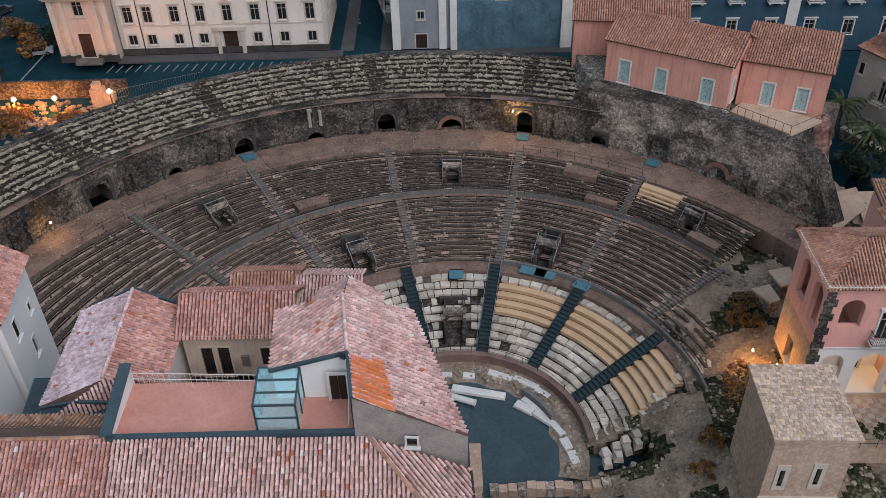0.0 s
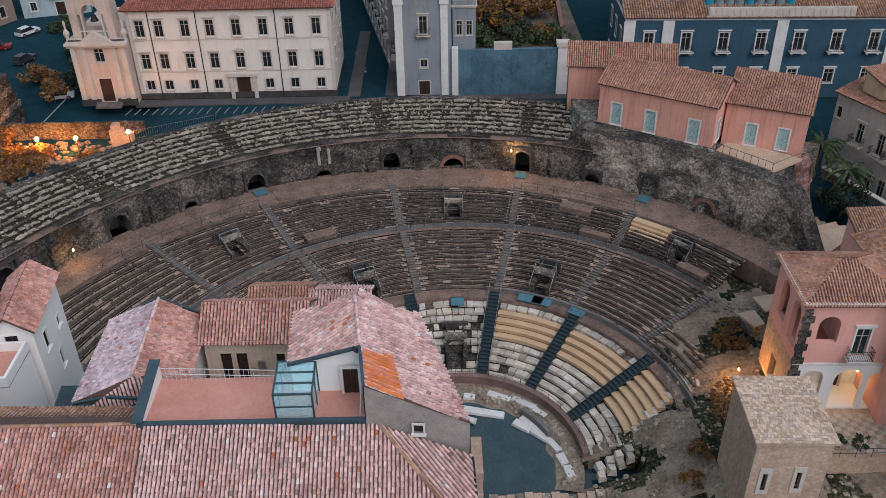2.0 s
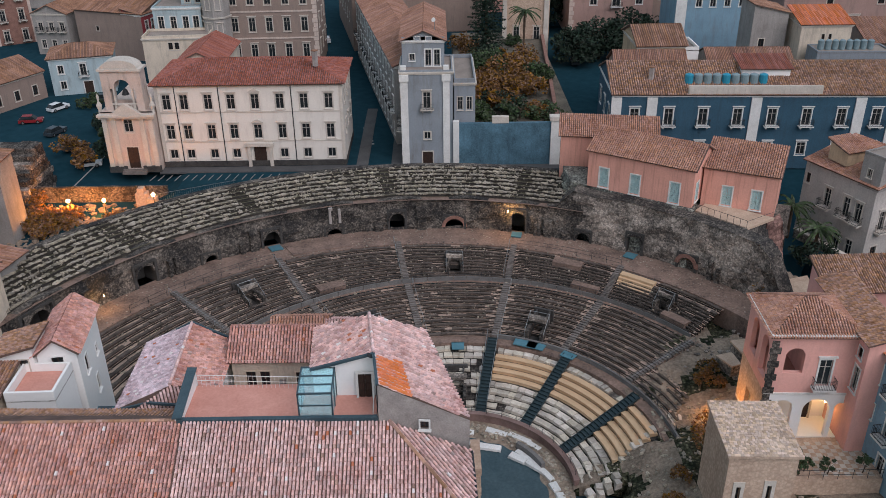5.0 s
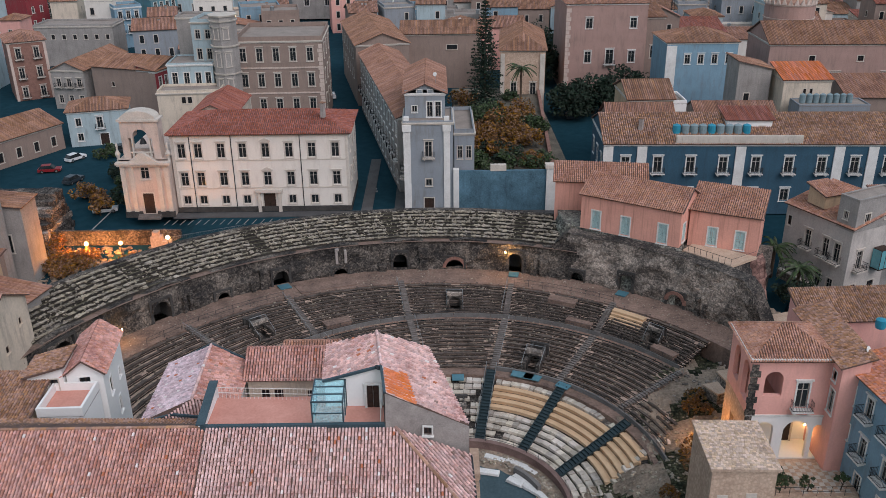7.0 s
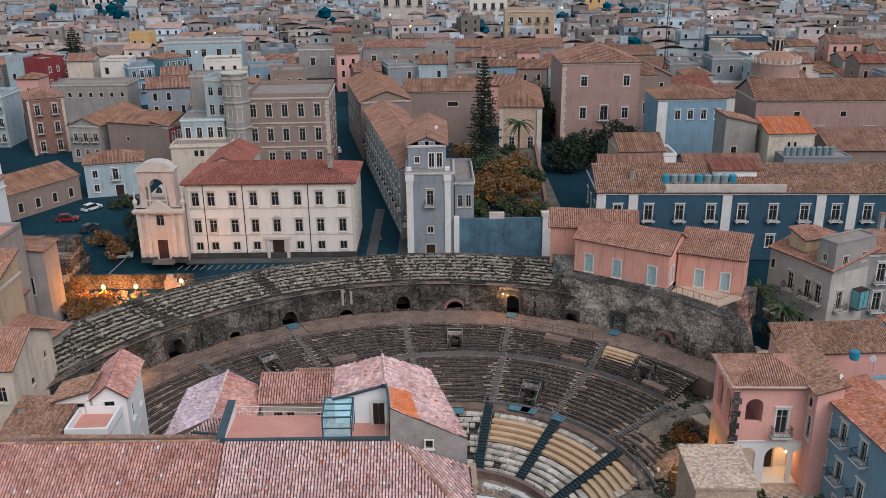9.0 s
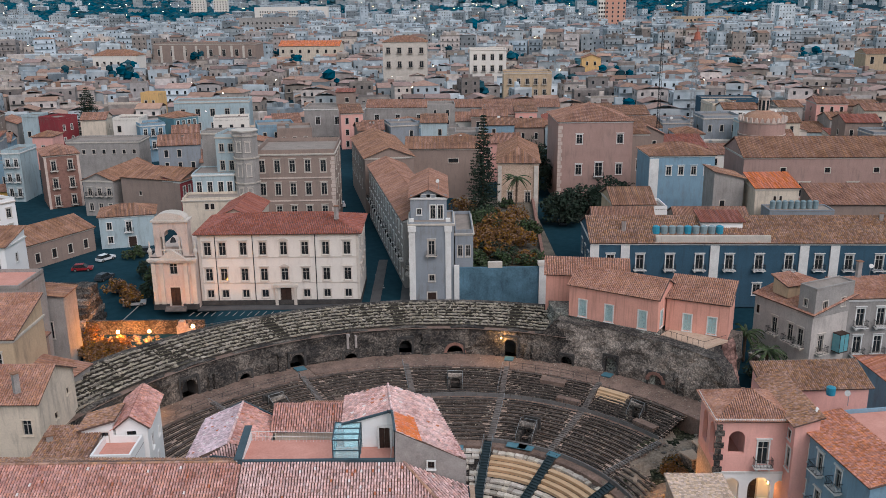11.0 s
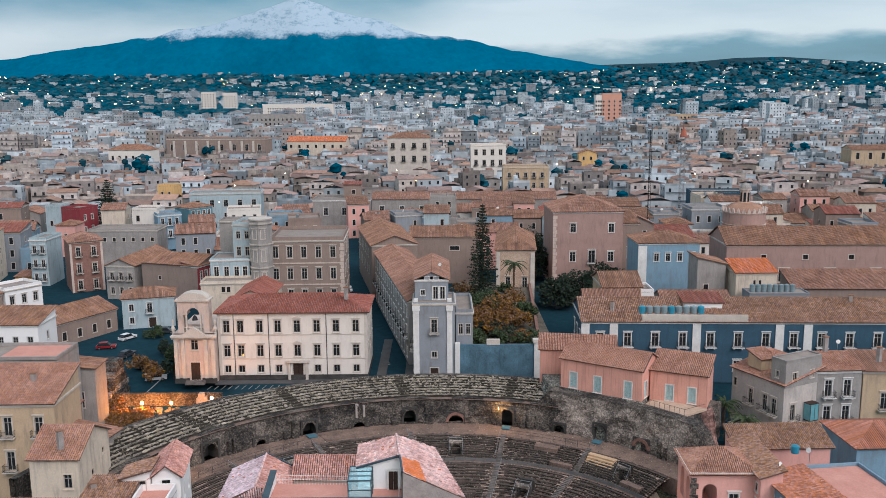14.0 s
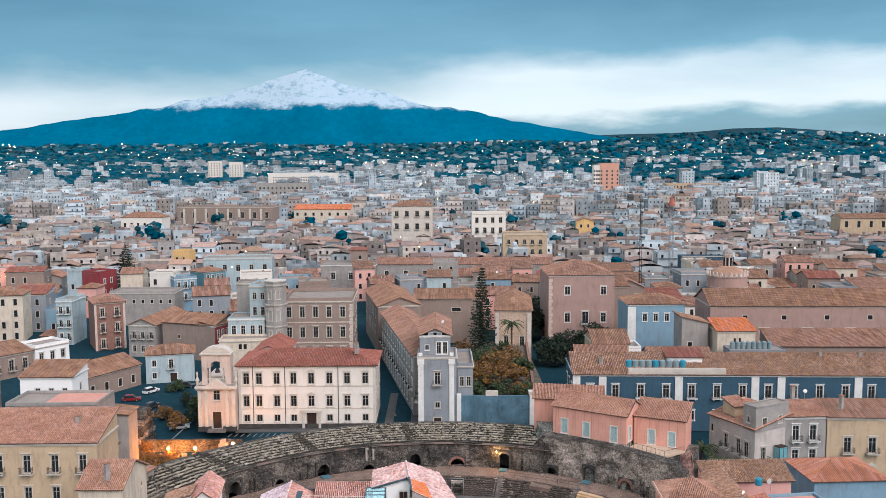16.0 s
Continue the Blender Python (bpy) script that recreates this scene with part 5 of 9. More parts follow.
# ruined bank between the seats, the tower and the villa
def bank(x, y):
    rp = math.hypot(x - C2[0], y - C2[1])
    z = min(0.4 + 0.46 * max(0, x - 10.5), 5.2)
    if y > 9 + 0.6 * noise.noise((x / 3, 1, 0)):
        z = max(z, 5.9)
    if rp > 41.9 and y > 9.5:
        z = 7.7 + 0.5 * min(1, (rp - 41.9) / 6)
    r = math.hypot(x, y)
    if y > 2 and 19 < r < 31.5:
        z = min(5.9, 4.45 + 0.15 * (r - 20.9))
    if -2.8 < y < 0.0 and x < 15.4:
        z = -0.35
    return z + 0.3 * noise.fractal((x * 0.5, y * 0.5, 2.0), 1.0, 2.0, 5) * (0.5 if y < 0 and x < 15.4 else 1)


s = Soup()
s.v += [(8.9, -2.9, 0.05), (15.6, -2.9, 0.05), (15.6, 0.3, 0.05), (8.9, 0.3, 0.05)]
s.f.append((0, 1, 2, 3))
s.i.append(0)
thing("pool", "dark shallow water in the trench beside the stage", "water", kind="structure", data=s.mesh("pool", M["water"]))
s = Soup()
gx, gy = 74, 104
idx = {}
for i in range(gx + 1):
    for j in range(gy + 1):
        x, y = 10.2 + 0.5 * i, -16 + 0.5 * j
        idx[(i, j)] = len(s.v)
        s.v.append((x, y, bank(x, y)))
for i in range(gx):
    for j in range(gy):
        x, y = 10.45 + 0.5 * i, -15.75 + 0.5 * j
        r, t, rp = math.hypot(x, y), math.degrees(math.atan2(x, y)), math.hypot(x - C2[0], y - C2[1])
        if (t < 82 and r < 19.6) or (t < 53 and rp < 41.6) or (t < 54 and r < 30) or (t < 59 and r < 25) or r < 10.9 or rp > 54 or (t < 62 and 41 < rp < 46) or t < 44:
            continue
        s.f.append((idx[(i, j)], idx[(i + 1, j)], idx[(i + 1, j + 1)], idx[(i, j + 1)]))
        s.i.append(0 if noise.noise((x * 0.25, y * 0.25, 4)) > -0.1 else 1)
thing("ruin_slope", "rubble slope of collapsed masonry beside the seats", "ruin", kind="structure", data=s.mesh("ruin_slope", [M["bank_earth"], M["moss_stone"]]))
rnd = random.Random(31)
for mats, count, box, big in (("rim_stone", 900, (11, 31, -14, 9), 0.34), ("rubble_pale", 700, (24, 44, 10, 32), 0.4)):
    s = Soup()
    for _ in range(count):
        x, y = rnd.uniform(box[0], box[1]), rnd.uniform(box[2], box[3])
        r, t, rp = math.hypot(x, y), math.degrees(math.atan2(x, y)), math.hypot(x - C2[0], y - C2[1])
        if (t < 83 and r < 20) or (t < 58 and rp < 46.3) or (t < 66 and r < 26) or r < 11.2 or rp > 53 or (rp < 46 and rp > 41.5 and t < 64):
            continue
        s.blob((x, y, bank(x, y)), rnd.triangular(0.06, big, 0.12), 0, rnd, 5, 0.75)
    thing("fallen_stones", "fallen stones scattered over the rubble slope", "rubble", kind="stuff", data=s.mesh("fallen_stones", M[mats]))


def boulder(x, y, z, w, turn, label="large pale squared boulder at the seat end"):
    s = Soup()
    j = lambda: rnd.uniform(-0.09, 0.09)  # noqa: E731
    a, b, c = w * rnd.uniform(0.45, 0.62), w * 0.42, w * rnd.uniform(0.55, 0.8)
    s.hexa([(-a + j(), -b + j(), 0), (a + j(), -b + j(), 0), (a + j(), b + j(), 0), (-a + j(), b + j(), 0), (-a * 0.85 + j(), -b * 0.85 + j(), c + j()), (a * 0.85 + j(), -b * 0.85 + j(), c + j()), (a * 0.85 + j(), b * 0.85 + j(), c + j()), (-a * 0.85 + j(), b * 0.85 + j(), c + j())])
    thing("boulder", label, "boulder", pose(x, y, z, rnd.uniform(-6, 6), rnd.uniform(-6, 6), turn), "seat-end boulders", data=s.mesh("boulder", M["limestone_piece"]))


for k in range(7):
    f = k / 6
    boulder(15.6 + 4.2 * f, 1.9 + 3.0 * f, 2.2 + 1.5 * f, rnd.uniform(0.85, 1.15), 30 + rnd.uniform(-15, 15))
for x, y in ((20.4, 5.6), (21.2, 6.0), (20.9, 5.0), (21.8, 5.4), (21.4, 6.8)):
    boulder(x, y, 3.9, rnd.uniform(0.8, 1.1), rnd.uniform(0, 90))
for i in range(2):
    for j in range(4):
        boulder(12.0 + 0.85 * j, -1.3 + 0.35 * j - 0.9 * i, 0.95 + 0.33 * j, 0.85, -80 + rnd.uniform(-8, 8))
for k in range(8):
    root = thing("mossy_row", "dark mossy seat row in ruin", "seating", group="ruined rows")
    q = Soup()
    r = 14.2 + 0.85 * k
    sweep(q, [(r, 0.6 + 0.35 * k), (r + 0.9, 0.6 + 0.35 * k), (r + 0.9, 1.75 + 0.37 * k), (r + 0.45, 1.7 + 0.37 * k), (r + 0.42, 2.0 + 0.37 * k), (r, 2.05 + 0.37 * k)], 84.5 - 0.6 * k, 94 - 0.9 * k, 1.0)
    part("row", q, M["moss_stone"], root)
# pale flat slabs and terraces beside the villa
for lab, c, z0, z1 in (("low hut with pale flat slab roof", ((28.0, 10.4), (29.0, 10.8), (28.7, 12.8), (27.0, 12.3)), 5.0, 7.0), ("low hut with pale flat slab roof", ((29.5, 12.1), (31.0, 12.4), (31.0, 14.6), (29.0, 14.2)), 5.5, 7.5), ("pale tiled terrace behind the villa", ((39.8, 18.6), (45.0, 19.2), (46.0, 25.4), (41.3, 25.4)), 6.0, 8.3), ("pale tiled terrace beside the ruins", ((36.9, 19.0), (40.8, 22.4), (41.2, 25.8), (35.7, 24.0)), 6.0, 8.6)):
    root = thing("slab_terrace", lab, "terrace", group="slab terraces")
    s = Soup()
    s.hexa([(*p, z0) for p in c] + [(*p, z1) for p in c])
    part("base_wall", s, M["rubble_pale"], root)
    mx, my = sum(p[0] for p in c) / 4, sum(p[1] for p in c) / 4
    e = [(mx + (p[0] - mx) * 1.08, my + (p[1] - my) * 1.08) for p in c]
    s = Soup()
    s.hexa([(*p, z1 + 0.004) for p in e] + [(*p, z1 + 0.18) for p in e])
    part("roof_slab", s, M["flat_roof_tile"], root)

# ---- named buildings round the theatre ----
def row(side, n, a, b, z, w, h, style):
    return [(side, a + (b - a) * k / max(1, n - 1), z, w, h, style) for k in range(n)]


def strip(root, name, boxes, material, label=""):
    """One part for each box, in the thing's own axes."""
    for q in boxes:
        s = Soup()
        s.box(*q)
        part(name, s, material, root, label)


# palace and church
cols = [1.6, 4.2, 7.8, 11.2, 14.8, 18.5, 22.1, 25.8]
pw = [("f", c, 1.4, 1.15, 1.4, "win") for c in cols if c != 14.8] + [("f", 14.8, 0.1, 1.9, 3.0, "door")]
pw += [("f", c, 4.5, 1.2, 2.2, "ped" if c == 14.8 else "cap") for c in cols] + [("f", c, 9.15, 1.2, 2.3, "ped" if c == 14.8 else "cap") for c in cols]
pw += row("r", 3, 2.5, 10.5, 4.55, 0.95, 1.9, "cap") + row("r", 3, 2.5, 10.5, 9.25, 0.95, 2.0, "cap")
palace = house("palace", "cream three-storey palace with red tiled hip roof", (-43.8, 63), (-15.9, 63), 13, 8.6, 13.1, M["pale"], "hip", 2.0, M["tile_red"], pw, base=0.9, over=0.55, single=True, spacing=0.32)
strip(palace, "string_course", [(0, 27.9, -0.08, 0, 4.0, 4.14), (0, 27.9, -0.08, 0, 8.65, 8.8)], M["trim"])
strip(palace, "pilaster", [(0.0, 0.5, -0.1, 0, 0.9, 12.6), (27.4, 27.9, -0.1, 0, 0.9, 12.6)], M["trim"])
bars(palace, "downpipe", [((9.5, -0.08, 0.4), (9.5, -0.08, 12.8)), ((20.3, -0.08, 0.4), (20.3, -0.08, 12.8)), ((3.0, -0.08, 0.4), (3.0, -0.08, 12.8))], 0.07, M["iron"])
s = Soup()
s.box(12.9, 13.4, -0.35, 0, 0, 3.3)
s.box(16.2, 16.7, -0.35, 0, 0, 3.3)
s.box(12.6, 17.0, -0.5, 0, 3.3, 3.75)
part("portal", s, M["trim"], palace)
house("palace_annexe", "cream rear wing with low red tiled roof", (-44.0, 76.2), (-36.5, 76.2), 14, 8.6, 12.5, M["cream"], "gable_y", 1.8, M["tile_red"])

church = thing("church", "pale baroque church front with open bell storey", "church", pose(-51.6, 61.2, 8.6))
cw = 7.6
s = Soup()
facade(s, "f", cw, 14, 9.6, [(3.8, 0.6, 1.7, 3.4), (3.8, 6.4, 1.3, 1.9)])
facade(s, "r", cw, 14, 9.6, [])
facade(s, "l", cw, 14, 9.6, [(4, 5, 1.1, 2.0), (9, 5, 1.1, 2.0)])
s.box(0, cw, 0, 14, 9.4, 9.6)
part("wall", s, M["trim_pink"], church)
strip(church, "plinth", [(-0.15, 2.6, -0.25, 0, 0, 1.0), (5.0, cw + 0.15, -0.25, 0, 0, 1.0)], M["lava"])
strip(church, "pilaster", [(x, x + 0.7, -0.28, 0, 1.0, 8.6) for x in (0.05, 1.35, 5.55, 6.85)], M["trim"])
strip(church, "cornice", [(-0.3, cw + 0.3, -0.5, 0.2, 8.6, 8.9), (-0.45, cw + 0.45, -0.7, 0.2, 8.9, 9.25)], M["trim"])
s = Soup()
for y in (-0.6,):
    s.hexa([(1.4, y, 9.25), (6.2, y, 9.25), (6.2, 0.1, 9.25), (1.4, 0.1, 9.25), (3.7, y, 10.9), (3.9, y, 10.9), (3.9, 0.1, 10.9), (3.7, 0.1, 10.9)])
part("pediment", s, M["trim"], church)
add_window(church, "f", cw, 14, 3.8, 0.6, 1.7, 3.4, "door", M["trim"])
add_window(church, "f", cw, 14, 3.8, 6.4, 1.3, 1.9, "cap", M["trim"])
strip(church, "step", [(2.0, 5.6, -0.5 - 0.35 * k, -0.15 - 0.35 * k, 0, 0.6 - 0.18 * k) for k in range(3)], M["step_stone"])
# bell storey: four piers, an arched opening, a curved gable
zb, zt = 9.6, 15.6
strip(church, "pier", [(0.9, 2.0, 0.2, 2.6, zb, zt), (5.6, 6.7, 0.2, 2.6, zb, zt)], M["trim_pink"])
strip(church, "jamb", [(2.0, 2.65, 0.25, 2.5, zb + 3.4, zt), (4.95, 5.6, 0.25, 2.5, zb + 3.4, zt)], M["trim_pink"])
strip(church, "rear_panel", [(2.0, 5.6, 2.2, 2.5, zb, zb + 1.1)], M["trim_pink"])
strip(church, "colonnette", [(2.35, 2.6, 0.3, 0.7, zb, zb + 3.4), (5.0, 5.25, 0.3, 0.7, zb, zb + 3.4)], M["trim"])
s = Soup()
arch_strip(s, [(3.8 + 1.15 * math.cos(math.pi * k / 12), zb + 3.6 + 1.15 * math.sin(math.pi * k / 12)) for k in range(13)], zt, 0.25, 2.5)
part("bell_arch", s, M["trim_pink"], church)
s = Soup()
s.box(0.6, 7.0, -0.05, 2.8, zt, zt + 0.35)
part("attic_cornice", s, M["trim"], church)
s = Soup()
arc = [(3.8 + 2.7 * math.cos(math.pi * k / 14), zt + 0.35 + 1.3 * math.sin(math.pi * k / 14)) for k in range(15)]
s.v += [(x, y, z) for y in (0.05, 2.6) for x, z in arc]
s.f += [tuple(range(15)), tuple(reversed(range(15, 30)))] + [(k, k + 15, (k + 1) % 15 + 15, (k + 1) % 15) for k in range(15)]
s.i += [0] * 17
part("gable", s, M["trim"], church)
for k in range(6):
    s = Soup()
    x = 2.35 + 0.58 * k
    for z0a, z1a, r0, r1 in ((0, 0.12, 0.13, 0.13), (0.12, 0.45, 0.06, 0.12), (0.45, 0.8, 0.12, 0.06), (0.8, 0.9, 0.12, 0.12)):
        s.tube((x, 0.35, zb + z0a + 0.1), (x, 0.35, zb + z1a + 0.1), r0, r1, 8)
    part("baluster", s, M["trim"], church)
strip(church, "balustrade_rail", [(2.0, 5.6, 0.2, 0.5, zb + 1.0, zb + 1.15)], M["trim"])
s = Soup()
for z0a, z1a, r0, r1 in ((0, 0.15, 0.55, 0.5), (0.15, 0.7, 0.5, 0.3), (0.7, 0.95, 0.3, 0.1)):
    s.tube((3.8, 1.3, zb + 2.2 + z0a), (3.8, 1.3, zb + 2.2 + z1a), r0, r1, 12)
part("bell", s, M["iron"], church)
for x in (-0.1, 7.7):
    s = Soup()
    for z0a, z1a, r0, r1 in ((0, 0.5, 0.3, 0.24), (0.5, 1.2, 0.24, 0.45), (1.2, 1.8, 0.45, 0.15), (1.8, 2.6, 0.12, 0.2), (2.6, 3.0, 0.2, 0.03)):
        s.tube((x, 0.4, 9.25 + z0a), (x, 0.4, 9.25 + z1a), r0, r1, 8)
    part("urn", s, M["trim"], church)

# corner palace with its garden wall
corner = house("corner_house", "grey-blue corner palace with pale worn pilasters", (-7.2, 62.6), (0.6, 62.6), 8.5, 8.6, 14.6, M["greyblue"], "flat", 0, None, [("f", 3.9, 0.1, 1.5, 2.0, "door"), ("f", 3.9, 4.2, 0.95, 1.1, "win"), ("f", 3.9, 9.0, 1.1, 2.5, "balc")] + row("l", 2, 2.4, 6.2, 1.2, 1.1, 1.8, "win") + row("l", 2, 2.4, 6.2, 5.0, 1.1, 2.0, "balc") + row("l", 2, 2.4, 6.2, 9.2, 1.1, 2.2, "cap"), parapet=0.25)
strip(corner, "pilaster", [(0.0, 1.1, -0.2, 0, 0, 13.2), (6.3, 7.3, -0.2, 0, 0, 13.2)], M["trim_white"], "pale worn stone pilaster")
strip(corner, "capital", [(-0.15, 1.25, -0.35, 0.1, 13.2, 14.2), (6.15, 7.45, -0.35, 0.1, 13.2, 14.2)], M["trim_white"])
strip(corner, "urn_base", [(0.1, 0.9, 0.0, 0.8, 14.85, 15.4), (6.4, 7.2, 0.0, 0.8, 14.85, 15.4)], M["trim_white"])
house("attic_house", "pale grey attic storey with low pediment", (-6.9, 65.2), (-0.6, 65.2), 19, 23.2, 4.0, M["greyblue"], "gable_y", 1.4, M["tile"], [("f", 1.5, 1.0, 0.8, 1.0, "win"), ("f", 3.9, 0.2, 0.9, 2.4, "win"), ("f", 5.2, 0.2, 0.9, 2.4, "win"), ("f", 2.3, 4.05, 0.8, 0.45, "dark"), ("f", 4.0, 4.05, 0.8, 0.45, "dark")], trim=M["trim_white"])
house("corner_annex", "grey annex with flat terrace and pale rail", (0.8, 64.2), (4.0, 64.2), 14, 8.6, 12.4, M["greyblue"], "flat", 0, None, row("f", 2, 0.9, 2.3, 8.2, 0.8, 2.0, "win"), parapet=0.6)
gw = thing("garden_wall", "tall stained blue-grey rendered retaining wall", "wall")
s = Soup()
s.box(0.9, 16.2, 62.4, 63.0, 8.0, 15.2)
part("wall", s, M["bluewall"], gw)
strip(gw, "buttress", [(15.4, 16.9, 62.0, 63.2, 8.0, 15.6), (0.6, 1.5, 62.1, 63.0, 8.0, 15.6)], M["trim_white"])
strip(gw, "pier", [(6.5, 9.0, 62.3, 63.1, 15.2, 16.2)], M["trim"])
strip(gw, "pier_cap", [(15.2, 17.1, 61.8, 63.4, 15.6, 16.2)], M["trim"])
s = Soup()
s.box(1.6, 20, 63.0, 125, 8.2, 13.6)
thing("garden_terrace", "raised earth garden behind a high wall", "terrace", kind="structure", data=s.mesh("garden_terrace", M["earth"]))
s = Soup()
for k in range(16):
    x, y = 16.4 + 0.25 * k, 63 + 3.8 * k
    s.hexa([(x, y, 8), (x + 0.6, y, 8), (x + 0.85, y + 3.8, 8), (x + 0.25, y + 3.8, 8), (x, y, 14.6), (x + 0.6, y, 14.6), (x + 0.85, y + 3.8, 14.6), (x + 0.25, y + 3.8, 14.6)])
thing("garden_side_wall", "long brick-red garden wall beside the street", "wall", data=s.mesh("garden_side_wall", M["brick"]))

# long street front behind the corner palace
house("street_house", "long grey street house with shallow tiled roof", (-8.4, 71.4), (0.0, 73.0), 56, 8.6, 13.0, M["grey"], "gable_y", 1.8, M["tile"], row("l", 15, 2, 54, 1.2, 1.1, 2.0, "win") + row("l", 15, 2, 54, 5.2, 1.1, 2.2, "balc") + row("l", 15, 2, 54, 9.4, 1.1, 2.0, "cap"), trim=M["trim_white"])
house("street_house", "tall street house with brown tiled roof", (-20.0, 130), (-8.0, 132.3), 34, 8.6, 14.0, M["brownpl"], "gable_y", 2.4, M["tile_brown"], row("l", 7, 2, 27, 5.2, 1.1, 2.2, "win") + row("l", 7, 2, 27, 9.8, 1.1, 2.2, "win"))
house("monastery_hall", "long brown hall with shallow tiled roof", (-10.4, 146), (9.0, 146), 12, 8.8, 13.4, M["brownpl"], "gable_x", 2.2, M["tile_brown"], [("f", 12.5, 9.6, 2.6, 1.1, "dark")] + row("f", 3, 2, 9, 3, 1.2, 2.4, "dark"))

# dark blue palace
nw = row("f", 13, 3.3, 63.6, 6.9, 1.25, 2.5, "balc") + row("f", 13, 3.3, 63.6, 2.3, 1.25, 1.9, "cap") + row("l", 3, 3, 12, 6.5, 1.2, 2.4, "cap") + row("l", 3, 3, 12, 1.9, 1.2, 1.7, "cap")
navy = house("navy_palace", "dark blue palace with white pilasters and tiled roof", (24, 60.2), (91, 57.2), 15, 8.6, 11.6, M["navy"], "gable_x", 2.8, M["tile_brown"], nw, trim=M["trim_white"], single=True, spacing=0.34)
strip(navy, "pilaster", [(x, x + 1.5, -0.22, 0, 0, 11.1) for x in (-0.2, 5.0, 20.1, 35.1, 40.2, 55.2, 65.2)], M["trim_white"], "white rendered pilaster")
s = Soup()
s.box(10.8, 30.0, -0.3, 0.1, 11.6, 12.9)
for k in range(24):
    s.box(10.9 + 0.8 * k, 11.2 + 0.8 * k, -0.38, -0.3, 11.9, 12.7)
part("balustrade", s, M["trim"], navy)
house("roof_terrace_house", "small white rooftop room with dark red roof", (43.5, 63.2), (50.5, 62.8), 5, 20.2, 2.6, M["white"], "shed_f", 0.8, M["tile_red"], [("f", 5.5, 0.6, 0.9, 1.0, "dark")], cornice=False)
house("roof_loft", "tiled loft block on the palace roof", (25.5, 66), (36, 65.5), 9, 18, 3.5, M["brownpl"], "gable_x", 2.4, M["tile"], cornice=False)

# pink house on the ruins
pink = house("pink_house", "salmon-pink house with turquoise shutters, rust-streaked", (17.2, 39.5), (28.6, 32.2), 7.5, 14.8, 4.9, M["pink"], "gable_x", 1.9, M["tile"], single=True, windows=[("f", 2.2, 0.3, 1.15, 2.5, "shut"), ("f", 6.3, 0.25, 1.15, 2.5, "shut"), ("f", 11.3, 0.2, 1.15, 2.6, "shut"), ("r", 1.6, 0.4, 1.0, 2.4, "shut")], cornice=False, trim=M["trim_white"], over=0.3)
house("pink_wing", "salmon-pink side wing with turquoise shutters", (30.4, 34.6), (38.2, 30.9), 6, 14.3, 4.8, M["pink"], "shed_f", 1.7, M["tile"], single=True, windows=row("f", 2, 3.0, 6.4, 0.35, 1.1, 2.4, "shut"), cornice=False, trim=M["trim_white"], over=0.3, z_low=-4.0)
house("pink_rear_house", "salmon-pink rear block with tiled roof", (14.6, 46.4), (27, 44.5), 6, 9, 10.2, M["pink"], "gable_x", 1.8, M["tile"], cornice=False, single=True)
bal = thing("roof_terrace", "cream paved terrace with thin iron rail", "terrace")
s = Soup()
s.hexa([(29.2, 32.4, 14.1), (33.9, 27.4, 14.1), (38.0, 30.0, 14.1), (31.6, 35.0, 14.1), (29.2, 32.4, 14.42), (33.9, 27.4, 14.42), (38.0, 30.0, 14.42), (31.6, 35.0, 14.42)])
part("slab", s, M["flat_roof_tile"], bal)
bars(bal, "rail", [((29.2, 32.4, 15.3), (33.9, 27.4, 15.3)), ((33.9, 27.4, 15.3), (37.6, 29.7, 15.3))] + [((29.2 + 0.58 * k, 32.4 - 0.62 * k, 14.4), (29.2 + 0.58 * k, 32.4 - 0.62 * k, 15.3)) for k in range(9)], 0.025, M["iron"])
# ruined masonry that carries them
ruin = thing("ruin_mass", "rubble platform and buttress under the pink house", "ruin")


def crag(corners, z0, z1, seed, mat_key, name):
    """A rubble mass: walls between a lower and an upper outline, roughened, with a flat head."""
    q = Soup()
    nu, nv = 16, 9
    low, top = corners
    for e in range(4):
        a0, a1, b0, b1 = Vector((*low[e], z0)), Vector((*low[(e + 1) % 4], z0)), Vector((*top[e], z1)), Vector((*top[(e + 1) % 4], z1))
        k0 = len(q.v)
        out = (a1 - a0).cross(Vector((0, 0, 1))).normalized()
        for v in range(nv + 1):
            for u in range(nu + 1):
                p = a0.lerp(a1, u / nu).lerp(b0.lerp(b1, u / nu), v / nv)
                f = 0.55 * noise.fractal((p.x * 0.45, p.y * 0.45, p.z * 0.6 + seed), 1.0, 2.0, 4) * (1 if 0 < u < nu and v < nv else 0)
                q.v.append(tuple(p + out * f))
        for v in range(nv):
            for u in range(nu):
                k = k0 + v * (nu + 1) + u
                q.f.append((k, k + 1, k + nu + 2, k + nu + 1))
                q.i.append(0)
    q.quad(*[(*c, z1) for c in top])
    part(name, q, M[mat_key], ruin)


crag((((13.0, 42.2), (28.0, 29.4), (32.0, 41.0), (15.0, 47.0)), ((15.4, 41.0), (28.8, 31.4), (32.0, 41.0), (15.0, 47.0))), 7.5, 14.76, 1.0, "rubble_mix", "platform")
crag((((27.6, 29.8), (37.6, 25.0), (41.5, 34.0), (31.5, 38.5)), ((29.0, 32.2), (34.2, 27.2), (41.5, 34.0), (31.5, 38.5))), 7.5, 14.08, 5.0, "rubble", "platform")
crag((((36.2, 27.2), (39.6, 27.6), (40.4, 32.0), (36.8, 32.0)), ((37.0, 29.4), (39.0, 29.8), (39.4, 32.0), (37.0, 32.0))), 5.0, 14.0, 9.0, "pink_rubble", "buttress")
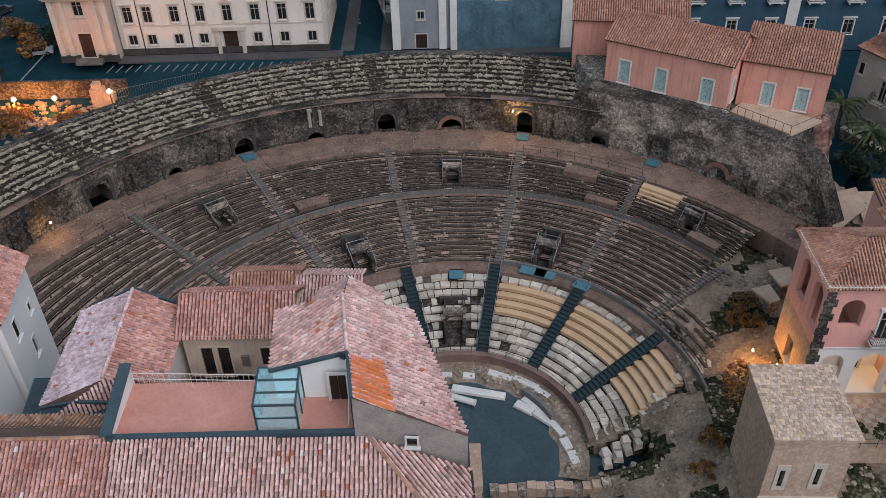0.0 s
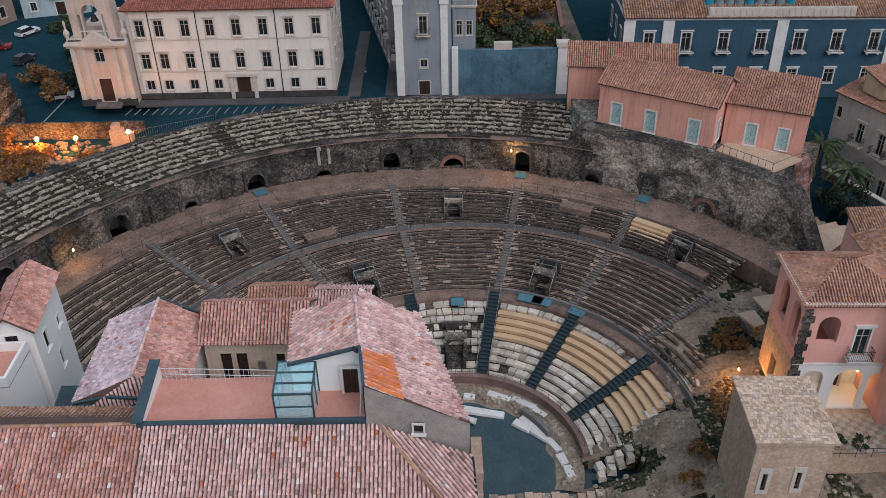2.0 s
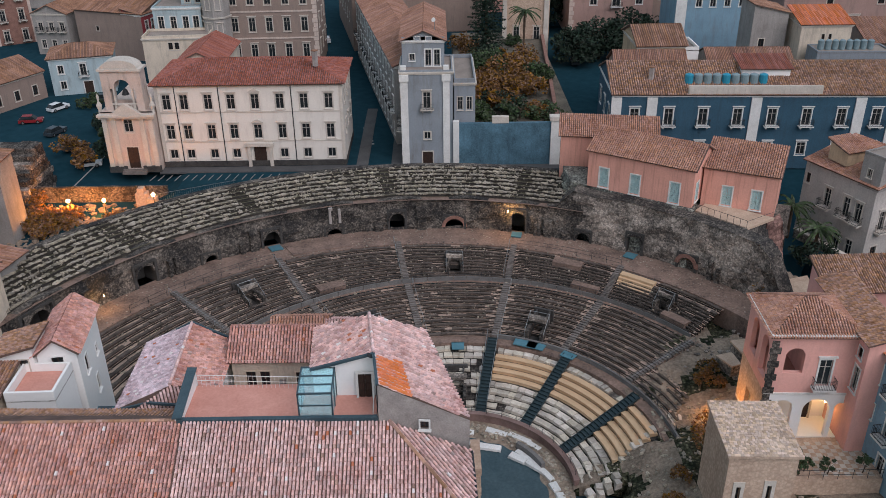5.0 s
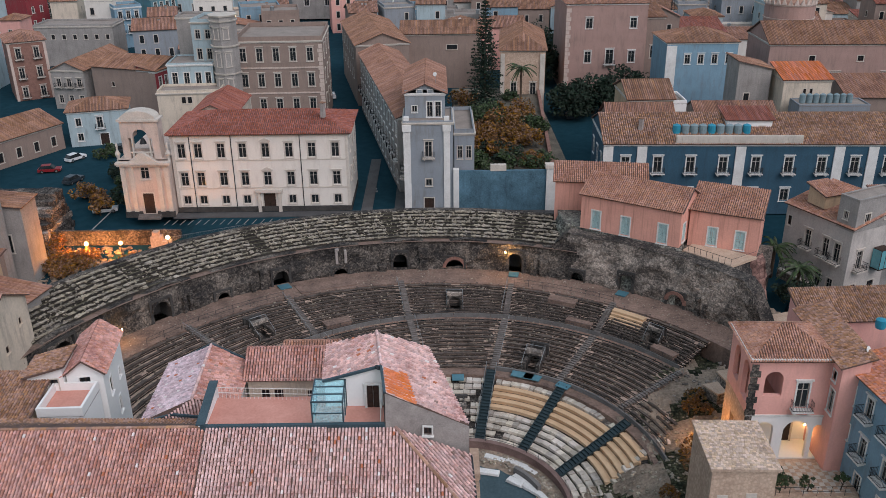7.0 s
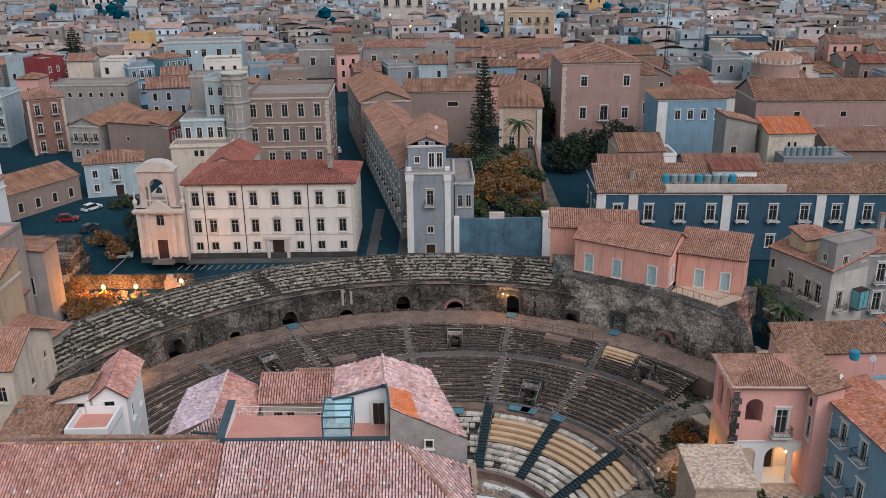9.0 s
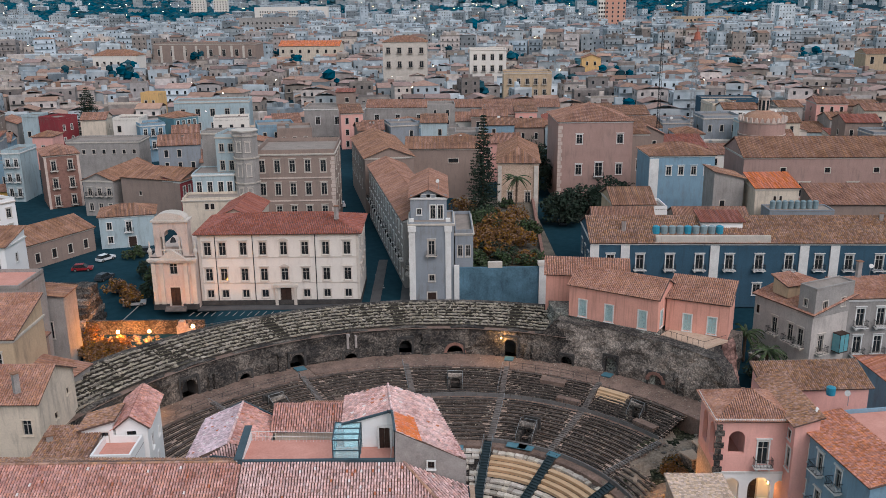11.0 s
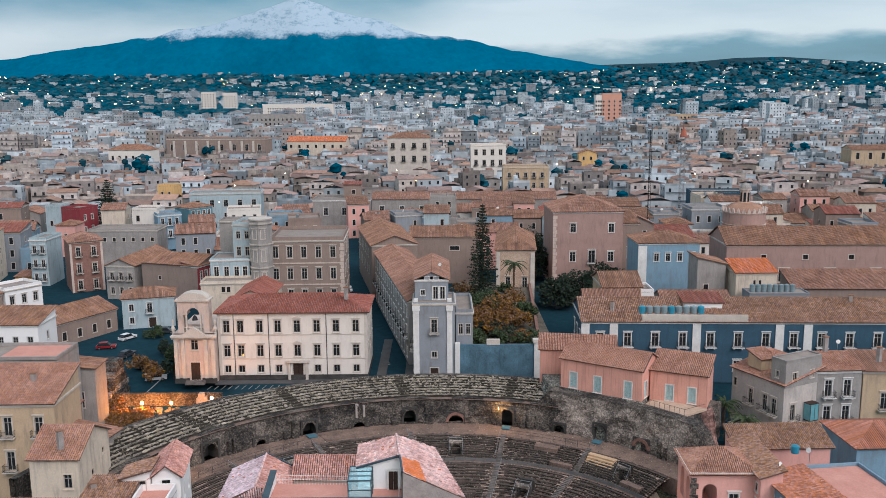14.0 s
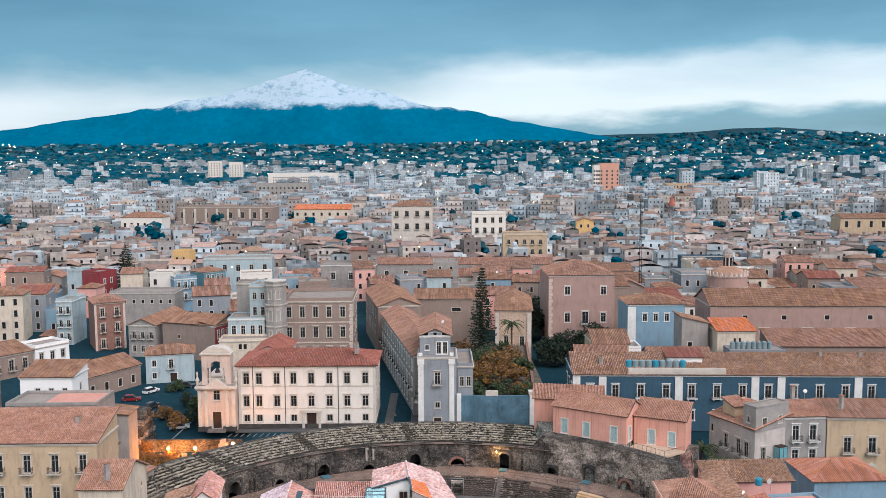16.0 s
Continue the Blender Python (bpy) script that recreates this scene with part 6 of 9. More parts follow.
# solid block in place of a hollow, the hollow's shade put into its colour
s = Soup()
s.hexa([(35.8, 25.0, 6), (37.6, 24.2, 6), (38.0, 27.0, 6), (36.2, 27.8, 6), (36.1, 26.4, 12.0), (37.5, 25.8, 12.0), (37.9, 27.4, 12.0), (36.3, 28.0, 12.0)])
part("recess", s, M["lava"], ruin)

# grey house and its sand-coloured neighbour
gh = house("grey_house", "grey peeling house with tiled roof and tall windows", (44.9, 39.5), (49.5, 30.0), 8, 5.5, 12.4, M["greylight"], "shed_f", 1.9, M["tile"], single=True, windows=[("f", 4.0, 7.6, 0.9, 2.4, "balc"), ("f", 6.9, 7.4, 0.9, 2.5, "balc"), ("f", 8.7, 7.3, 0.9, 2.5, "balc"), ("f", 0.7, 9.6, 0.6, 1.3, "dark"), ("f", 3.6, 3.6, 0.9, 1.5, "win"), ("f", 6.5, 3.0, 0.9, 2.0, "win"), ("f", 8.4, 2.4, 0.9, 2.4, "win"), ("r", 2.0, 6.6, 1.0, 2.5, "balc"), ("r", 1.7, 2.2, 1.0, 2.3, "dark"), ("r", 5.0, 2.2, 1.2, 2.2, "dark")], cornice=False, trim=M["trim"])
house("roof_block", "dark grey attic block with peeling plaster", (48.3, 32.4), (49.54, 29.9), 7.6, 17.5, 4.2, M["grey"], "flat", 0, None, [("f", 1.2, 1.4, 0.6, 1.0, "win"), ("r", 2.0, 1.0, 0.9, 1.2, "win"), ("r", 5.6, 1.0, 0.8, 1.2, "win")], trim=M["trim"], parapet=0.15, cornice=False)
house("roof_hut", "small yellow roof hut with tiled cap", (47.9, 35.4), (50.6, 36.4), 3, 18.6, 1.7, M["sand"], "shed_f", 0.9, M["tile"], cornice=False, single=True)
house("grey_block", "dark grey rendered block under tiled roof", (55.2, 33.0), (62.8, 33.4), 5.5, 5.5, 13.7, M["grey"], "shed_f", 1.3, M["tile"], single=True, windows=[("f", 2.4, 9.6, 1.1, 2.6, "balc"), ("f", 5.4, 9.6, 1.1, 2.6, "balc"), ("f", 2.4, 5.4, 1.1, 2.6, "balc"), ("f", 5.4, 5.4, 1.1, 2.6, "balc")], trim=M["trim_white"])
house("sand_house", "ornate sand-coloured house with balustraded balcony", (63.0, 33.4), (88, 32), 6, 5.5, 13.5, M["sand"], "shed_f", 1.5, M["tile"], row("f", 5, 3.5, 20, 7.4, 1.2, 2.6, "balc") + row("f", 5, 3.5, 20, 2.4, 1.2, 2.4, "ped"))
yard = thing("yard_wall", "broken pale rubble yard wall with stone coping", "wall")
s = Soup()
s.hexa([(43.6, 36.6, 5), (48.4, 28.0, 5), (48.8, 28.2, 5), (44.0, 36.8, 5), (43.6, 36.6, 9.6), (48.4, 28.0, 9.0), (48.8, 28.2, 9.0), (44.0, 36.8, 9.6)])
part("wall", s, M["rubble_pale"], yard)
s = Soup()
s.hexa([(43.5, 36.6, 9.604), (48.3, 28.0, 9.004), (48.9, 28.2, 9.004), (44.1, 36.9, 9.604), (43.5, 36.6, 9.76), (48.3, 28.0, 9.16), (48.9, 28.2, 9.16), (44.1, 36.9, 9.76)])
part("coping", s, M["trim"], yard)
gb = thing("glazed_balcony", "green-blue glass balcony box on brackets", "balcony", pose(54.2, 32.2, 11.9, 0, 0, 25.8))
s = Soup()
s.box(-0.9, 0.9, -1.3, 0, 0, 0.15)
s.box(-0.9, 0.9, -1.3, 0, 2.7, 2.8)
for x in (-0.88, 0.0, 0.84):
    s.box(x, x + 0.06, -1.3, -1.24, 0.15, 2.7)
part("frame", s, M["dark_wood"], gb)
s = Soup()
s.box(-0.85, 0.85, -1.27, -1.24, 0.15, 2.7)
s.box(-0.88, -0.85, -1.24, 0, 0.15, 2.7)
s.box(0.85, 0.88, -1.24, 0, 0.15, 2.7)
part("pane", s, M["blue_tint"], gb)

# ---- near houses ----
def on_plane(a, b, c, p):
    """p lifted onto the plane of a, b and c."""
    n = (b - a).cross(c - a)
    return Vector((p.x, p.y, a.z - (n.x * (p.x - a.x) + n.y * (p.y - a.y)) / n.z))


def arch_fill(root, W, D, side, s_at, z, w, h, material, deep=0.3, name="arch_head"):
    """Closes the upper corners of a rectangular opening to a round arch."""
    m, r, s = side_pose(side, W, D, s_at, z), w / 2, Soup()
    zc = h - r
    arch_strip(s, [(r * math.cos(math.pi * k / 12), zc + r * math.sin(math.pi * k / 12)) for k in range(13)], h, 0, deep, m)
    return part(name, s, material, root)


# villa: white arcaded ground floor, rose upper floor with loggia arches
villa = thing("villa", "rose villa with arched loggia over a white arcaded floor", "house", pose(26.9, -0.3, 6.6, 0, 0, -2))
VW, VD, VS, VH = 7.6, 6.6, 5.25, 11.6
lowf = [(1.9, 0.4, 1.7, 4.1), (4.9, 0.4, 2.4, 4.2), (7.0, 0.4, 1.0, 3.8)]
s = Soup()
facade(s, "f", VW, VD, VS, lowf, 0.45)
facade(s, "r", VW, VD, VS, [], 0.4)
s.box(0.45, VW - 0.3, 3.0, 3.2, 0, VS)
s.box(0, VW, 0.45, VD, 0.1, 0.38)
s.box(0.3, VW, 0.45, 3.0, VS - 0.25, VS - 0.05)
part("lower_wall", s, M["white"], villa)
s = Soup()
facade(s, "l", VW, VD, VS, [(3.0, 0.3, 1.3, 2.6)], 0.4)
part("flank_wall", s, M["tufa"], villa, "bare tan stone flank wall")
for a, z, w, h in lowf:
    arch_fill(villa, VW, VD, "f", a, z, w, h, M["white"], 0.45)
upf = [(2.1, VS + 2.2, 1.7, 2.6), (4.9, VS + 0.9, 1.1, 2.7)]
upl = [(2.2, VS + 1.4, 1.7, 3.6), (5.0, VS + 1.0, 1.7, 4.0)]
s = Soup()
facade(s, "f", VW, VD, VH, upf, 0.45, z0=VS)
facade(s, "l", VW, VD, VH, upl, 0.45, z0=VS)
facade(s, "r", VW, VD, VH, [], 0.45, z0=VS)
facade(s, "b", VW, VD, VH, [], 0.45, z0=0)
s.box(3.4, 3.6, 0.45, VD - 0.3, VS, VH - 0.1)
part("upper_wall", s, M["rose"], villa)
s = Soup()
s.box(0.45, VW, 0.45, VD - 0.4, VS + 0.75, VS + 0.88)
part("loggia_floor", s, M["terracotta"], villa)
arch_fill(villa, VW, VD, "f", 2.1, VS + 2.2, 1.7, 2.6, M["rose"], 0.45)
for a, z, w, h in upl:
    arch_fill(villa, VW, VD, "l", a, z, w, h, M["rose"], 0.45)
add_window(villa, "f", VW, VD, 4.9, VS + 0.9, 1.1, 2.7, "balc", M["trim_white"])
strip(villa, "string_course", [(-0.08, VW + 0.08, -0.1, 0, VS - 0.12, VS + 0.1)], M["trim_white"])
strip(villa, "eave_band", [(-0.35, VW + 0.35, -0.35, 0, VH - 0.35, VH - 0.05), (-0.35, 0, 0, VD, VH - 0.35, VH - 0.05)], M["trim_white"])
strip(villa, "quoin", [(-0.12 - 0.1 * (k % 2), 0.5 + 0.25 * (k % 2), -0.12, 0, 0.4 + 0.7 * k, 1.02 + 0.7 * k) for k in range(15)], M["rubble"])
add_window(villa, "f", VW, VD, 4.9, 0.4, 1.3, 2.7, "door", M["trim"]).matrix_basis = pose(4.9, 2.7, 0.4)
tiled(villa, roof_planes("hip", VW, VD, VH, 1.7, 0.45), M["tile"], True, 0.24)
# the wing beside it
wing = house("villa_wing", "rose side wing with pale tiled roof", (34.1, -2.4), (36.6, -2.4), 10.8, 6.6, 11.6, M["rose"], "shed_l", 1.0, M["tile_brown"], [("l", 9.8, 6.3, 0.9, 2.4, "win"), ("l", 9.6, 9.6, 0.7, 1.0, "dark")], cornice=False, trim=M["trim_white"], single=True, spacing=0.24)
house("rear_wing", "rose rear wing with brown tiled roof", (34.6, 7.2), (46.5, 7.6), 4, 6.6, 11.0, M["rose"], "shed_f", 1.6, M["tile_brown"], cornice=False, single=True, spacing=0.24)
terr = thing("villa_terrace", "paved terrace with potted plants and chequered floor", "terrace")
s = Soup()
s.box(28.2, 36, -6.0, -0.5, 2.0, 6.9)
part("retaining_wall", s, M["tufa"], terr)
s = Soup()
for i in range(14):
    for j in range(9):
        x, y = 28.5 + 0.5 * i, -5.6 + 0.5 * j
        if (i + j) % 2 and i > 3:
            s.box(x, x + 0.48, y, y + 0.48, 6.9, 6.93)
part("floor_tile", s, M["trim"], terr, kind="stuff")
bars(terr, "rail", [((28.3, -5.95, 7.9), (35.9, -5.95, 7.9)), ((28.3, -5.95, 7.4), (35.9, -5.95, 7.4))] + [((28.3 + 1.27 * k, -5.95, 6.9), (28.3 + 1.27 * k, -5.95, 7.9)) for k in range(7)], 0.025, M["iron"])

# stone tower
tower = thing("stone_tower", "squat tufa tower with slit windows and shingle roof", "tower", pose(20.5, -10.6, 1.5, 0, 0, -2.5))
TW, TD, TH = 5.35, 6.5, 12.2
s = Soup()
slits = [(1.1, 7.4, 0.35, 1.7), (3.5, 7.6, 0.35, 1.7)]
facade(s, "f", TW, TD, TH, slits, 0.5)
for side in "lrb":
    facade(s, side, TW, TD, TH, [])
part("wall", s, M["tufa"], tower)
for a, z, w, h in slits:
    q = Soup()
    q.box(a - 0.45, a - w / 2, -0.06, 0.2, z - 0.4, z + h + 0.5)
    q.box(a + w / 2, a + 0.45, -0.06, 0.2, z - 0.4, z + h + 0.5)
    q.box(a - w / 2, a + w / 2, -0.06, 0.2, z + h, z + h + 0.5)
    q.box(a - w / 2, a + w / 2, -0.06, 0.2, z - 0.4, z)
    part("slit_surround", q, M["trim"], tower)
    q = Soup()
    q.box(a - w / 2, a + w / 2, 0.35, 0.4, z, z + h)
    part("pane", q, M["glass"], tower)
s = Soup()
s.box(-0.25, TW + 0.25, -0.25, TD + 0.25, TH, TH + 0.2)
part("roof_slab", s, M["tufa"], tower)
rnd = random.Random(11)
s = Soup()
for j in range(27):
    x = -0.25
    while x < TW + 0.2:
        w = rnd.uniform(0.18, 0.32)
        s.box(x + 0.01, min(TW + 0.25, x + w) - 0.01, -0.25 + 0.258 * j, -0.25 + 0.258 * j + 0.25, TH + 0.2, TH + 0.22 + rnd.uniform(0.02, 0.06))
        x += w
part("shingles", s, M["flat_roof_tile"], tower, kind="stuff")
strip(tower, "string_course", [(-0.1, TW + 0.1, -0.12, 0, 6.0, 6.25)], M["trim"])

# slate-blue house with red roof
bw = [("f", 2.2, 10.3, 0.8, 1.9, "win"), ("f", 4.8, 10.3, 0.9, 2.0, "balc"), ("f", 8.0, 10.3, 0.9, 2.0, "balc"), ("f", 2.4, 6.6, 0.8, 1.6, "win"), ("f", 5.0, 6.2, 0.9, 2.0, "balc"), ("f", 8.4, 6.2, 0.9, 2.0, "balc"), ("f", 5.2, 2.4, 0.9, 2.0, "win"), ("f", 8.6, 2.4, 0.9, 2.0, "win")]
bh = house("blue_house", "slate-blue house with white window frames and new red tiles", (35.4, 0.2), (37.0, -12.5), 4.6, 4.0, 13.3, M["skyblue"], "shed_f", 1.0, M["tile_fresh"], bw, cornice=False, trim=M["trim_white"], single=True, spacing=0.24)
house("terrace_house", "grey-blue house with salmon flat roof terrace", (40.2, 0.9), (41.8, -12.0), 7, 4.0, 13.9, M["skyblue"], "flat", 0, None, cornice=False, parapet=0.4)
s = Soup()
s.box(0.25, 12.7, 0.25, 6.7, 13.86, 13.92)
part("terrace_floor", s, M["terracotta"], bpy.data.objects["terrace_house"], "salmon painted terrace floor")
house("red_roof_house", "house with bright orange-red hipped tile roof", (49.5, 7.0), (60.0, 7.5), 9, 4.0, 13.8, M["skyblue"], "hip", 1.6, M["tile_fresh"], cornice=False)
tank = thing("water_tank", "bright blue plastic water tank on flat roof", "tank", pose(41.0, 5.2, 18.0))
s = Soup()
for z0a, z1a, r0, r1 in ((0, 0.2, 0.45, 0.5), (0.2, 0.9, 0.5, 0.5), (0.9, 1.05, 0.5, 0.2)):
    s.tube((0, 0, z0a), (0, 0, z1a), r0, r1, 14)
part("drum", s, M["blue_plastic"], tank)

# ---- foreground block of roofs ----
front = thing("front_house", "long house under weathered pink barrel tiles", "house")
s = Soup()
s.box(-47, -0.2, -22.0, -14.4, 5.0, 20.9)
part("wall", s, M["wall_grey"], front)
E1, E2 = 20.95, 23.45
planes = [
    [(-18.6, -22.5, E1), (-0.97, -22.5, E1), (-5.2, -17.85, E2), (-18.6, -17.55, E2)],
]
tiled(front, [[(-47, -22.5, E1), (-18.6, -22.5, E1), (-18.6, -17.55, E2), (-47, -17.5, E2)]], M["tile_mid"], True, 0.24)
hT, hB, hW = Vector((-5.2, -17.85, E2)), Vector((-0.97, -22.5, E1)), Vector((0.15, -18.75, 21.75))
hC = on_plane(hT, hB, hW, Vector((0.3, -22.5, 0)))
planes.append([hB, hC, hW, hT])
tiled(front, planes, M["tile_pale"], True, 0.24, 240, M["tile_piece"], 0.05)
tiled(front, [[(-47, -17.45, E2), (-47, -14.2, 22.3), (-19.6, -14.9, 22.3), (-18.9, -17.45, E2)]], M["tile_brown"], True, 0.24)
s = Soup()
k = -47.0
while k < -18.8:
    s.tube((k, -17.5, E2 + 0.08), (k + 0.46, -17.5, E2 + 0.1), 0.13, 0.11, 6)
    k += 0.4
for k in range(13):
    p = Vector((-5.2, -17.85, E2 + 0.1)).lerp(Vector((-0.97, -22.5, E1 + 0.1)), k / 13)
    q = Vector((-5.2, -17.85, E2 + 0.1)).lerp(Vector((-0.97, -22.5, E1 + 0.1)), (k + 1.15) / 13)
    s.tube(p, q, 0.12, 0.13, 6)
part("ridge_tiles", s, M["tile_brown"], front, kind="stuff")
bars(front, "gutter", [((0.35, -22.5, hC.z), (0.15, -18.9, 21.8))], 0.08, M["iron"])

deck = thing("deck_terrace", "roof terrace of terracotta paint edged in dark blue metal", "terrace")
s = Soup()
s.box(-18.75, -6.0, -17.5, -13.4, 20.5, 23.25)
part("slab", s, M["terracotta"], deck)
strip(deck, "kerb", [(-18.95, -5.9, -17.75, -17.45, 23.2, 23.72)], M["flashing"], "dark blue metal edging")
s = Soup()
s.hexa([(-19.1, -17.6, 22.8), (-18.7, -17.6, 22.8), (-18.7, -13.2, 22.8), (-19.1, -13.2, 22.8), (-19.1, -17.6, 23.75), (-18.7, -17.6, 23.75), (-18.7, -13.2, 24.5), (-19.1, -13.2, 24.5)])
part("side_wall", s, M["white"], deck)
s = Soup()
s.hexa([(-19.25, -17.7, 23.75), (-18.6, -17.7, 23.75), (-18.6, -13.1, 24.5), (-19.25, -13.1, 24.5), (-19.25, -17.7, 23.83), (-18.6, -17.7, 23.83), (-18.6, -13.1, 24.58), (-19.25, -13.1, 24.58)])
part("coping", s, M["flashing"], deck)
bars(deck, "rail", [((-18.6, -13.5, 24.2), (-11.4, -13.9, 24.2)), ((-18.6, -13.5, 23.75), (-11.4, -13.9, 23.75))], 0.025, M["trim_white"])
bars(deck, "baluster", [((-18.6 + 0.3 * k, -13.5 - 0.0167 * k, 23.25), (-18.6 + 0.3 * k, -13.5 - 0.0167 * k, 24.2)) for k in range(25)], 0.012, M["trim_white"])
# glass stair box
gbx = thing("glass_stair_box", "blue-framed glazed stair enclosure on the terrace", "skylight")
x0, x1, y0, y1, zf = -11.1, -8.9, -17.1, -14.7, 23.25
s = Soup()
for x in (x0, x1):
    for y in (y0, (y0 + y1) / 2, y1):
        zt = 25.2 + 0.35 * (y - y0) / (y1 - y0)
        s.box(x - 0.05, x + 0.05, y - 0.05, y + 0.05, zf, zt)
for t in (0.0, 0.33, 0.66, 1.0):
    y, z = y0 + (y1 - y0) * t, 25.2 + 0.35 * t
    s.box(x0 - 0.05, x1 + 0.05, y - 0.05, y + 0.05, z - 0.05, z + 0.05)
s.box(x0 - 0.05, x1 + 0.05, y0 - 0.04, y0 + 0.04, 24.2, 24.28)
for x in (x0, x1):
    s.hexa([(x - 0.05, y0, 25.15), (x + 0.05, y0, 25.15), (x + 0.05, y1, 25.5), (x - 0.05, y1, 25.5), (x - 0.05, y0, 25.25), (x + 0.05, y0, 25.25), (x + 0.05, y1, 25.6), (x - 0.05, y1, 25.6)])
part("frame", s, M["flashing"], gbx)
for nm, q in (("pane", [(x0, y0, zf), (x1, y0, zf), (x1, y0, 25.2), (x0, y0, 25.2)]), ("pane", [(x0, y0, zf), (x0, y1, zf), (x0, y1, 25.5), (x0, y0, 25.2)]), ("pane", [(x1, y0, zf), (x1, y1, zf), (x1, y1, 25.5), (x1, y0, 25.2)]), ("roof_pane", [(x0, y0, 25.2), (x1, y0, 25.2), (x1, y1, 25.55), (x0, y1, 25.55)])):
    s = Soup()
    slab(s, q, 0.02)
    ob = part(nm, s, M["clear_glass"], gbx)
    ob.visible_shadow = False

# big gable roof to the right of the terrace
big = thing("gable_house", "white house under a broad weathered pink gable roof", "house")
RA, RB = Vector((-5.85, -17.75, 26.35)), Vector((-6.75, -10.8, 27.2))
LF, LB = Vector((-10.5, -14.85, 25.5)), Vector((-10.6, -10.7, 25.5))
EF, EB = Vector((0.0, -18.35, 23.95)), Vector((-2.9, -10.5, 24.3))
RM = RA.lerp(RB, 0.42)


EB, LB = on_plane(RA, EF, RB, EB), on_plane(LF, RM, RB, LB)
s = Soup()
s.quad((-10.4, -14.75, 20), (-5.9, -14.75, 20), (RM.x, -14.75, RM.z - 0.1), (-10.4, -14.75, 25.42))
s.quad((-5.95, -14.8, 20), (-5.95, -17.7, 20), (-5.95, -17.7, 26.2), (-5.95, -14.8, 26.7))
s.quad((-10.4, -10.8, 20), (-10.4, -14.75, 20), (-10.4, -14.75, 25.42), (-10.4, -10.8, 25.42))
s.quad((-2.9, -10.6, 18), (-10.4, -10.8, 18), (-10.4, -10.8, 25.4), (RB.x, RB.y, RB.z - 0.1), (-2.9, -10.6, 24.2))
part("wall", s, M["white"], big)
s = Soup()
s.quad((-5.9, -17.75, 21.5), (0.0, -18.3, 21.0), (EF.x, EF.y, EF.z - 0.1), (RA.x, RA.y, RA.z - 0.1))
s.quad((0.0, -18.3, 5), (-2.9, -10.5, 5), (EB.x, EB.y, EB.z - 0.1), (EF.x, EF.y, EF.z - 0.1))
part("gable_wall", s, M["wall_grey"], big, "bare grey-brown rendered gable wall")
tiled(big, [[RA, EF, EB, RB], [LF, RM, RB, LB]], M["tile_pale"], True, 0.24, 80, M["tile_piece"], 0.03)
dd = (EF - RA).normalized()
nn = dd.cross(RB - RA).normalized()
nn = nn if nn.z > 0 else -nn
s = Soup()
roof_plane(s, [RA.lerp(EF, 0.02) + nn * 0.05, RA.lerp(EF, 0.36) + nn * 0.05, (RA.lerp(EF, 0.30) + (RB - RA) * 0.42) + nn * 0.05, (RA.lerp(EF, 0.02) + (RB - RA) * 0.40) + nn * 0.05], 0.3, True)
part("tile_patch", s, M["tile_new"], big, "patch of new orange tiles", kind="stuff")
for nm, a, b in (("rake_flashing", LF, RM), ("ridge_flashing", RM, RA)):
    s = Soup()
    s.tube(a + Vector((0, -0.12, 0.05)), b + Vector((0, -0.12, 0.05)), 0.13, n=4)
    part(nm, s, M["flashing"], big)
s = Soup()
for k in range(20):
    s.tube(RM.lerp(RB, k / 20) + Vector((0, 0, 0.12)), RM.lerp(RB, (k + 1.2) / 20) + Vector((0, 0, 0.14)), 0.13, 0.11, 6)
part("ridge_tiles", s, M["tile_pale"], big, kind="stuff")
add_window(big, "f", 1, 1, 1, 0, 0.9, 2.1, "door", M["trim_white"]).matrix_basis = pose(-6.9, -15.02, 23.1)
add_window(big, "f", 1, 1, 1, 0, 0.55, 0.6, "dark", M["trim_white"]).matrix_basis = pose(-2.9, -18.3, 23.2, 0, 0, -5)
ant = thing("antenna", "thin white mast with small round dish on wall", "antenna")
bars(ant, "mast", [((-6.3, -16.9, 23.3), (-6.1, -15.2, 26.9))], 0.03, M["trim_white"])
s = Soup()
s.tube((-6.5, -15.3, 26.8), (-6.44, -15.3, 26.86), 0.15, 0.24, 12)
part("dish", s, M["iron"], ant)

# hip house left of the terrace, rear house and small rear roofs
lhip = thing("hip_house", "white house under a mottled pink and grey gable roof", "house")
s = Soup()
s.box(-24.6, -18.5, -11.9, -4.1, 5, 20.4)
s.quad((-24.6, -4.1, 20.4), (-18.5, -4.1, 20.4), (-21.5, -4.1, 22.2))
part("wall", s, M["white"], lhip)
tiled(lhip, [[(-21.5, -3.9, 22.3), (-21.1, -12.0, 22.3), (-25.2, -12.3, 20.4), (-25.2, -3.9, 20.4)]], M["tile_lilac"], True, 0.24)
tiled(lhip, [[(-21.1, -12.0, 22.3), (-21.5, -3.9, 22.3), (-18.2, -3.9, 20.5), (-18.2, -11.0, 20.5)], ], M["tile_mid"], True, 0.24, 80, M["tile_piece"], 0.03)
tiled(lhip, [[(-21.1, -12.0, 22.3), (-18.2, -11.0, 20.5), (-21.6, -12.9, 20.5), (-25.2, -12.3, 20.4)]], M["tile_pale"], True, 0.24)
s = Soup()
for a, b in (((-25.2, -3.85, 20.5), (-21.5, -3.85, 22.4)), ((-21.5, -3.85, 22.4), (-18.2, -3.85, 20.6)), ((-25.0, -12.6, 20.6), (-22.4, -13.1, 21.6)), ((-22.4, -13.1, 21.6), (-20.4, -12.9, 21.2))):
    s.tube(a, b, 0.12, n=4)
part("flashing", s, M["flashing"], lhip)
s = Soup()
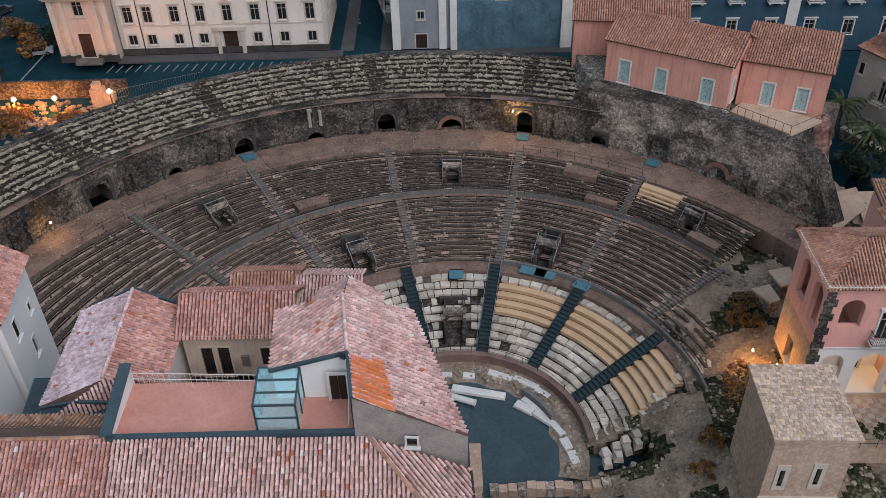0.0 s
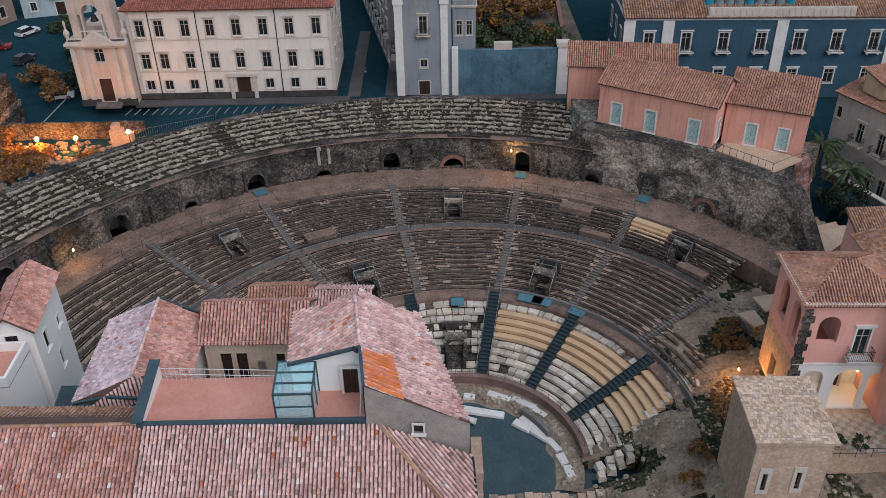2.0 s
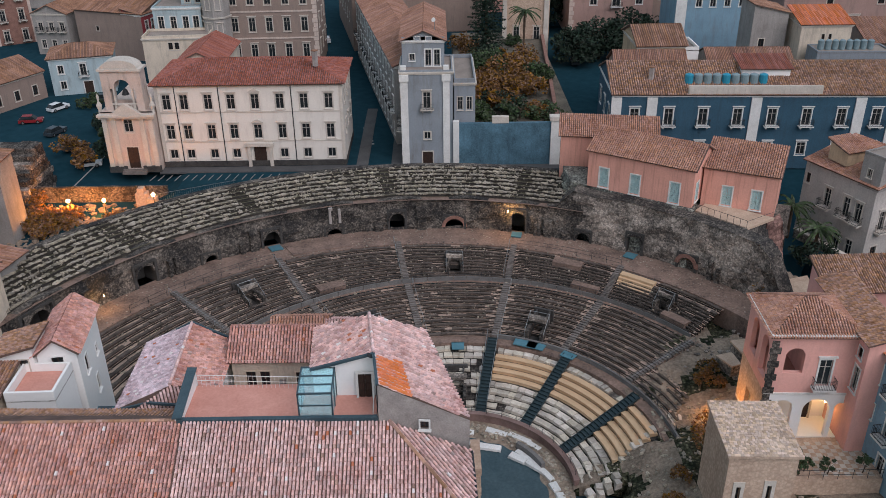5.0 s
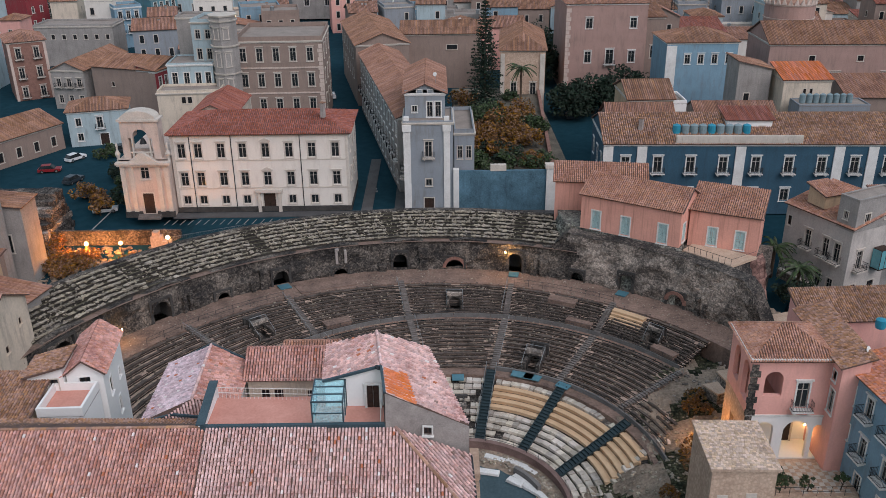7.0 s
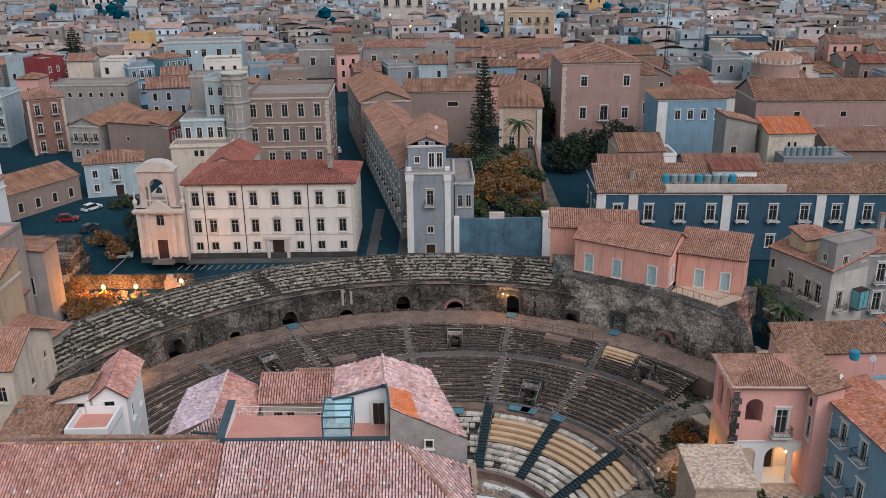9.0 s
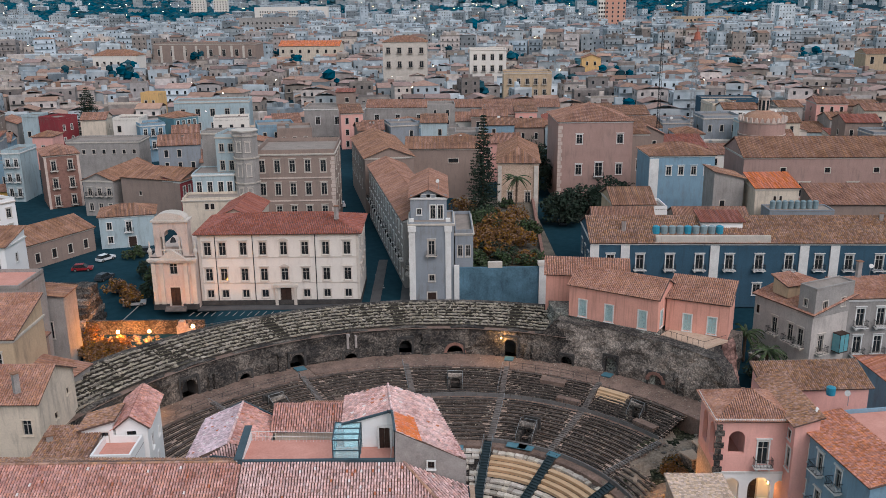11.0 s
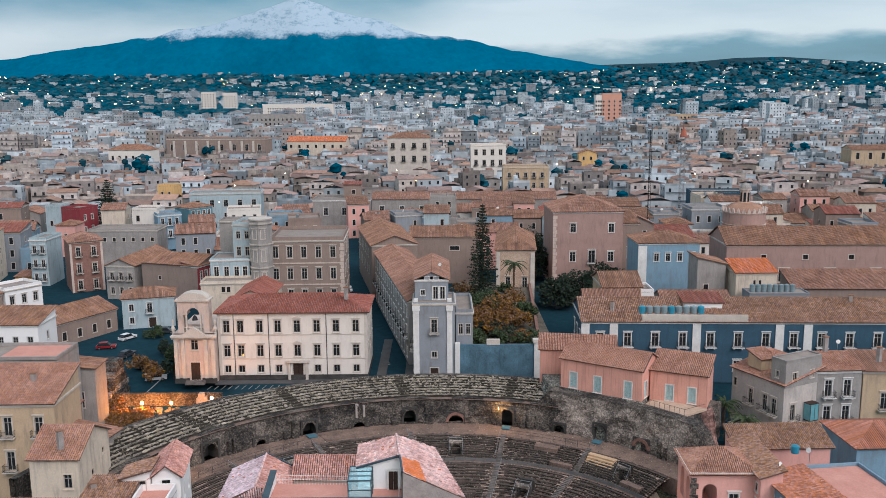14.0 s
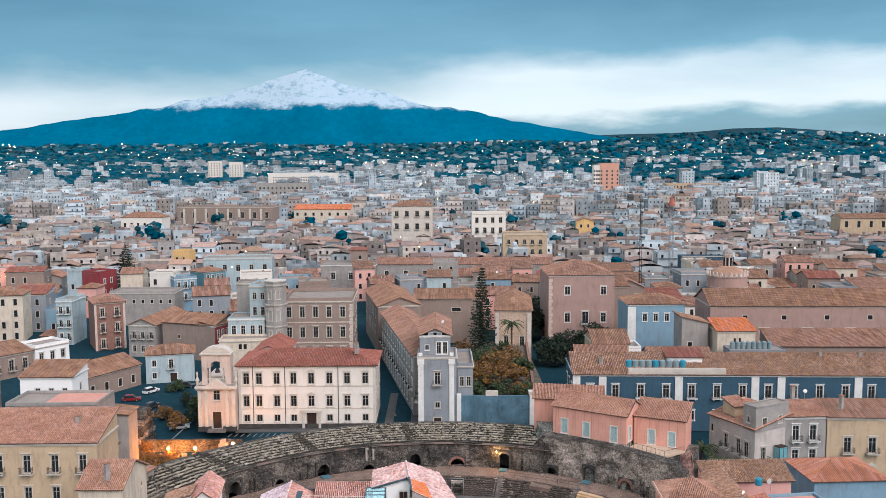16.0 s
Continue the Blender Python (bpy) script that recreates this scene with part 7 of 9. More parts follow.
for k in range(22):
    p, q = Vector((-21.5, -3.9, 22.42)).lerp(Vector((-21.1, -12.0, 22.42)), k / 22), Vector((-21.5, -3.9, 22.42)).lerp(Vector((-21.1, -12.0, 22.42)), (k + 1.2) / 22)
    s.tube(q, p, 0.13, 0.11, 6)
part("ridge_tiles", s, M["tile_pale"], lhip, kind="stuff")
s = Soup()
s.box(-24.2, -19.3, -14.1, -12.6, 20.2, 20.6)
part("blue_canopy", s, M["flashing"], lhip, "dark blue metal canopy")
rear_h = house("court_house", "cream court house with dark french windows", (-18.0, -6.85), (-11.0, -6.9), 4.4, 15.0, 5.9, M["cream"], "gable_x", 1.5, M["tile_mid"], [("f", 1.4, 2.2, 0.75, 2.5, "dark"), ("f", 2.5, 2.2, 0.75, 2.5, "dark"), ("f", 5.2, 3.0, 0.6, 1.6, "dark")], cornice=True, single=True, spacing=0.24, trim=M["cream"])
strip(rear_h, "wall_box", [(3.6, 4.1, -0.2, 0, 3.2, 4.0)], M["galv"])
s = Soup()
s.box(-18.1, -9.6, -13.4, -6.9, 14.6, 17.1)
thing("court_floor", "reddish tiled courtyard balcony floor", "floor", kind="structure", data=s.mesh("court_floor", M["terracotta"]))
bars(rear_h, "balcony_rail", [((0.2, -0.9, 3.0), (6.6, -0.9, 3.0)), ((0.2, -0.9, 2.2), (6.6, -0.9, 2.2))] + [((0.2 + 0.2 * k, -0.9, 2.1), (0.2 + 0.2 * k, -0.9, 3.0)) for k in range(33)], 0.012, M["iron"])
s = Soup()
s.box(0, 7, -1.0, 0, 1.95, 2.1)
part("balcony_slab", s, M["terracotta"], rear_h)
house("rear_roof_house", "low house with pale pink tiled roof", (-15.8, -1.6), (-11.4, -1.6), 3.2, 6, 13.4, M["cream"], "gable_x", 0.9, M["tile"], cornice=False, single=True, spacing=0.24)
house("rear_roof_house", "low house with pale mottled tiled roof", (-11.2, -2.2), (-7.2, -2.4), 3.6, 6, 13.2, M["white"], "gable_x", 1.0, M["tile_pale"], cornice=False, single=True, spacing=0.24)
house("rear_roof_house", "white rear house with mottled gable roof", (-9.8, -8.5), (-6.0, -8.9), 5.0, 6, 15.2, M["white"], "gable_y", 1.2, M["tile_pale"], cornice=False, single=True, spacing=0.24)

pier = thing("brick_pier", "worn tan brick wall end beside the roof", "wall")
for k in range(10):
    s = Soup()
    s.box(0.12 + 0.03 * (k % 2), 0.8 - 0.05 * (k % 3), -18.5 + 0.1 * (k % 2), -15.4, 5.0 if k == 0 else 14.3 + 0.55 * k, 14.85 if k == 0 else 14.85 + 0.55 * k)
    part("course", s, M["tufa"], pier)

can = thing("glass_canopy", "dark teal glazed canopy between white houses", "canopy")
for k in range(4):
    s = Soup()
    s.hexa([(-30.6 + 1.25 * k, -8.4, 13.0), (-29.4 + 1.25 * k, -8.4, 13.0), (-29.4 + 1.25 * k, -3.6, 14.0), (-30.6 + 1.25 * k, -3.6, 14.0), (-30.6 + 1.25 * k, -8.4, 13.06), (-29.4 + 1.25 * k, -8.4, 13.06), (-29.4 + 1.25 * k, -3.6, 14.06), (-30.6 + 1.25 * k, -3.6, 14.06)])
    part("pane", s, M["flashing"], can)
bars(can, "frame_bar", [((-30.62 + 1.25 * k, -8.4, 13.05), (-30.62 + 1.25 * k, -3.6, 14.05)) for k in range(5)] + [((-30.6, -8.4, 13.0), (-25.6, -8.4, 13.0)), ((-30.6, -3.6, 14.0), (-25.6, -3.6, 14.0))], 0.05, M["blue_plate"])
bars(can, "post", [((x, y, 5.0), (x, y, z)) for x, y, z in ((-30.5, -8.3, 13.0), (-25.7, -8.3, 13.0), (-30.5, -3.7, 14.0), (-25.7, -3.7, 14.0))], 0.06, M["blue_plate"])

# white house and its terrace at the left
wh = house("white_house", "white house with tiled gable roof and blue shutters", (-34.2, -4.4), (-31.2, -4.0), 6.9, 5, 15.0, M["white"], "gable_y", 1.2, M["tile_mid"], [("r", 5.2, 11.3, 0.6, 0.9, "dark"), ("r", 2.0, 11.6, 0.8, 1.6, "dark"), ("r", 3.8, 8.4, 0.7, 1.6, "win"), ("f", 1.5, 12.4, 0.9, 2.1, "dark")], cornice=False, single=True, spacing=0.24, trim=M["white"])
tb = house("terrace_block", "white block with terracotta roof terrace", (-35.2, -8.6), (-31.4, -8.5), 4.0, 5, 13.5, M["white"], "flat", 0, None, cornice=False, parapet=0.75)
s = Soup()
s.box(0.25, 3.55, 0.25, 3.75, 13.46, 13.55)
part("terrace_floor", s, M["terracotta"], tb, "terracotta tiled terrace floor")
house("white_annex", "small white roof hut with brown tiled roof", (-37.3, -5.0), (-34.3, -4.8), 3.2, 5, 15.0, M["white"], "shed_l", 1.0, M["tile_brown"], [("f", 2.2, 13.2, 0.7, 1.5, "dark")], cornice=False, single=True, spacing=0.24)
house("low_tile_house", "low house with brown tiled roof and skylights", (-40.6, -9.6), (-35.7, -9.6), 5.6, 5, 13.7, M["cream"], "shed_f", 1.1, M["tile_brown"], cornice=False, single=True, spacing=0.24)
house("cream_house", "cream house with tiled roof and yellowed front", (-52.6, 5.6), (-46.6, 5.5), 9.6, 5, 12.9, M["cream"], "gable_x", 2.4, M["tile"], [("f", 4.6, 9.0, 1.0, 1.8, "win"), ("r", 4.0, 9.0, 0.7, 0.8, "dark"), ("r", 7.5, 10.5, 0.6, 0.8, "dark")], cornice=False, single=True, trim=M["cream"])
house("dark_house", "narrow dark-plastered house with red roof", (-50.2, 17.5), (-48.6, 24.8), 6.5, 5, 9.0, M["grey"], "shed_f", 0.8, M["tile"], cornice=False)
house("red_roof_block", "low block with red tiled roof", (-63, 25.5), (-57.4, 25.2), 7, 5, 9.5, M["brownpl"], "shed_f", 1.2, M["tile"], cornice=False)
house("peach_house", "peach house with iron balconies and red tiled roof", (-78, 18.8), (-55.3, 19.1), 9, 5, 15.0, M["sand"], "shed_f", 2.9, M["tile"], row("f", 5, 3.5, 20.5, 10.4, 1.1, 2.7, "balc") + row("f", 5, 3.5, 20.5, 5.4, 1.1, 2.7, "balc"), trim=M["trim"], single=True, spacing=0.3)
house("grey_ruin_house", "grey rendered old house with broken roof edge", (-66.0, 42.0), (-58.8, 42.2), 5, 5, 12.6, M["grey"], "shed_r", 0.9, M["tile_brown"], [("f", 4.6, 6.0, 1.1, 2.6, "dark")], cornice=False)
house("pinkish_block", "low grey block with faded pink roof", (-76, 33), (-60.6, 33), 8, 5, 17.0, M["grey"], "flat", 0, None, [("f", 13.2, 14.0, 0.8, 0.9, "win")], cornice=False, parapet=0.5)
s = Soup()
s.box(6.0, 15.1, 0.3, 7.7, 16.96, 17.05)
part("roof_sheet", s, M["terracotta"], bpy.data.objects["pinkish_block"], "faded pink painted roof deck")
house("white_small_house", "small white house with brown tiled roof", (-89.6, 66), (-78.8, 66), 8, 7, 11.7, M["white"], "shed_f", 1.8, M["tile_brown"], row("f", 3, 3.6, 9.2, 7.2, 1.0, 2.2, "win") + [("r", 4.0, 8.0, 0.9, 1.6, "win")], trim=M["trim_white"])
house("long_brown_house", "long house with faded brown tile roof", (-86.5, 81), (-76.5, 100), 12, 7.6, 6.0, M["brownpl"], "gable_x", 2.2, M["tile_brown"], row("f", 5, 3, 19, 2, 1.0, 1.8, "dark"))
house("teal_house", "pale teal house with blue shutters", (-75.4, 100.5), (-64.3, 103.5), 9, 8.4, 7.2, M["tealpale"], "hip", 1.6, M["tile_brown"], [("f", 2.0, 4.2, 1.0, 1.6, "win"), ("f", 6.0, 3.6, 1.1, 2.2, "balc"), ("f", 2.0, 1.2, 1.0, 1.5, "win"), ("f", 6.5, 0.1, 1.6, 2.3, "door")], trim=M["trim_white"])
rbk = thing("ruin_bank", "dark weathered rubble ruin with stepped lava courses", "ruin")
rnd = random.Random(77)
for lev in range(11):
    q = Soup()
    x0, x1, y0, y1 = -78 + 0.1 * lev, -60.2 - 0.12 * lev, 45.5 + 1.25 * lev, 61.5 - 0.05 * lev
    z = 5.0 + 0.8 * lev
    n = 12
    for k in range(n):
        xa, xb = x0 + (x1 - x0) * k / n, x0 + (x1 - x0) * (k + 1) / n
        q.box(xa, xb + 0.02, y0 + rnd.uniform(-0.3, 0.3), y1, z, z + 0.82 + rnd.uniform(-0.12, 0.1))
    for k in range(n):
        ya, yb = y0 + (y1 - y0) * k / n, y0 + (y1 - y0) * (k + 1) / n
        q.box(x1 - 2, x1 + rnd.uniform(-0.3, 0.5), ya, yb, z, z + 0.82)
    part("course", q, M["rubble_pale"] if lev % 3 == 2 else M["rubble"], rbk, kind="stuff")

# ---- the town behind ----
TAKEN = [(-82, 55, -13, 92), (-8, 60, 20, 126), (22, 55, 95, 76), (-97, 60, -72, 112), (-24, 92, 14, 158)]
WALLS = ["grey", "brownpl", "cream", "pale", "skyblue", "greyblue", "rose", "tealpale", "white", "sand", "greyblue", "grey", "pale"]
ROOFS = ["tile", "tile_brown", "tile_brown", "tile", "tile_red"]


def street(x, y):
    """Whether a street runs there."""
    left = -11.5 - 0.19 * (y - 65)
    right = 20.5 + 0.06 * (y - 65)
    return abs(x - left) < 4.5 and y < 260 or abs(x - right) < 4.5 and y < 200 or abs(y - 160) < 4 and x > 25


def clear(x, y, w, d):
    box = (x, y, x + w, y + d)
    if any(box[0] < t[2] and box[2] > t[0] and box[1] < t[3] and box[3] > t[1] for t in TAKEN):
        return False
    return not any(street(x + w * a, y + d * b) for a in (0, 0.5, 1) for b in (0, 0.5, 1))


# landmarks first
school = house("school_block", "tall brown-grey block with framed windows in rows", (-43.1, 112.0), (-25.4, 112.6), 18, 8.8, 18.2, M["brownpl"], "flat", 0, None, [("f", c, z, 1.25, 2.7, "cap") for z in (14.0, 8.7, 3.4) for c in (1.3, 4.7, 8.1, 11.6, 15.1)] + [("r", c, z, 1.25, 2.7, "cap") for z in (14.0, 8.7, 3.4) for c in (3.5, 9.0, 14.5)], parapet=0.9)
strip(school, "string_course", [(0, 17.7, -0.1, 0, z, z + 0.3) for z in (7.2, 12.5)], M["trim_pink"])
strip(school, "quoin", [(16.9 - 0.2 * (k % 2), 17.75, -0.12, 0, 0.4 + 0.9 * k, 1.2 + 0.9 * k) for k in range(19)], M["trim_pink"])
turret = thing("corner_turret", "octagonal pale corner turret with tall round-headed windows", "tower", pose(-45.0, 111.2, 8.8))
s = Soup()
s.tube((0, 0, 0), (0, 0, 23.6), 2.75, 2.75, 8)
part("wall", s, M["grey"], turret)
for z in (6.6, 12.0, 17.6, 22.6, 23.6):
    s = Soup()
    s.tube((0, 0, z), (0, 0, z + 0.3), 2.95, 3.05, 8)
    part("cornice", s, M["trim"], turret)
for z, h in ((8.4, 2.6), (13.8, 2.6), (19.3, 2.0)):
    for a in (-67.5, -22.5, 22.5):
        add_window(turret, "f", 1, 1, 1, 0, 0.9, h, "cap", M["trim"]).matrix_basis = pose(0, 0, z, 0, 0, a) @ pose(0, -2.56, 0)

house("school_wing", "blue-grey corner wing with stacked windows", (-52.2, 113.4), (-47.2, 113.0), 9, 8.8, 22.0, M["tealpale"], "flat", 0, None, [("f", c, z, 1.0, h, "win") for z, h in ((18.6, 1.8), (14.4, 2.2)) for c in (1.3, 3.4)], parapet=0.6)
house("school_wing", "blue-grey lower wing with a row of tall windows", (-57.2, 110.2), (-47.9, 110.6), 9, 8.8, 14.0, M["tealpale"], "flat", 0, None, [("f", c, 9.6, 1.1, 2.7, "win") for c in (1.4, 3.8, 6.2, 8.2)], parapet=0.3, trim=M["trim_white"])
house("stair_block", "plain grey stair block behind the corner wing", (-57.6, 122.2), (-46.0, 122.4), 6, 8.8, 21.6, M["grey"], "flat", 0, None, parapet=0.4)
house("low_cream_house", "low cream house with blank front and flat roof", (-58.0, 103.8), (-45.4, 104.6), 6, 8.6, 9.8, M["cream"], "flat", 0, None, row("f", 2, 5.2, 6.4, 7.6, 0.8, 1.3, "dark"), parapet=0.5)
btower = house("brick_tower_house", "tall dark-red brick house with pale balconies", (-102.6, 138.0), (-95.2, 142.2), 12, 7.4, 15.2, M["brick"], "hip", 1.6, M["tile"], [("f", c, z, 1.1, 2.4, "balc") for z in (11.2, 6.6, 2.0) for c in (2.2, 6.2)], trim=M["trim"])
strip(btower, "pilaster", [(0.0, 0.6, -0.08, 0, 0, 14.8), (7.9, 8.5, -0.08, 0, 0, 14.8)], M["trim_pink"])
house("plaster_hall", "blank brown-grey plastered hall with tiled gable roof", (-80.5, 130.0), (-64.4, 124.2), 13, 8.4, 10.2, M["brownpl"], "gable_x", 1.9, M["tile_brown"], [("f", 5.5, 6.0, 0.7, 0.9, "dark")], cornice=False)
house("maroon_house", "narrow maroon house front with white-framed windows", (-64.2, 124.2), (-61.0, 132.5), 5, 8.4, 10.0, M["redpl"], "shed_f", 1.0, M["tile_brown"], [("f", c, z, 0.9, 2.2, "win") for z in (6.4, 2.4) for c in (1.4, 3.4, 5.4, 7.4)], trim=M["trim_white"])
bblock = house("brown_block", "plain brown-pink block with hipped tile roof", (28.7, 138), (47.7, 138.2), 20, 8.8, 21.3, M["cloister"], "hip", 3.4, M["tile"], [("f", c, 15.6, 1.5, 2.3, "cap") for c in (5.4, 15.8)] + [("f", c, 7.6, 1.5, 2.6, "cap") for c in (5.4, 15.8)] + [("f", 10.6, 7.2, 1.8, 3.4, "balc")], trim=M["trim_white"])
strip(bblock, "quoin", [(-0.06, 0.8 + 0.3 * (k % 2), -0.1, 0, 0.3 + 1.0 * k, 1.2 + 1.0 * k) for k in range(20)], M["trim_pink"])
house("block_annex", "narrow brown side bay of the block", (48.0, 141.0), (52.6, 141.0), 12, 8.8, 17.5, M["brownpl"], "shed_f", 1.6, M["tile_brown"], [("f", 2.2, 8.0, 1.2, 2.8, "cap")])
bvilla = house("blue_villa", "blue villa with pale quoins and tiled roof", (46.0, 112), (60.8, 112.2), 12, 8.9, 16.9, M["skyblue"], "hip", 2.0, M["tile_brown"], [("f", c, 12.4, 1.1, 1.9, "cap") for c in (4.4, 7.2, 10.1, 13.0)], trim=M["trim_white"])
strip(bvilla, "corner_pilaster", [(-0.1, 2.0, -0.2, 0, 0, 16.2)], M["trim_white"])
house("cloister_hall", "long pink cloister hall under brown tiles", (67.4, 112.2), (140, 110.0), 15, 9, 16.2, M["cloister"], "gable_x", 3.4, M["tile_brown"], [("f", c, 12.6, 1.2, 1.1, "dark") for c in (9.0, 19.0, 30.0, 41.0, 52.0, 63.0)] + [("f", c, 7.0, 2.4, 3.2, "cap") for c in (14.0, 25.0, 36.0, 47.0, 58.0)])
house("red_canopy_house", "white rooftop house with red tiled lean-to", (61.6, 88), (70.4, 88), 7, 9, 14.2, M["cream"], "shed_f", 1.8, M["tile_new"], row("f", 2, 4, 5.2, 11.6, 0.5, 1.0, "dark"))
house("lean_to_block", "long low block under a faded tile lean-to", (76.5, 93.5), (118, 91.5), 9, 8.8, 9.6, M["brownpl"], "shed_f", 2.6, M["tile"], cornice=False)
house("lean_to_block", "low tiled block behind the palace roof", (44.0, 80.5), (58.0, 80.0), 8, 8.8, 9.8, M["grey"], "gable_x", 1.8, M["tile"], cornice=False)
house("lean_to_block", "small white block with a faded roof terrace", (36.5, 84.0), (43.0, 84.0), 7, 8.8, 11.4, M["white"], "flat", 0, None, [("f", 3.0, 8.0, 1.0, 1.8, "dark")], cornice=False, parapet=0.5)
house("flat_roof_block", "low block with flat blue-grey roof deck", (62.5, 82.0), (75.0, 81.6), 5, 8.8, 11.2, M["greyblue"], "flat", 0, None, cornice=False, parapet=0.2)
house("grey_lean_house", "grey plastered house with tiled lean-to roof", (54.4, 92), (60.6, 92), 7, 8.8, 15.6, M["grey"], "shed_r", 1.6, M["tile_brown"], [("f", 2.0, 9.5, 1.0, 1.6, "dark")], cornice=False)
pav = house("garden_pavilion", "ochre pavilion with columns and tiled roof", (12.0, 119.6), (21.7, 118.8), 26, 9, 14.2, M["tufa"], "hip", 2.8, M["tile_brown"], row("f", 2, 3, 7.2, 4.5, 1.2, 2.6, "balc"))
strip(pav, "pilaster", [(8.6, 9.6, -0.3, 0, 0, 13.4), (0.1, 1.0, -0.3, 0, 0, 13.4)], M["trim"])
house("long_hall", "very long grey hall with tiled roof and framed windows", (-29.0, 250), (44, 246.2), 14, 10.5, 10.2, M["grey"], "gable_x", 2.2, M["tile"], row("f", 9, 4, 68, 4.6, 1.7, 2.8, "cap"), trim=M["trim_white"])
house("hall_block", "pale grey flat-roofed end block of the long hall", (-51.8, 245.2), (-29.2, 245), 14, 10.5, 10.4, M["grey"], "flat", 0, None, row("f", 3, 5, 19.5, 4.6, 1.7, 2.8, "cap"), trim=M["trim_white"], parapet=0.8)
house("hall_tower", "small square tower with red cap over the hall", (-39.9, 248), (-33.0, 248), 6, 10.5, 16.2, M["brownpl"], "shed_f", 0.8, M["tile_red"], [("f", 4.0, 12.6, 1.3, 1.6, "dark")], cornice=False)
house("yellow_house", "small apricot-yellow house with dark windows", (-116.6, 258), (-109.4, 257), 7, 10, 15.6, M["apricot"], "flat", 0, None, [("f", 2.0, 11.6, 0.9, 1.7, "dark"), ("f", 5.0, 11.6, 0.9, 1.7, "dark"), ("f", 2.0, 7.6, 0.9, 1.7, "dark"), ("f", 5.0, 7.6, 0.9, 1.7, "dark")], cornice=False)
house("crimson_house", "crimson flat-roofed town house", (-137.5, 215), (-129.8, 212), 9, 9.4, 12.8, M["redpl"], "flat", 0, None, [("r", c, z, 0.9, 1.8, "win") for c in (2.5, 6.0) for z in (8.8, 4.6)], cornice=False, trim=M["trim_white"])
house("cyan_house", "pale blue flat-roofed town house", (-143.5, 215.6), (-137.8, 215.6), 8, 9.4, 13.2, M["tealpale"], "flat", 0, None, [("f", 2.0, 6.5, 1.0, 1.8, "dark")], cornice=False)
house("rose_house", "small rose house with a tiled hip roof", (-129.0, 190), (-122.6, 190), 8, 9.2, 10.6, M["rose"], "hip", 1.2, M["tile_brown"], [("f", 3.2, 6.0, 1.0, 1.8, "win")], cornice=False)
house("cream_block", "stained cream block with roof terrace", (-108.8, 205), (-100.2, 205), 9, 9.4, 13.4, M["pale"], "flat", 0, None, [("f", 2.0, 9.4, 1.1, 2.0, "dark"), ("f", 2.0, 5.0, 1.1, 2.0, "dark")], cornice=False)
house("balcony_house", "bright blue house with long balconies", (-98.3, 200), (-91.4, 204), 8, 9.4, 12.0, M["skyblue"], "flat", 0, None, [("f", c, z, 1.1, 2.2, "balc") for c in (1.6, 4.0, 6.4) for z in (8.6, 4.4)], trim=M["trim_white"])
house("shutter_house", "teal house with dark shutters and tiled roof", (-90.8, 212), (-84.6, 219.5), 9, 9.4, 13.0, M["tealpl"], "hip", 1.4, M["tile_brown"], [("f", c, z, 1.1, 2.4, "win") for c in (1.6, 3.8, 6.0, 8.2) for z in (9.4, 5.0)], trim=M["trim_white"])
house("pale_blue_block", "long pale blue flat-roofed block", (-97.2, 235), (-70.6, 238), 12, 9.6, 15.2, M["tealpale"], "flat", 0, None, row("f", 5, 3, 24, 10.2, 1.6, 2.6, "win") + row("f", 5, 3, 24, 5.2, 1.6, 2.6, "win"), parapet=0.5)
house("grey_low_block", "long low grey block with small windows", (-112.6, 176), (-91.0, 176), 10, 9.2, 10.9, M["grey"], "flat", 0, None, row("f", 7, 2, 20, 7.4, 0.9, 1.2, "dark"), parapet=0.5)
ah = house("arcade_hall", "long grey-brown hall with pale pilasters and cornice", (-203, 553), (-129, 545), 18, 13.6, 17.0, M["brownpl"], "flat", 0, None, row("f", 8, 4, 70, 8.6, 2.4, 4.6, "cap"), trim=M["trim"], parapet=0.6)
strip(ah, "pilaster", [(4.6 + 8.6 * k, 6.2 + 8.6 * k, -0.4, 0, 0, 15.8) for k in range(8)], M["trim"])
house("white_hall", "white hall with a tiled hip roof", (-228, 503), (-198, 500), 14, 13, 13.0, M["pale"], "hip", 3.4, M["tile_brown"], row("f", 6, 3, 27, 6.0, 1.6, 3.0, "dark"), cornice=False)
house("red_roof_house", "cream block under bright red tiles", (-119, 581), (-73.5, 576.5), 16, 14, 13.0, M["cream"], "gable_x", 3.6, M["tile_new"], row("f", 7, 3, 42, 8.0, 1.8, 2.4, "dark"), cornice=False)
house("tan_palace", "long tan palace with a row of tall windows", (260, 458), (330, 452), 18, 12.5, 13.0, M["sand"], "gable_x", 2.6, M["tile_brown"], row("f", 9, 4, 66, 7.0, 2.0, 4.2, "dark"))
house("orange_house", "orange-yellow gabled house among brown roofs", (84.6, 445), (95.6, 444), 12, 12.3, 13.0, M["apricot"], "gable_y", 2.0, M["tile_brown"], [("f", 3.0, 9.0, 1.2, 2.0, "dark"), ("f", 7.6, 9.0, 1.2, 2.0, "dark")], cornice=False)
house("slate_house", "dark slate-blue house with roof panels", (98.5, 250), (119.5, 248.6), 10, 10, 12.6, M["navy"], "flat", 0, None, row("f", 4, 3, 18, 8.6, 1.2, 2.2, "win"), cornice=False, parapet=0.5)
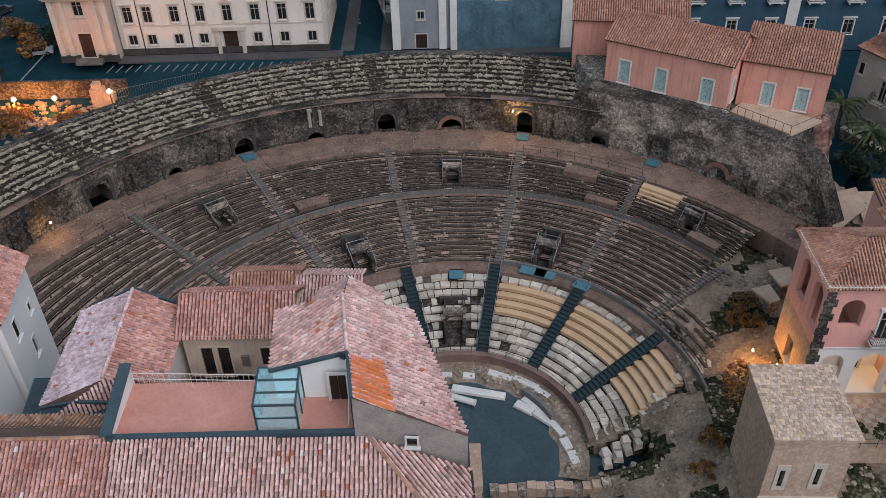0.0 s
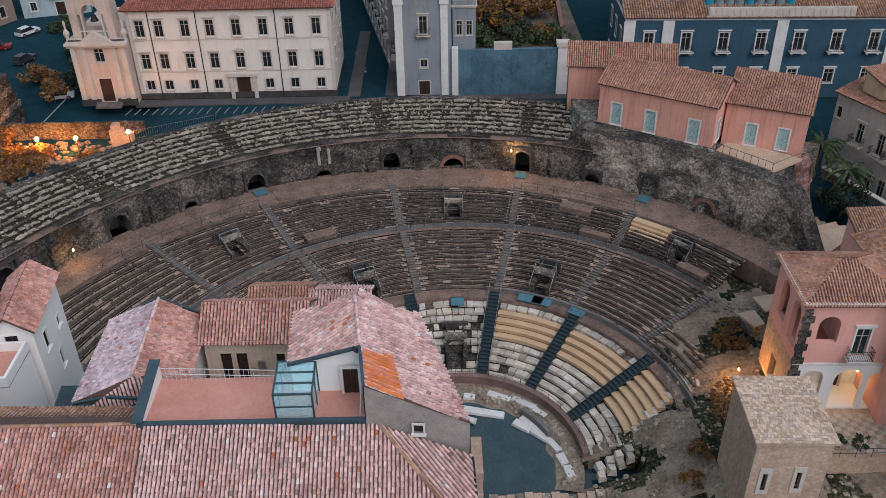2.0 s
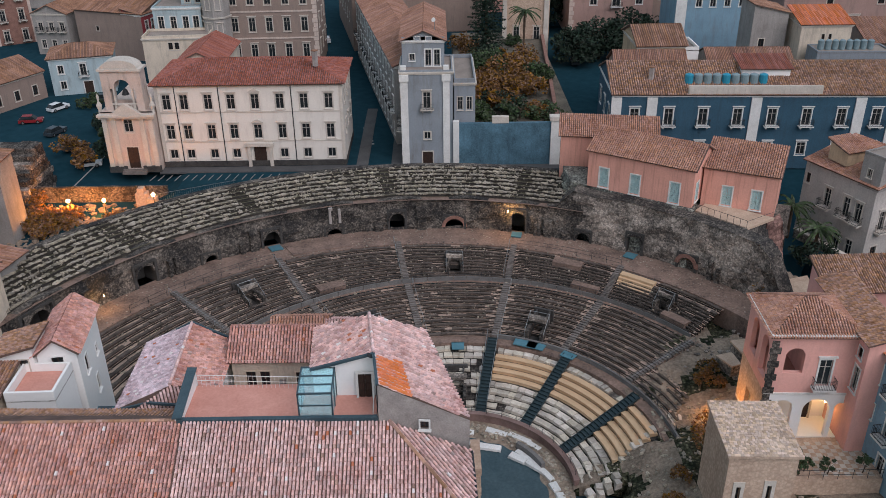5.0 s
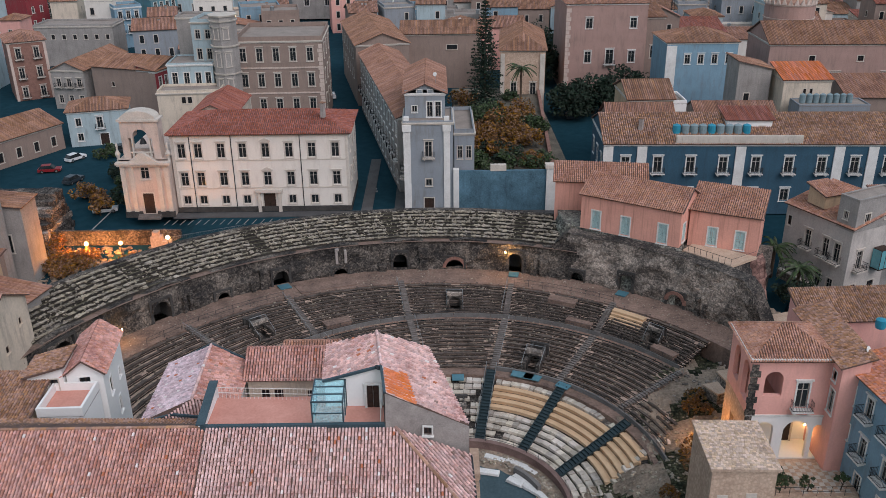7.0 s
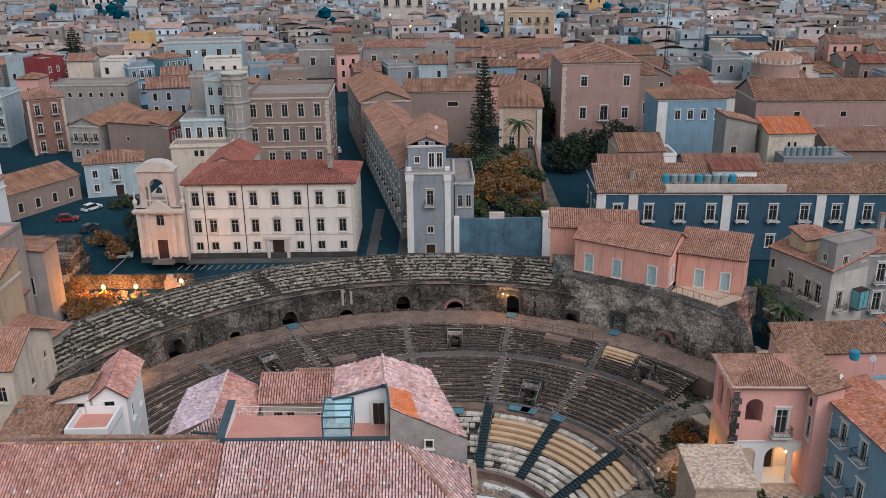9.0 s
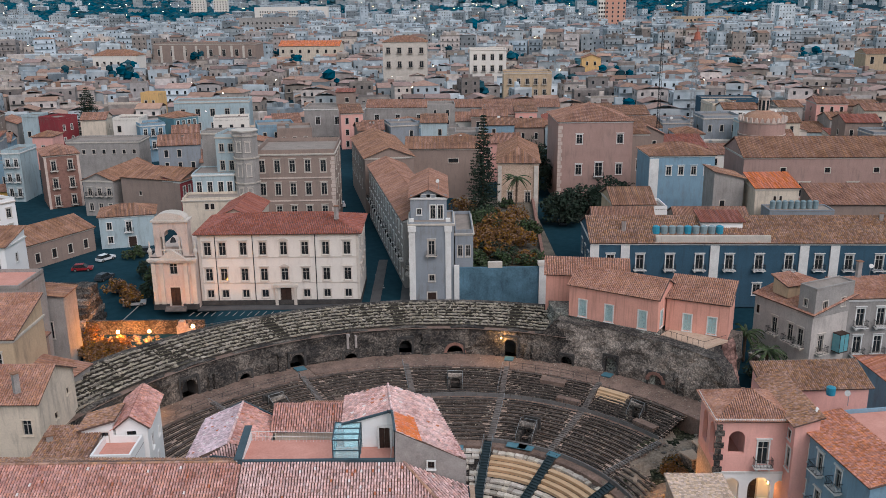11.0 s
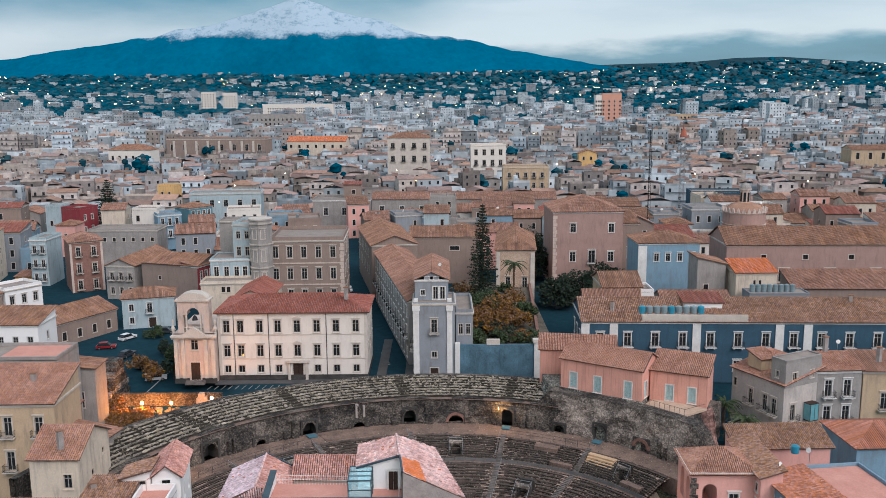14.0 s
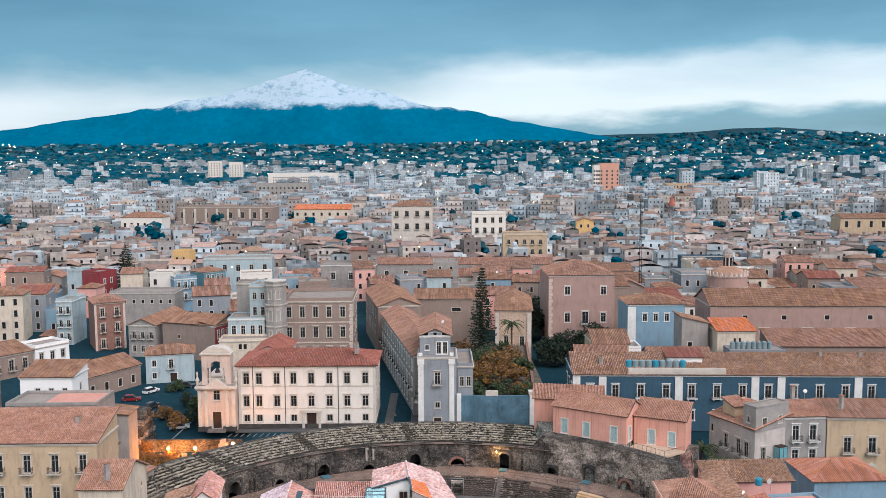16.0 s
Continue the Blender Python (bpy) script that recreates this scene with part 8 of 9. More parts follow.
house("white_yellow_house", "pale yellow house with stepped balconies", (29.1, 328.4), (51.4, 327.6), 14, 12, 14.5, M["sand"], "flat", 0, None, row("f", 5, 3, 19, 9.5, 1.5, 2.4, "balc") + row("f", 5, 3, 19, 4.5, 1.5, 2.4, "balc"))
house("grey_tall_house", "tall grey house with deep loggias", (-31.2, 402), (-7.2, 401.6), 16, 13, 24.7, M["trim"], "hip", 3, M["tile_brown"], row("f", 4, 3, 21, 18.5, 2.2, 3.2, "balc") + row("f", 4, 3, 21, 11, 2.2, 3.4, "balc"))
house("white_tall_house", "tall white house with three window rows", (16.1, 402), (36.1, 402), 14, 13, 20, M["pale"], "flat", 0, None, row("f", 4, 3, 17, 14.5, 1.9, 3.2, "cap") + row("f", 4, 3, 17, 8.5, 1.9, 3.2, "balc") + row("f", 4, 3, 17, 3, 1.9, 3.0, "win"))
TAKEN += [(-206, 540, -126, 574), (-232, 496, -194, 520), (-122, 572, -70, 600), (256, 448, 334, 480), (82, 440, 98, 460), (96, 246, 122, 264), (-120, 98, -60, 158), (62, 100, 150, 150), (-60, 90, -22, 132), (26, 128, 58, 162), (42, 76, 80, 128), (66, 86, 142, 118), (-54, 240, 46, 266), (-124, 250, -106, 272), (-146, 206, -125, 226), (-112, 194, -80, 232), (-100, 230, -68, 252), (-116, 172, -88, 188), (-133, 186, -118, 200), (-156, 322, -74, 358), (26, 322, 56, 346), (-34, 396, -4, 420), (13, 398, 40, 420), (-14, 124, 12, 162), (18, 100, 50, 140), (-126, 140, -108, 160)]

house("side_house", "grey street house with brown gable roof", (-90.4, 131.0), (-82.5, 130.0), 22, 8.6, 9.0, M["grey"], "gable_y", 1.8, M["tile_brown"], row("f", 3, 1.6, 6.6, 5.2, 1.0, 1.8, "balc") + row("f", 3, 1.6, 6.6, 1.4, 1.0, 1.8, "win"))

house("side_house", "narrow pale blue house with stacked balconies", (-117.6, 147.0), (-112.8, 147.0), 10, 8.4, 13.6, M["tealpale"], "flat", 0, None, [("f", c, z, 1.0, 2.0, "balc") for c in (1.3, 3.5) for z in (9.8, 5.8, 1.8)], trim=M["trim_white"])
house("side_house", "white old house with tall framed windows", (-108.0, 112.2), (-102.6, 120.2), 8, 6.4, 8.7, M["white"], "flat", 0, None, [("f", c, z, 1.1, 2.1, "cap") for c in (1.7, 4.8, 7.8) for z in (4.9, 1.0)], trim=M["trim"])
house("side_house", "tan old house with arched windows and iron balcony", (-118.0, 99.0), (-108.6, 112.0), 9, 6.4, 8.1, M["brownpl"], "shed_f", 1.8, M["tile_brown"], [("f", c, 4.0, 1.2, 2.6, "balc") for c in (2.4, 6.4, 10.4, 14.0)], trim=M["trim"])
house("side_house", "small orange rooftop house", (-124.0, 150.0), (-119.0, 150.0), 6, 6.4, 4.4, M["yellow"], "shed_f", 0.8, M["tile"], [("f", 2.6, 2.2, 1.0, 1.2, "win")], cornice=False)

# the lattice mast behind the long roofs
mast = thing("radio_mast", "thin grey lattice mast with a rust-red head", "mast", pose(77.6, 190.0, 9.0))
MR, MT = 0.62, 38.3
for k in range(4):
    cx, cy = MR * (1 if k in (0, 3) else -1), MR * (1 if k < 2 else -1)
    q = Soup()
    q.tube((cx, cy, 0), (cx, cy, MT), 0.07, 0.07, 5)
    part("leg", q, M["galv"], mast)
q = Soup()
for k in range(int(MT / 1.3)):
    for a, b in (((-MR, -MR), (MR, -MR)), ((MR, -MR), (MR, MR)), ((MR, MR), (-MR, MR)), ((-MR, MR), (-MR, -MR))):
        if k % 2:
            a, b = b, a
        q.tube((*a, 1.3 * k), (*b, 1.3 * k + 1.3), 0.04, 0.04, 4)
        q.tube((*a, 1.3 * k), (*b, 1.3 * k), 0.04, 0.04, 4)
part("bracing", q, M["galv"], mast, kind="stuff")
q = Soup()
q.tube((0, 0, MT), (0, 0, MT + 0.5), 1.2, 1.2, 8)
q.tube((0, 0, MT + 0.5), (0, 0, MT + 2.6), 1.15, 0.6, 8)
q.tube((0, 0, MT + 2.6), (0, 0, MT + 4.4), 0.25, 0.08, 6)
part("head", q, M["tile_red"], mast, "rust-red head of the mast")

# rotunda with its lantern
rot = thing("rotunda", "pink round drum with crenellated top and small lantern", "dome", pose(78.0, 131.5, 9))
s = Soup()
s.tube((0, 0, 0), (0, 0, 21.9), 5.4, 5.4, 32)
part("drum_wall", s, M["cloister"], rot)
for z in (18.4, 21.5):
    s = Soup()
    s.tube((0, 0, z), (0, 0, z + 0.35), 5.5, 5.65, 32)
    part("cornice", s, M["trim_pink"], rot)
for k in range(26):
    a = 2 * math.pi * k / 26
    m = pose(5.5 * math.cos(a), 5.5 * math.sin(a), 0, 0, 0, math.degrees(a) + 90)
    s = Soup()
    s.hexa([m @ Vector(v) for v in ((-0.5, -0.2, 21.8), (0.5, -0.2, 21.8), (0.5, 0.2, 21.8), (-0.5, 0.2, 21.8), (-0.12, -0.2, 23.0), (0.12, -0.2, 23.0), (0.12, 0.2, 23.0), (-0.12, 0.2, 23.0))])
    part("merlon", s, M["trim_pink"], rot)
s = Soup()
for j in range(4):
    a, b = math.pi / 2 * j / 4, math.pi / 2 * (j + 1) / 4
    s.tube((0, 0, 21.8 + 2.6 * math.sin(a)), (0, 0, 21.8 + 2.6 * math.sin(b)), 4.9 * math.cos(a), max(0.9, 4.9 * math.cos(b)), 28, caps=False)
part("roof", s, M["tile_brown"], rot)
lan = Soup()
lan.tube((0, 0, 23.6), (0, 0, 27.4), 1.35, 1.35, 8)
lan.tube((0, 0, 27.4), (0, 0, 27.8), 1.65, 1.65, 8)
lantern = part("lantern", lan, M["trim_pink"], rot)
s = Soup()
for j in range(4):
    a, b = math.pi / 2 * j / 4, math.pi / 2 * (j + 1) / 4
    s.tube((0, 0, 27.8 + 1.5 * math.sin(a)), (0, 0, 27.8 + 1.5 * math.sin(b)), 1.5 * math.cos(a), max(0.06, 1.5 * math.cos(b)), 12, caps=False)
part("cap", s, M["grey"], lantern)
for k in range(8):
    s = Soup()
    s.box(-0.3, 0.3, -0.05, 0.05, 24.4, 26.8, m=pose(0, 0, 0, 0, 0, 45 * k + 22.5) @ pose(0, -1.27, 0))
    part("opening", s, M["glass"], lantern)

# nearer town: houses of their own
rnd = random.Random(21)
y = 66.0
ROOF_TOPS = []
while y < 235:
    d = rnd.uniform(10, 14)
    half = (y + 125) * 0.53 + 8
    x = -half
    while x < half:
        w = rnd.uniform(7.5, 13.5)
        dd = d * rnd.uniform(0.8, 1.0)
        if clear(x, y, w, dd):
            H = rnd.choice((6.5, 8, 9.5, 9.5, 11, 12.5, 14)) + rnd.uniform(-0.6, 0.6)
            z = 8.4 + 0.012 * max(0, y - 120)
            kind = rnd.choice(("gable_x", "gable_x", "gable_y", "hip", "shed_f", "flat", "flat"))
            wins, nf = [], max(1, int(H / 3.6))
            nc = max(2, int(w / 3.4))
            st = rnd.choice(("plain", "plain", "balc", "plain")) if y < 150 else "plain"
            for f in range(nf):
                for c in range(nc):
                    if rnd.random() < 0.85:
                        wins.append(("f", w * (c + 0.6) / (nc + 0.2), 0.9 + f * (H - 0.6) / nf, 1.0, min(2.0, (H / nf) * 0.55), st if f else "plain"))
                if x > 0:
                    wins.append(("l", dd / 2, 0.9 + f * (H - 0.6) / nf, 1.0, 1.5, "plain"))
                else:
                    wins.append(("r", dd / 2, 0.9 + f * (H - 0.6) / nf, 1.0, 1.5, "plain"))
            a = rnd.uniform(-4, 4) + (11 if x < -12 else (-3 if x > 22 else 0))
            wl, rf = rnd.choice(WALLS), rnd.choice(ROOFS)
            tone = {"grey": "grey", "brownpl": "brown", "cream": "cream", "pale": "pale", "sand": "sand-coloured", "skyblue": "blue", "greyblue": "blue-grey", "rose": "rose", "tealpale": "pale teal", "white": "white", "tufa": "tan"}[wl]
            house("town_house", f"{tone} plastered town house with {'flat roof' if kind == 'flat' else 'tiled roof'}", (x, y), (x + w * math.cos(radians(a)), y + w * math.sin(radians(a))), dd, z, H, M[wl], kind, rnd.uniform(1.2, 2.4), M[rf], wins, cornice=rnd.random() < 0.5, group="town houses", spacing=0.36)
            ROOF_TOPS.append((x + w / 2, y + dd / 2, z + H, kind, a, w, dd))
        x += w + (0.3 if rnd.random() < 0.8 else rnd.uniform(2, 5))
    y += d + (rnd.uniform(0.3, 2) if rnd.random() < 0.7 else rnd.uniform(4, 7))


def wooded(x, y):
    """Whether a grove stands there among the suburbs."""
    return noise.noise((x / 420, y / 300, 7.0)) > (0.02 if y < 1450 else -0.14) + (0.1 if x > 200 and y < 2300 else 0.0) - (0.16 if y > 1400 and x < -0.12 * y else 0.0)


def far_house(s, x, y, z, w, d, h, turn, kind, rnd, rows, mats):
    """Walls, roof and window recesses of one distant house inside a joined mesh."""
    m = pose(x, y, z, 0, 0, turn)
    k = len(s.v)
    P = lambda *p: tuple(m @ Vector(p))  # noqa: E731
    s.v += [P(0, 0, 0), P(w, 0, 0), P(w, d, 0), P(0, d, 0), P(0, 0, h), P(w, 0, h), P(w, d, h), P(0, d, h)]
    s.f += [(k, k + 1, k + 5, k + 4), (k + 1, k + 2, k + 6, k + 5), (k + 2, k + 3, k + 7, k + 6), (k + 3, k, k + 4, k + 7), (k + 4, k + 5, k + 6, k + 7)]
    s.i += [mats[0]] * 5
    if kind != "flat":
        for pl in roof_planes(kind, w, d, h + 0.05, min(w, d) * 0.17, 0.35):
            slab_k = len(s.v)
            s.v += [P(*p) for p in pl]
            s.f.append(tuple(range(slab_k, slab_k + len(pl))))
            s.i.append(mats[1])
    else:
        s.box(0, w, 0, 0.3, h, h + 0.9, mats[0], m, False)
        for _ in range(rnd.choice((1, 1, 2, 3))):
            a, b, c = rnd.uniform(0.05, 0.7) * w, rnd.uniform(0.1, 0.6) * d, rnd.uniform(0.1, 0.3)
            s.box(a, a + w * c, b, b + d * rnd.uniform(0.15, 0.35), h, h + rnd.uniform(1.0, 3.0), mats[0] if rnd.random() < 0.7 else mats[1], m, False)
    nf, nc = max(1, int(h / 3.4)), max(2, int(w / 3.2))
    ww = min(1.0, w / nc * 0.36)
    if rnd.random() < 0.45 and rows > 3:
        for f in range(max(1, nf - rows), nf):
            z0 = h * f / nf + 0.75
            s.box(0.4, w - 0.4, -0.8, 0, z0, z0 + 0.14, mats[0], m)
    for f in range(max(0, nf - rows), nf):
        for c in range(nc):
            if rnd.random() < 0.85:
                cx, z0 = w * (c + 0.5) / nc, h * f / nf + 0.9
                s.quad(P(cx - ww / 2, -0.06, z0), P(cx + ww / 2, -0.06, z0), P(cx + ww / 2, -0.06, z0 + 1.45), P(cx - ww / 2, -0.06, z0 + 1.45), mat=mats[2])
        sx = w + 0.06 if x < 0 else -0.06
        for c in range(2):
            cy, z0 = d * (c + 0.5) / 2, h * f / nf + 0.9
            s.quad(P(sx, cy - 0.5, z0), P(sx, cy + 0.5, z0), P(sx, cy + 0.5, z0 + 1.6), P(sx, cy - 0.5, z0 + 1.6), mat=mats[2])


# the last wall material has haze mixed into its colour
FAR = [M["town_wall"], M["far_roof"], M["glass"], M["far_wall_haze"]]
bands = ((236, 330, 7, 13, 4, 0.6), (330, 520, 7, 13, 4, 0.42), (520, 900, 8, 15, 4, 0.18), (900, 1500, 9, 18, 4, 0.14), (1500, 2600, 11, 26, 2, 0.04), (2600, 4100, 14, 34, 1, 0.0))
for y0, y1, w0, w1, rows, tiled_share in bands:
    rnd = random.Random(int(y0))
    s = Soup()
    y = y0
    while y < y1:
        d = rnd.uniform(w0, w1) * 0.8
        half = (y + 125) * 0.535 + 12
        x = -half
        while x < half:
            w = rnd.uniform(w0, w1)
            keep = 0.92 if y < 900 else (0.7 if y < 1500 else (0.32 if y < 2600 else 0.16))
            if y > 1000 and wooded(x, y):
                keep = 0.06
            if rnd.random() < keep and (y > 640 or clear(x, y, w, d)):
                if y < 580:
                    h = rnd.choice((5, 6, 7, 8, 9, 11, 13) if y < 330 else (3, 4, 5, 6, 7, 9))
                elif y < 900:
                    h = rnd.choice((6, 8, 10, 12, 15, 19))
                else:
                    h = rnd.choice((5, 7, 9, 12, 15, 19) if y < 1700 else (6, 8, 11, 14, 18)) * (1.0 if rnd.random() < 0.96 else 1.7)
                kind = rnd.choice(("gable_x", "gable_y", "hip")) if rnd.random() < tiled_share else "flat"
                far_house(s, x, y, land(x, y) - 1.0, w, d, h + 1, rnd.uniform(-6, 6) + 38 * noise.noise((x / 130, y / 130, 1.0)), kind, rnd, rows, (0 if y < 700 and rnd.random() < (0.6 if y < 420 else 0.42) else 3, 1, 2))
            x += w + rnd.uniform(0.2, 2.5) * (1 if y < 900 else 4)
        y += d + rnd.uniform(1, 4) * (1 if y < 900 else 5)
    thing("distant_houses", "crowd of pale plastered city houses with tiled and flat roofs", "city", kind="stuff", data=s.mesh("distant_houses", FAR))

# tall far blocks that stand out
for x, y, w, d, h, wl in ((184, 905, 22, 12, 44, "salmon"), (177, 906, 6.5, 14, 42, "pale"), (140, 862, 70, 16, 8, "pale"), (-195, 800, 56, 16, 26, "grey"), (-300, 1400, 120, 20, 24, "pale"), (-470, 1650, 26, 14, 40, "pale"), (-430, 1660, 26, 14, 38, "pale"), (260, 900, 60, 16, 20, "sand")):
    z = land(x, y)
    nc = max(3, int(w / 4.5))
    wins = []
    for f in range(max(2, int(h / 5))):
        wins += row("f", nc, w * 0.08, w * 0.92, 2 + f * 4.6, 1.8, 2.2, "plain")
    house("apartment_block", "tall flat-roofed apartment block with window bands", (x, y), (x + w, y), d, z, h, M[wl], "flat", 0, None, wins, group="apartment blocks", cornice=False)

# ---- trees and plants ----
def leaf_quads(s, c, r, n, size, rnd, mat=0, squash=0.8):
    for _ in range(n):
        while True:
            p = Vector((rnd.uniform(-1, 1), rnd.uniform(-1, 1), rnd.uniform(-1, 1)))
            if p.length < 1:
                break
        p = p.normalized() * (p.length ** 0.5)
        q = Vector(c) + Vector((p.x * r, p.y * r, p.z * r * squash))
        a = Vector((rnd.uniform(-1, 1), rnd.uniform(-1, 1), rnd.uniform(-0.6, 0.6))).normalized()
        b = a.cross(Vector((rnd.uniform(-1, 1), rnd.uniform(-1, 1), rnd.uniform(-1, 1)))).normalized()
        k = size * rnd.uniform(0.6, 1.3)
        s.quad(q - a * k, q - b * k * 0.5, q + a * k, q + b * k * 0.5, mat=mat)


def tree(x, y, z, h, r, leaf, label, seed, n=40, size=0.3, per=38, low=0.45):
    rnd = random.Random(seed)
    root = thing("tree", label, "tree", pose(x, y, z))
    s = Soup()
    s.tube((0, 0, 0), (0.1, 0, h * 0.45), 0.035 * h, 0.022 * h, 8)
    for k in range(6):
        a = 2 * math.pi * k / 6 + rnd.uniform(-0.3, 0.3)
        s.tube((0.1, 0, h * rnd.uniform(0.32, 0.45)), (r * 0.65 * math.cos(a), r * 0.65 * math.sin(a), h * rnd.uniform(0.6, 0.85)), 0.016 * h, 0.005 * h, 5)
    part("trunk", s, M["bark"], root)
    s = Soup()
    for k in range(n):
        a, q = rnd.uniform(0, 2 * math.pi), rnd.random() ** 0.5
        zz = h * (low + (0.95 - low) * rnd.random() * (1 - 0.5 * q * q))
        leaf_quads(s, (r * q * math.cos(a), r * q * math.sin(a), zz), r * rnd.uniform(0.2, 0.36), per, size, rnd)
    part("crown", s, M[leaf], root, kind="stuff")
    return root


def pine(x, y, z, h, r, label, seed):
    """A tall tiered conifer: whorls of level branches with short needles."""
    rnd = random.Random(seed)
    root = thing("tree", label, "tree", pose(x, y, z))
    s = Soup()
    s.tube((0, 0, 0), (0, 0, h * 0.98), 0.3, 0.05, 8)
    part("trunk", s, M["bark"], root)
    s = Soup()
    tiers = int(h / 0.75)
    for k in range(tiers):
        t = k / tiers
        zz = h * (0.12 + 0.86 * t)
        rr = r * (1 - t) ** 0.75 * rnd.uniform(0.85, 1.12) + 0.25
        for b in range(8):
            a = 2 * math.pi * b / 8 + rnd.uniform(-0.3, 0.3)
            ln = rr * rnd.uniform(0.7, 1.1)
            for q in range(max(2, int(ln / 0.4))):
                f = (q + 0.6) / max(2, int(ln / 0.4))
                leaf_quads(s, (ln * f * math.cos(a), ln * f * math.sin(a), zz - 0.12 * ln * f + 0.25 * f * f), 0.28, 5, 0.26, rnd, squash=0.5)
    part("crown", s, M["leaf_dark"], root, kind="stuff")


def palm(x, y, z, h, label, seed, r=2.6):
    rnd = random.Random(seed)
    root = thing("palm", label, "palm", pose(x, y, z))
    s = Soup()
    for k in range(8):
        s.tube((0, 0, h * k / 8), (0, 0, h * (k + 1) / 8), 0.26, 0.2, 8)
    part("trunk", s, M["bark"], root)
    s = Soup()
    for k in range(26):
        a, up = rnd.uniform(0, 2 * math.pi), rnd.uniform(-0.2, 0.9)
        prev = Vector((0, 0, h))
        for q in range(1, 8):
            f = q / 7
            p = Vector((r * f * math.cos(a), r * f * math.sin(a), h + r * (up * f - 0.75 * f * f)))
            sd = Vector((-math.sin(a), math.cos(a), 0)) * (0.32 * (1.15 - f))
            dn = Vector((0, 0, -0.18))
            s.quad(prev, p, p + sd + dn, prev + sd + dn)
            s.quad(p, prev, prev - sd + dn, p - sd + dn)
            prev = p
    part("fronds", s, M["leaf"], root, kind="stuff")


pine(7.6, 100, 13.2, 24.5, 4.0, "tall dark tiered conifer rising from the garden", 1)
pine(-125.5, 228, 10, 22, 7.0, "broad dark cedar among the houses", 2)
palm(15.5, 108, 13.4, 8.5, "tall dry fan palm in the garden", 3, 3.2)
for k, (x, y, h, r, lf) in enumerate(((5.0, 78, 5.5, 3.4, "leaf_gold"), (9.5, 83, 6.0, 4.0, "leaf_gold"), (13.5, 80, 4.5, 3.0, "leaf_gold"), (6.5, 90, 6.5, 4.2, "leaf"), (12.5, 92, 6.0, 4.0, "leaf_gold"), (4.5, 70, 3.0, 1.8, "leaf"), (13.8, 70, 2.6, 1.8, "leaf_gold"), (9.0, 74, 3.6, 2.6, "leaf_gold"), (16.0, 88, 4.0, 2.6, "leaf"), (8.0, 96, 5.0, 3.2, "leaf_dark"))):
    tree(x, y, 13.4, h, r, lf, "rounded garden tree with olive and rust foliage", 40 + k, 60, 0.3, 38, 0.3)
for k, (x, y, h, r) in enumerate(((27.5, 118, 9, 4.6), (33, 121, 10, 5.2), (40, 120, 11, 5.5), (24.5, 150, 12, 5.0), (22.5, 160, 12, 5.0), (26, 172, 12, 5.5))):
    tree(x, y, 8.6, h, r, "leaf_dark", "dense dark evergreen street tree", 60 + k, 80, 0.4, 38, 0.2)
for k, (x, y, h, r, lf) in enumerate(((-61, 70, 4.2, 2.4, "leaf_gold"), (-57.5, 65, 4.0, 2.3, "leaf_gold"), (-54.5, 72, 6.0, 2.4, "leaf"), (-53.8, 67, 5.0, 2.0, "leaf_dark"), (-66, 93, 4, 2.2, "leaf"), (-58, 80, 5, 2.4, "leaf_dark"))):
    tree(x, y, 7.2, h, r, lf, "small street tree with rust-green crown", 80 + k, 26, 0.26)
rnd = random.Random(45)
for k in range(14):
    x, y = rnd.uniform(3.0, 17.0), rnd.uniform(66, 116)
    tree(x, y, 13.4, rnd.uniform(2.2, 4.2), rnd.uniform(1.8, 3.0), rnd.choice(("leaf_dark", "leaf", "leaf", "leaf_gold")), "dense low garden shrub behind the high wall", 400 + k, 26, 0.28, 30, 0.15)
palm(42.8, 36.5, 8, 5, "dark fan palm beside the grey house", 5, 2.8)
palm(44.5, 32.0, 7, 5, "dark fan palm beside the grey house", 6, 2.8)
tree(43.5, 29.5, 6.5, 5, 2.6, "leaf_dark", "dark shrub between ruin and house", 91, 26, 0.24)
for k, (x, y) in enumerate(((28.9, -5.4), (29.6, -4.9), (31.5, -5.3), (34.6, -5.2), (29.2, -4.0))):
    tree(x, y, 6.9, 1.8, 0.7, "leaf", "leafy potted terrace plant", 95 + k, 12, 0.14, 24)

# dark groves on the far slopes
rnd = random.Random(5)
s = Soup()
for _ in range(24000):
    y = rnd.triangular(1000, 4700, 1500)
    x = rnd.uniform(-1, 1) * (y + 125) * 0.53
    if wooded(x, y) or y > 2600 and rnd.random() < 0.75:
        s.blob((x, y, land(x, y) + 3), rnd.uniform(5, 12) * (1.0 if y < 2800 else 2.0), 0, rnd, 4, 0.6)
for _ in range(170):
    y = rnd.uniform(240, 1100)
    x = rnd.uniform(-1, 1) * (y + 125) * 0.52
    if noise.noise((x / 90, y / 90, 2.0)) > 0.05:
        for _k in range(5):
            s.blob((x + rnd.uniform(-5, 5), y + rnd.uniform(-3, 3), land(x, y) + rnd.uniform(5, 11)), rnd.uniform(1.5, 3.6), 0, rnd, 6, 0.9)
thing("distant_trees", "groves between far suburbs, coloured dark blue for haze", "trees", kind="stuff", data=s.mesh("distant_trees", M["far_tree_haze"]))

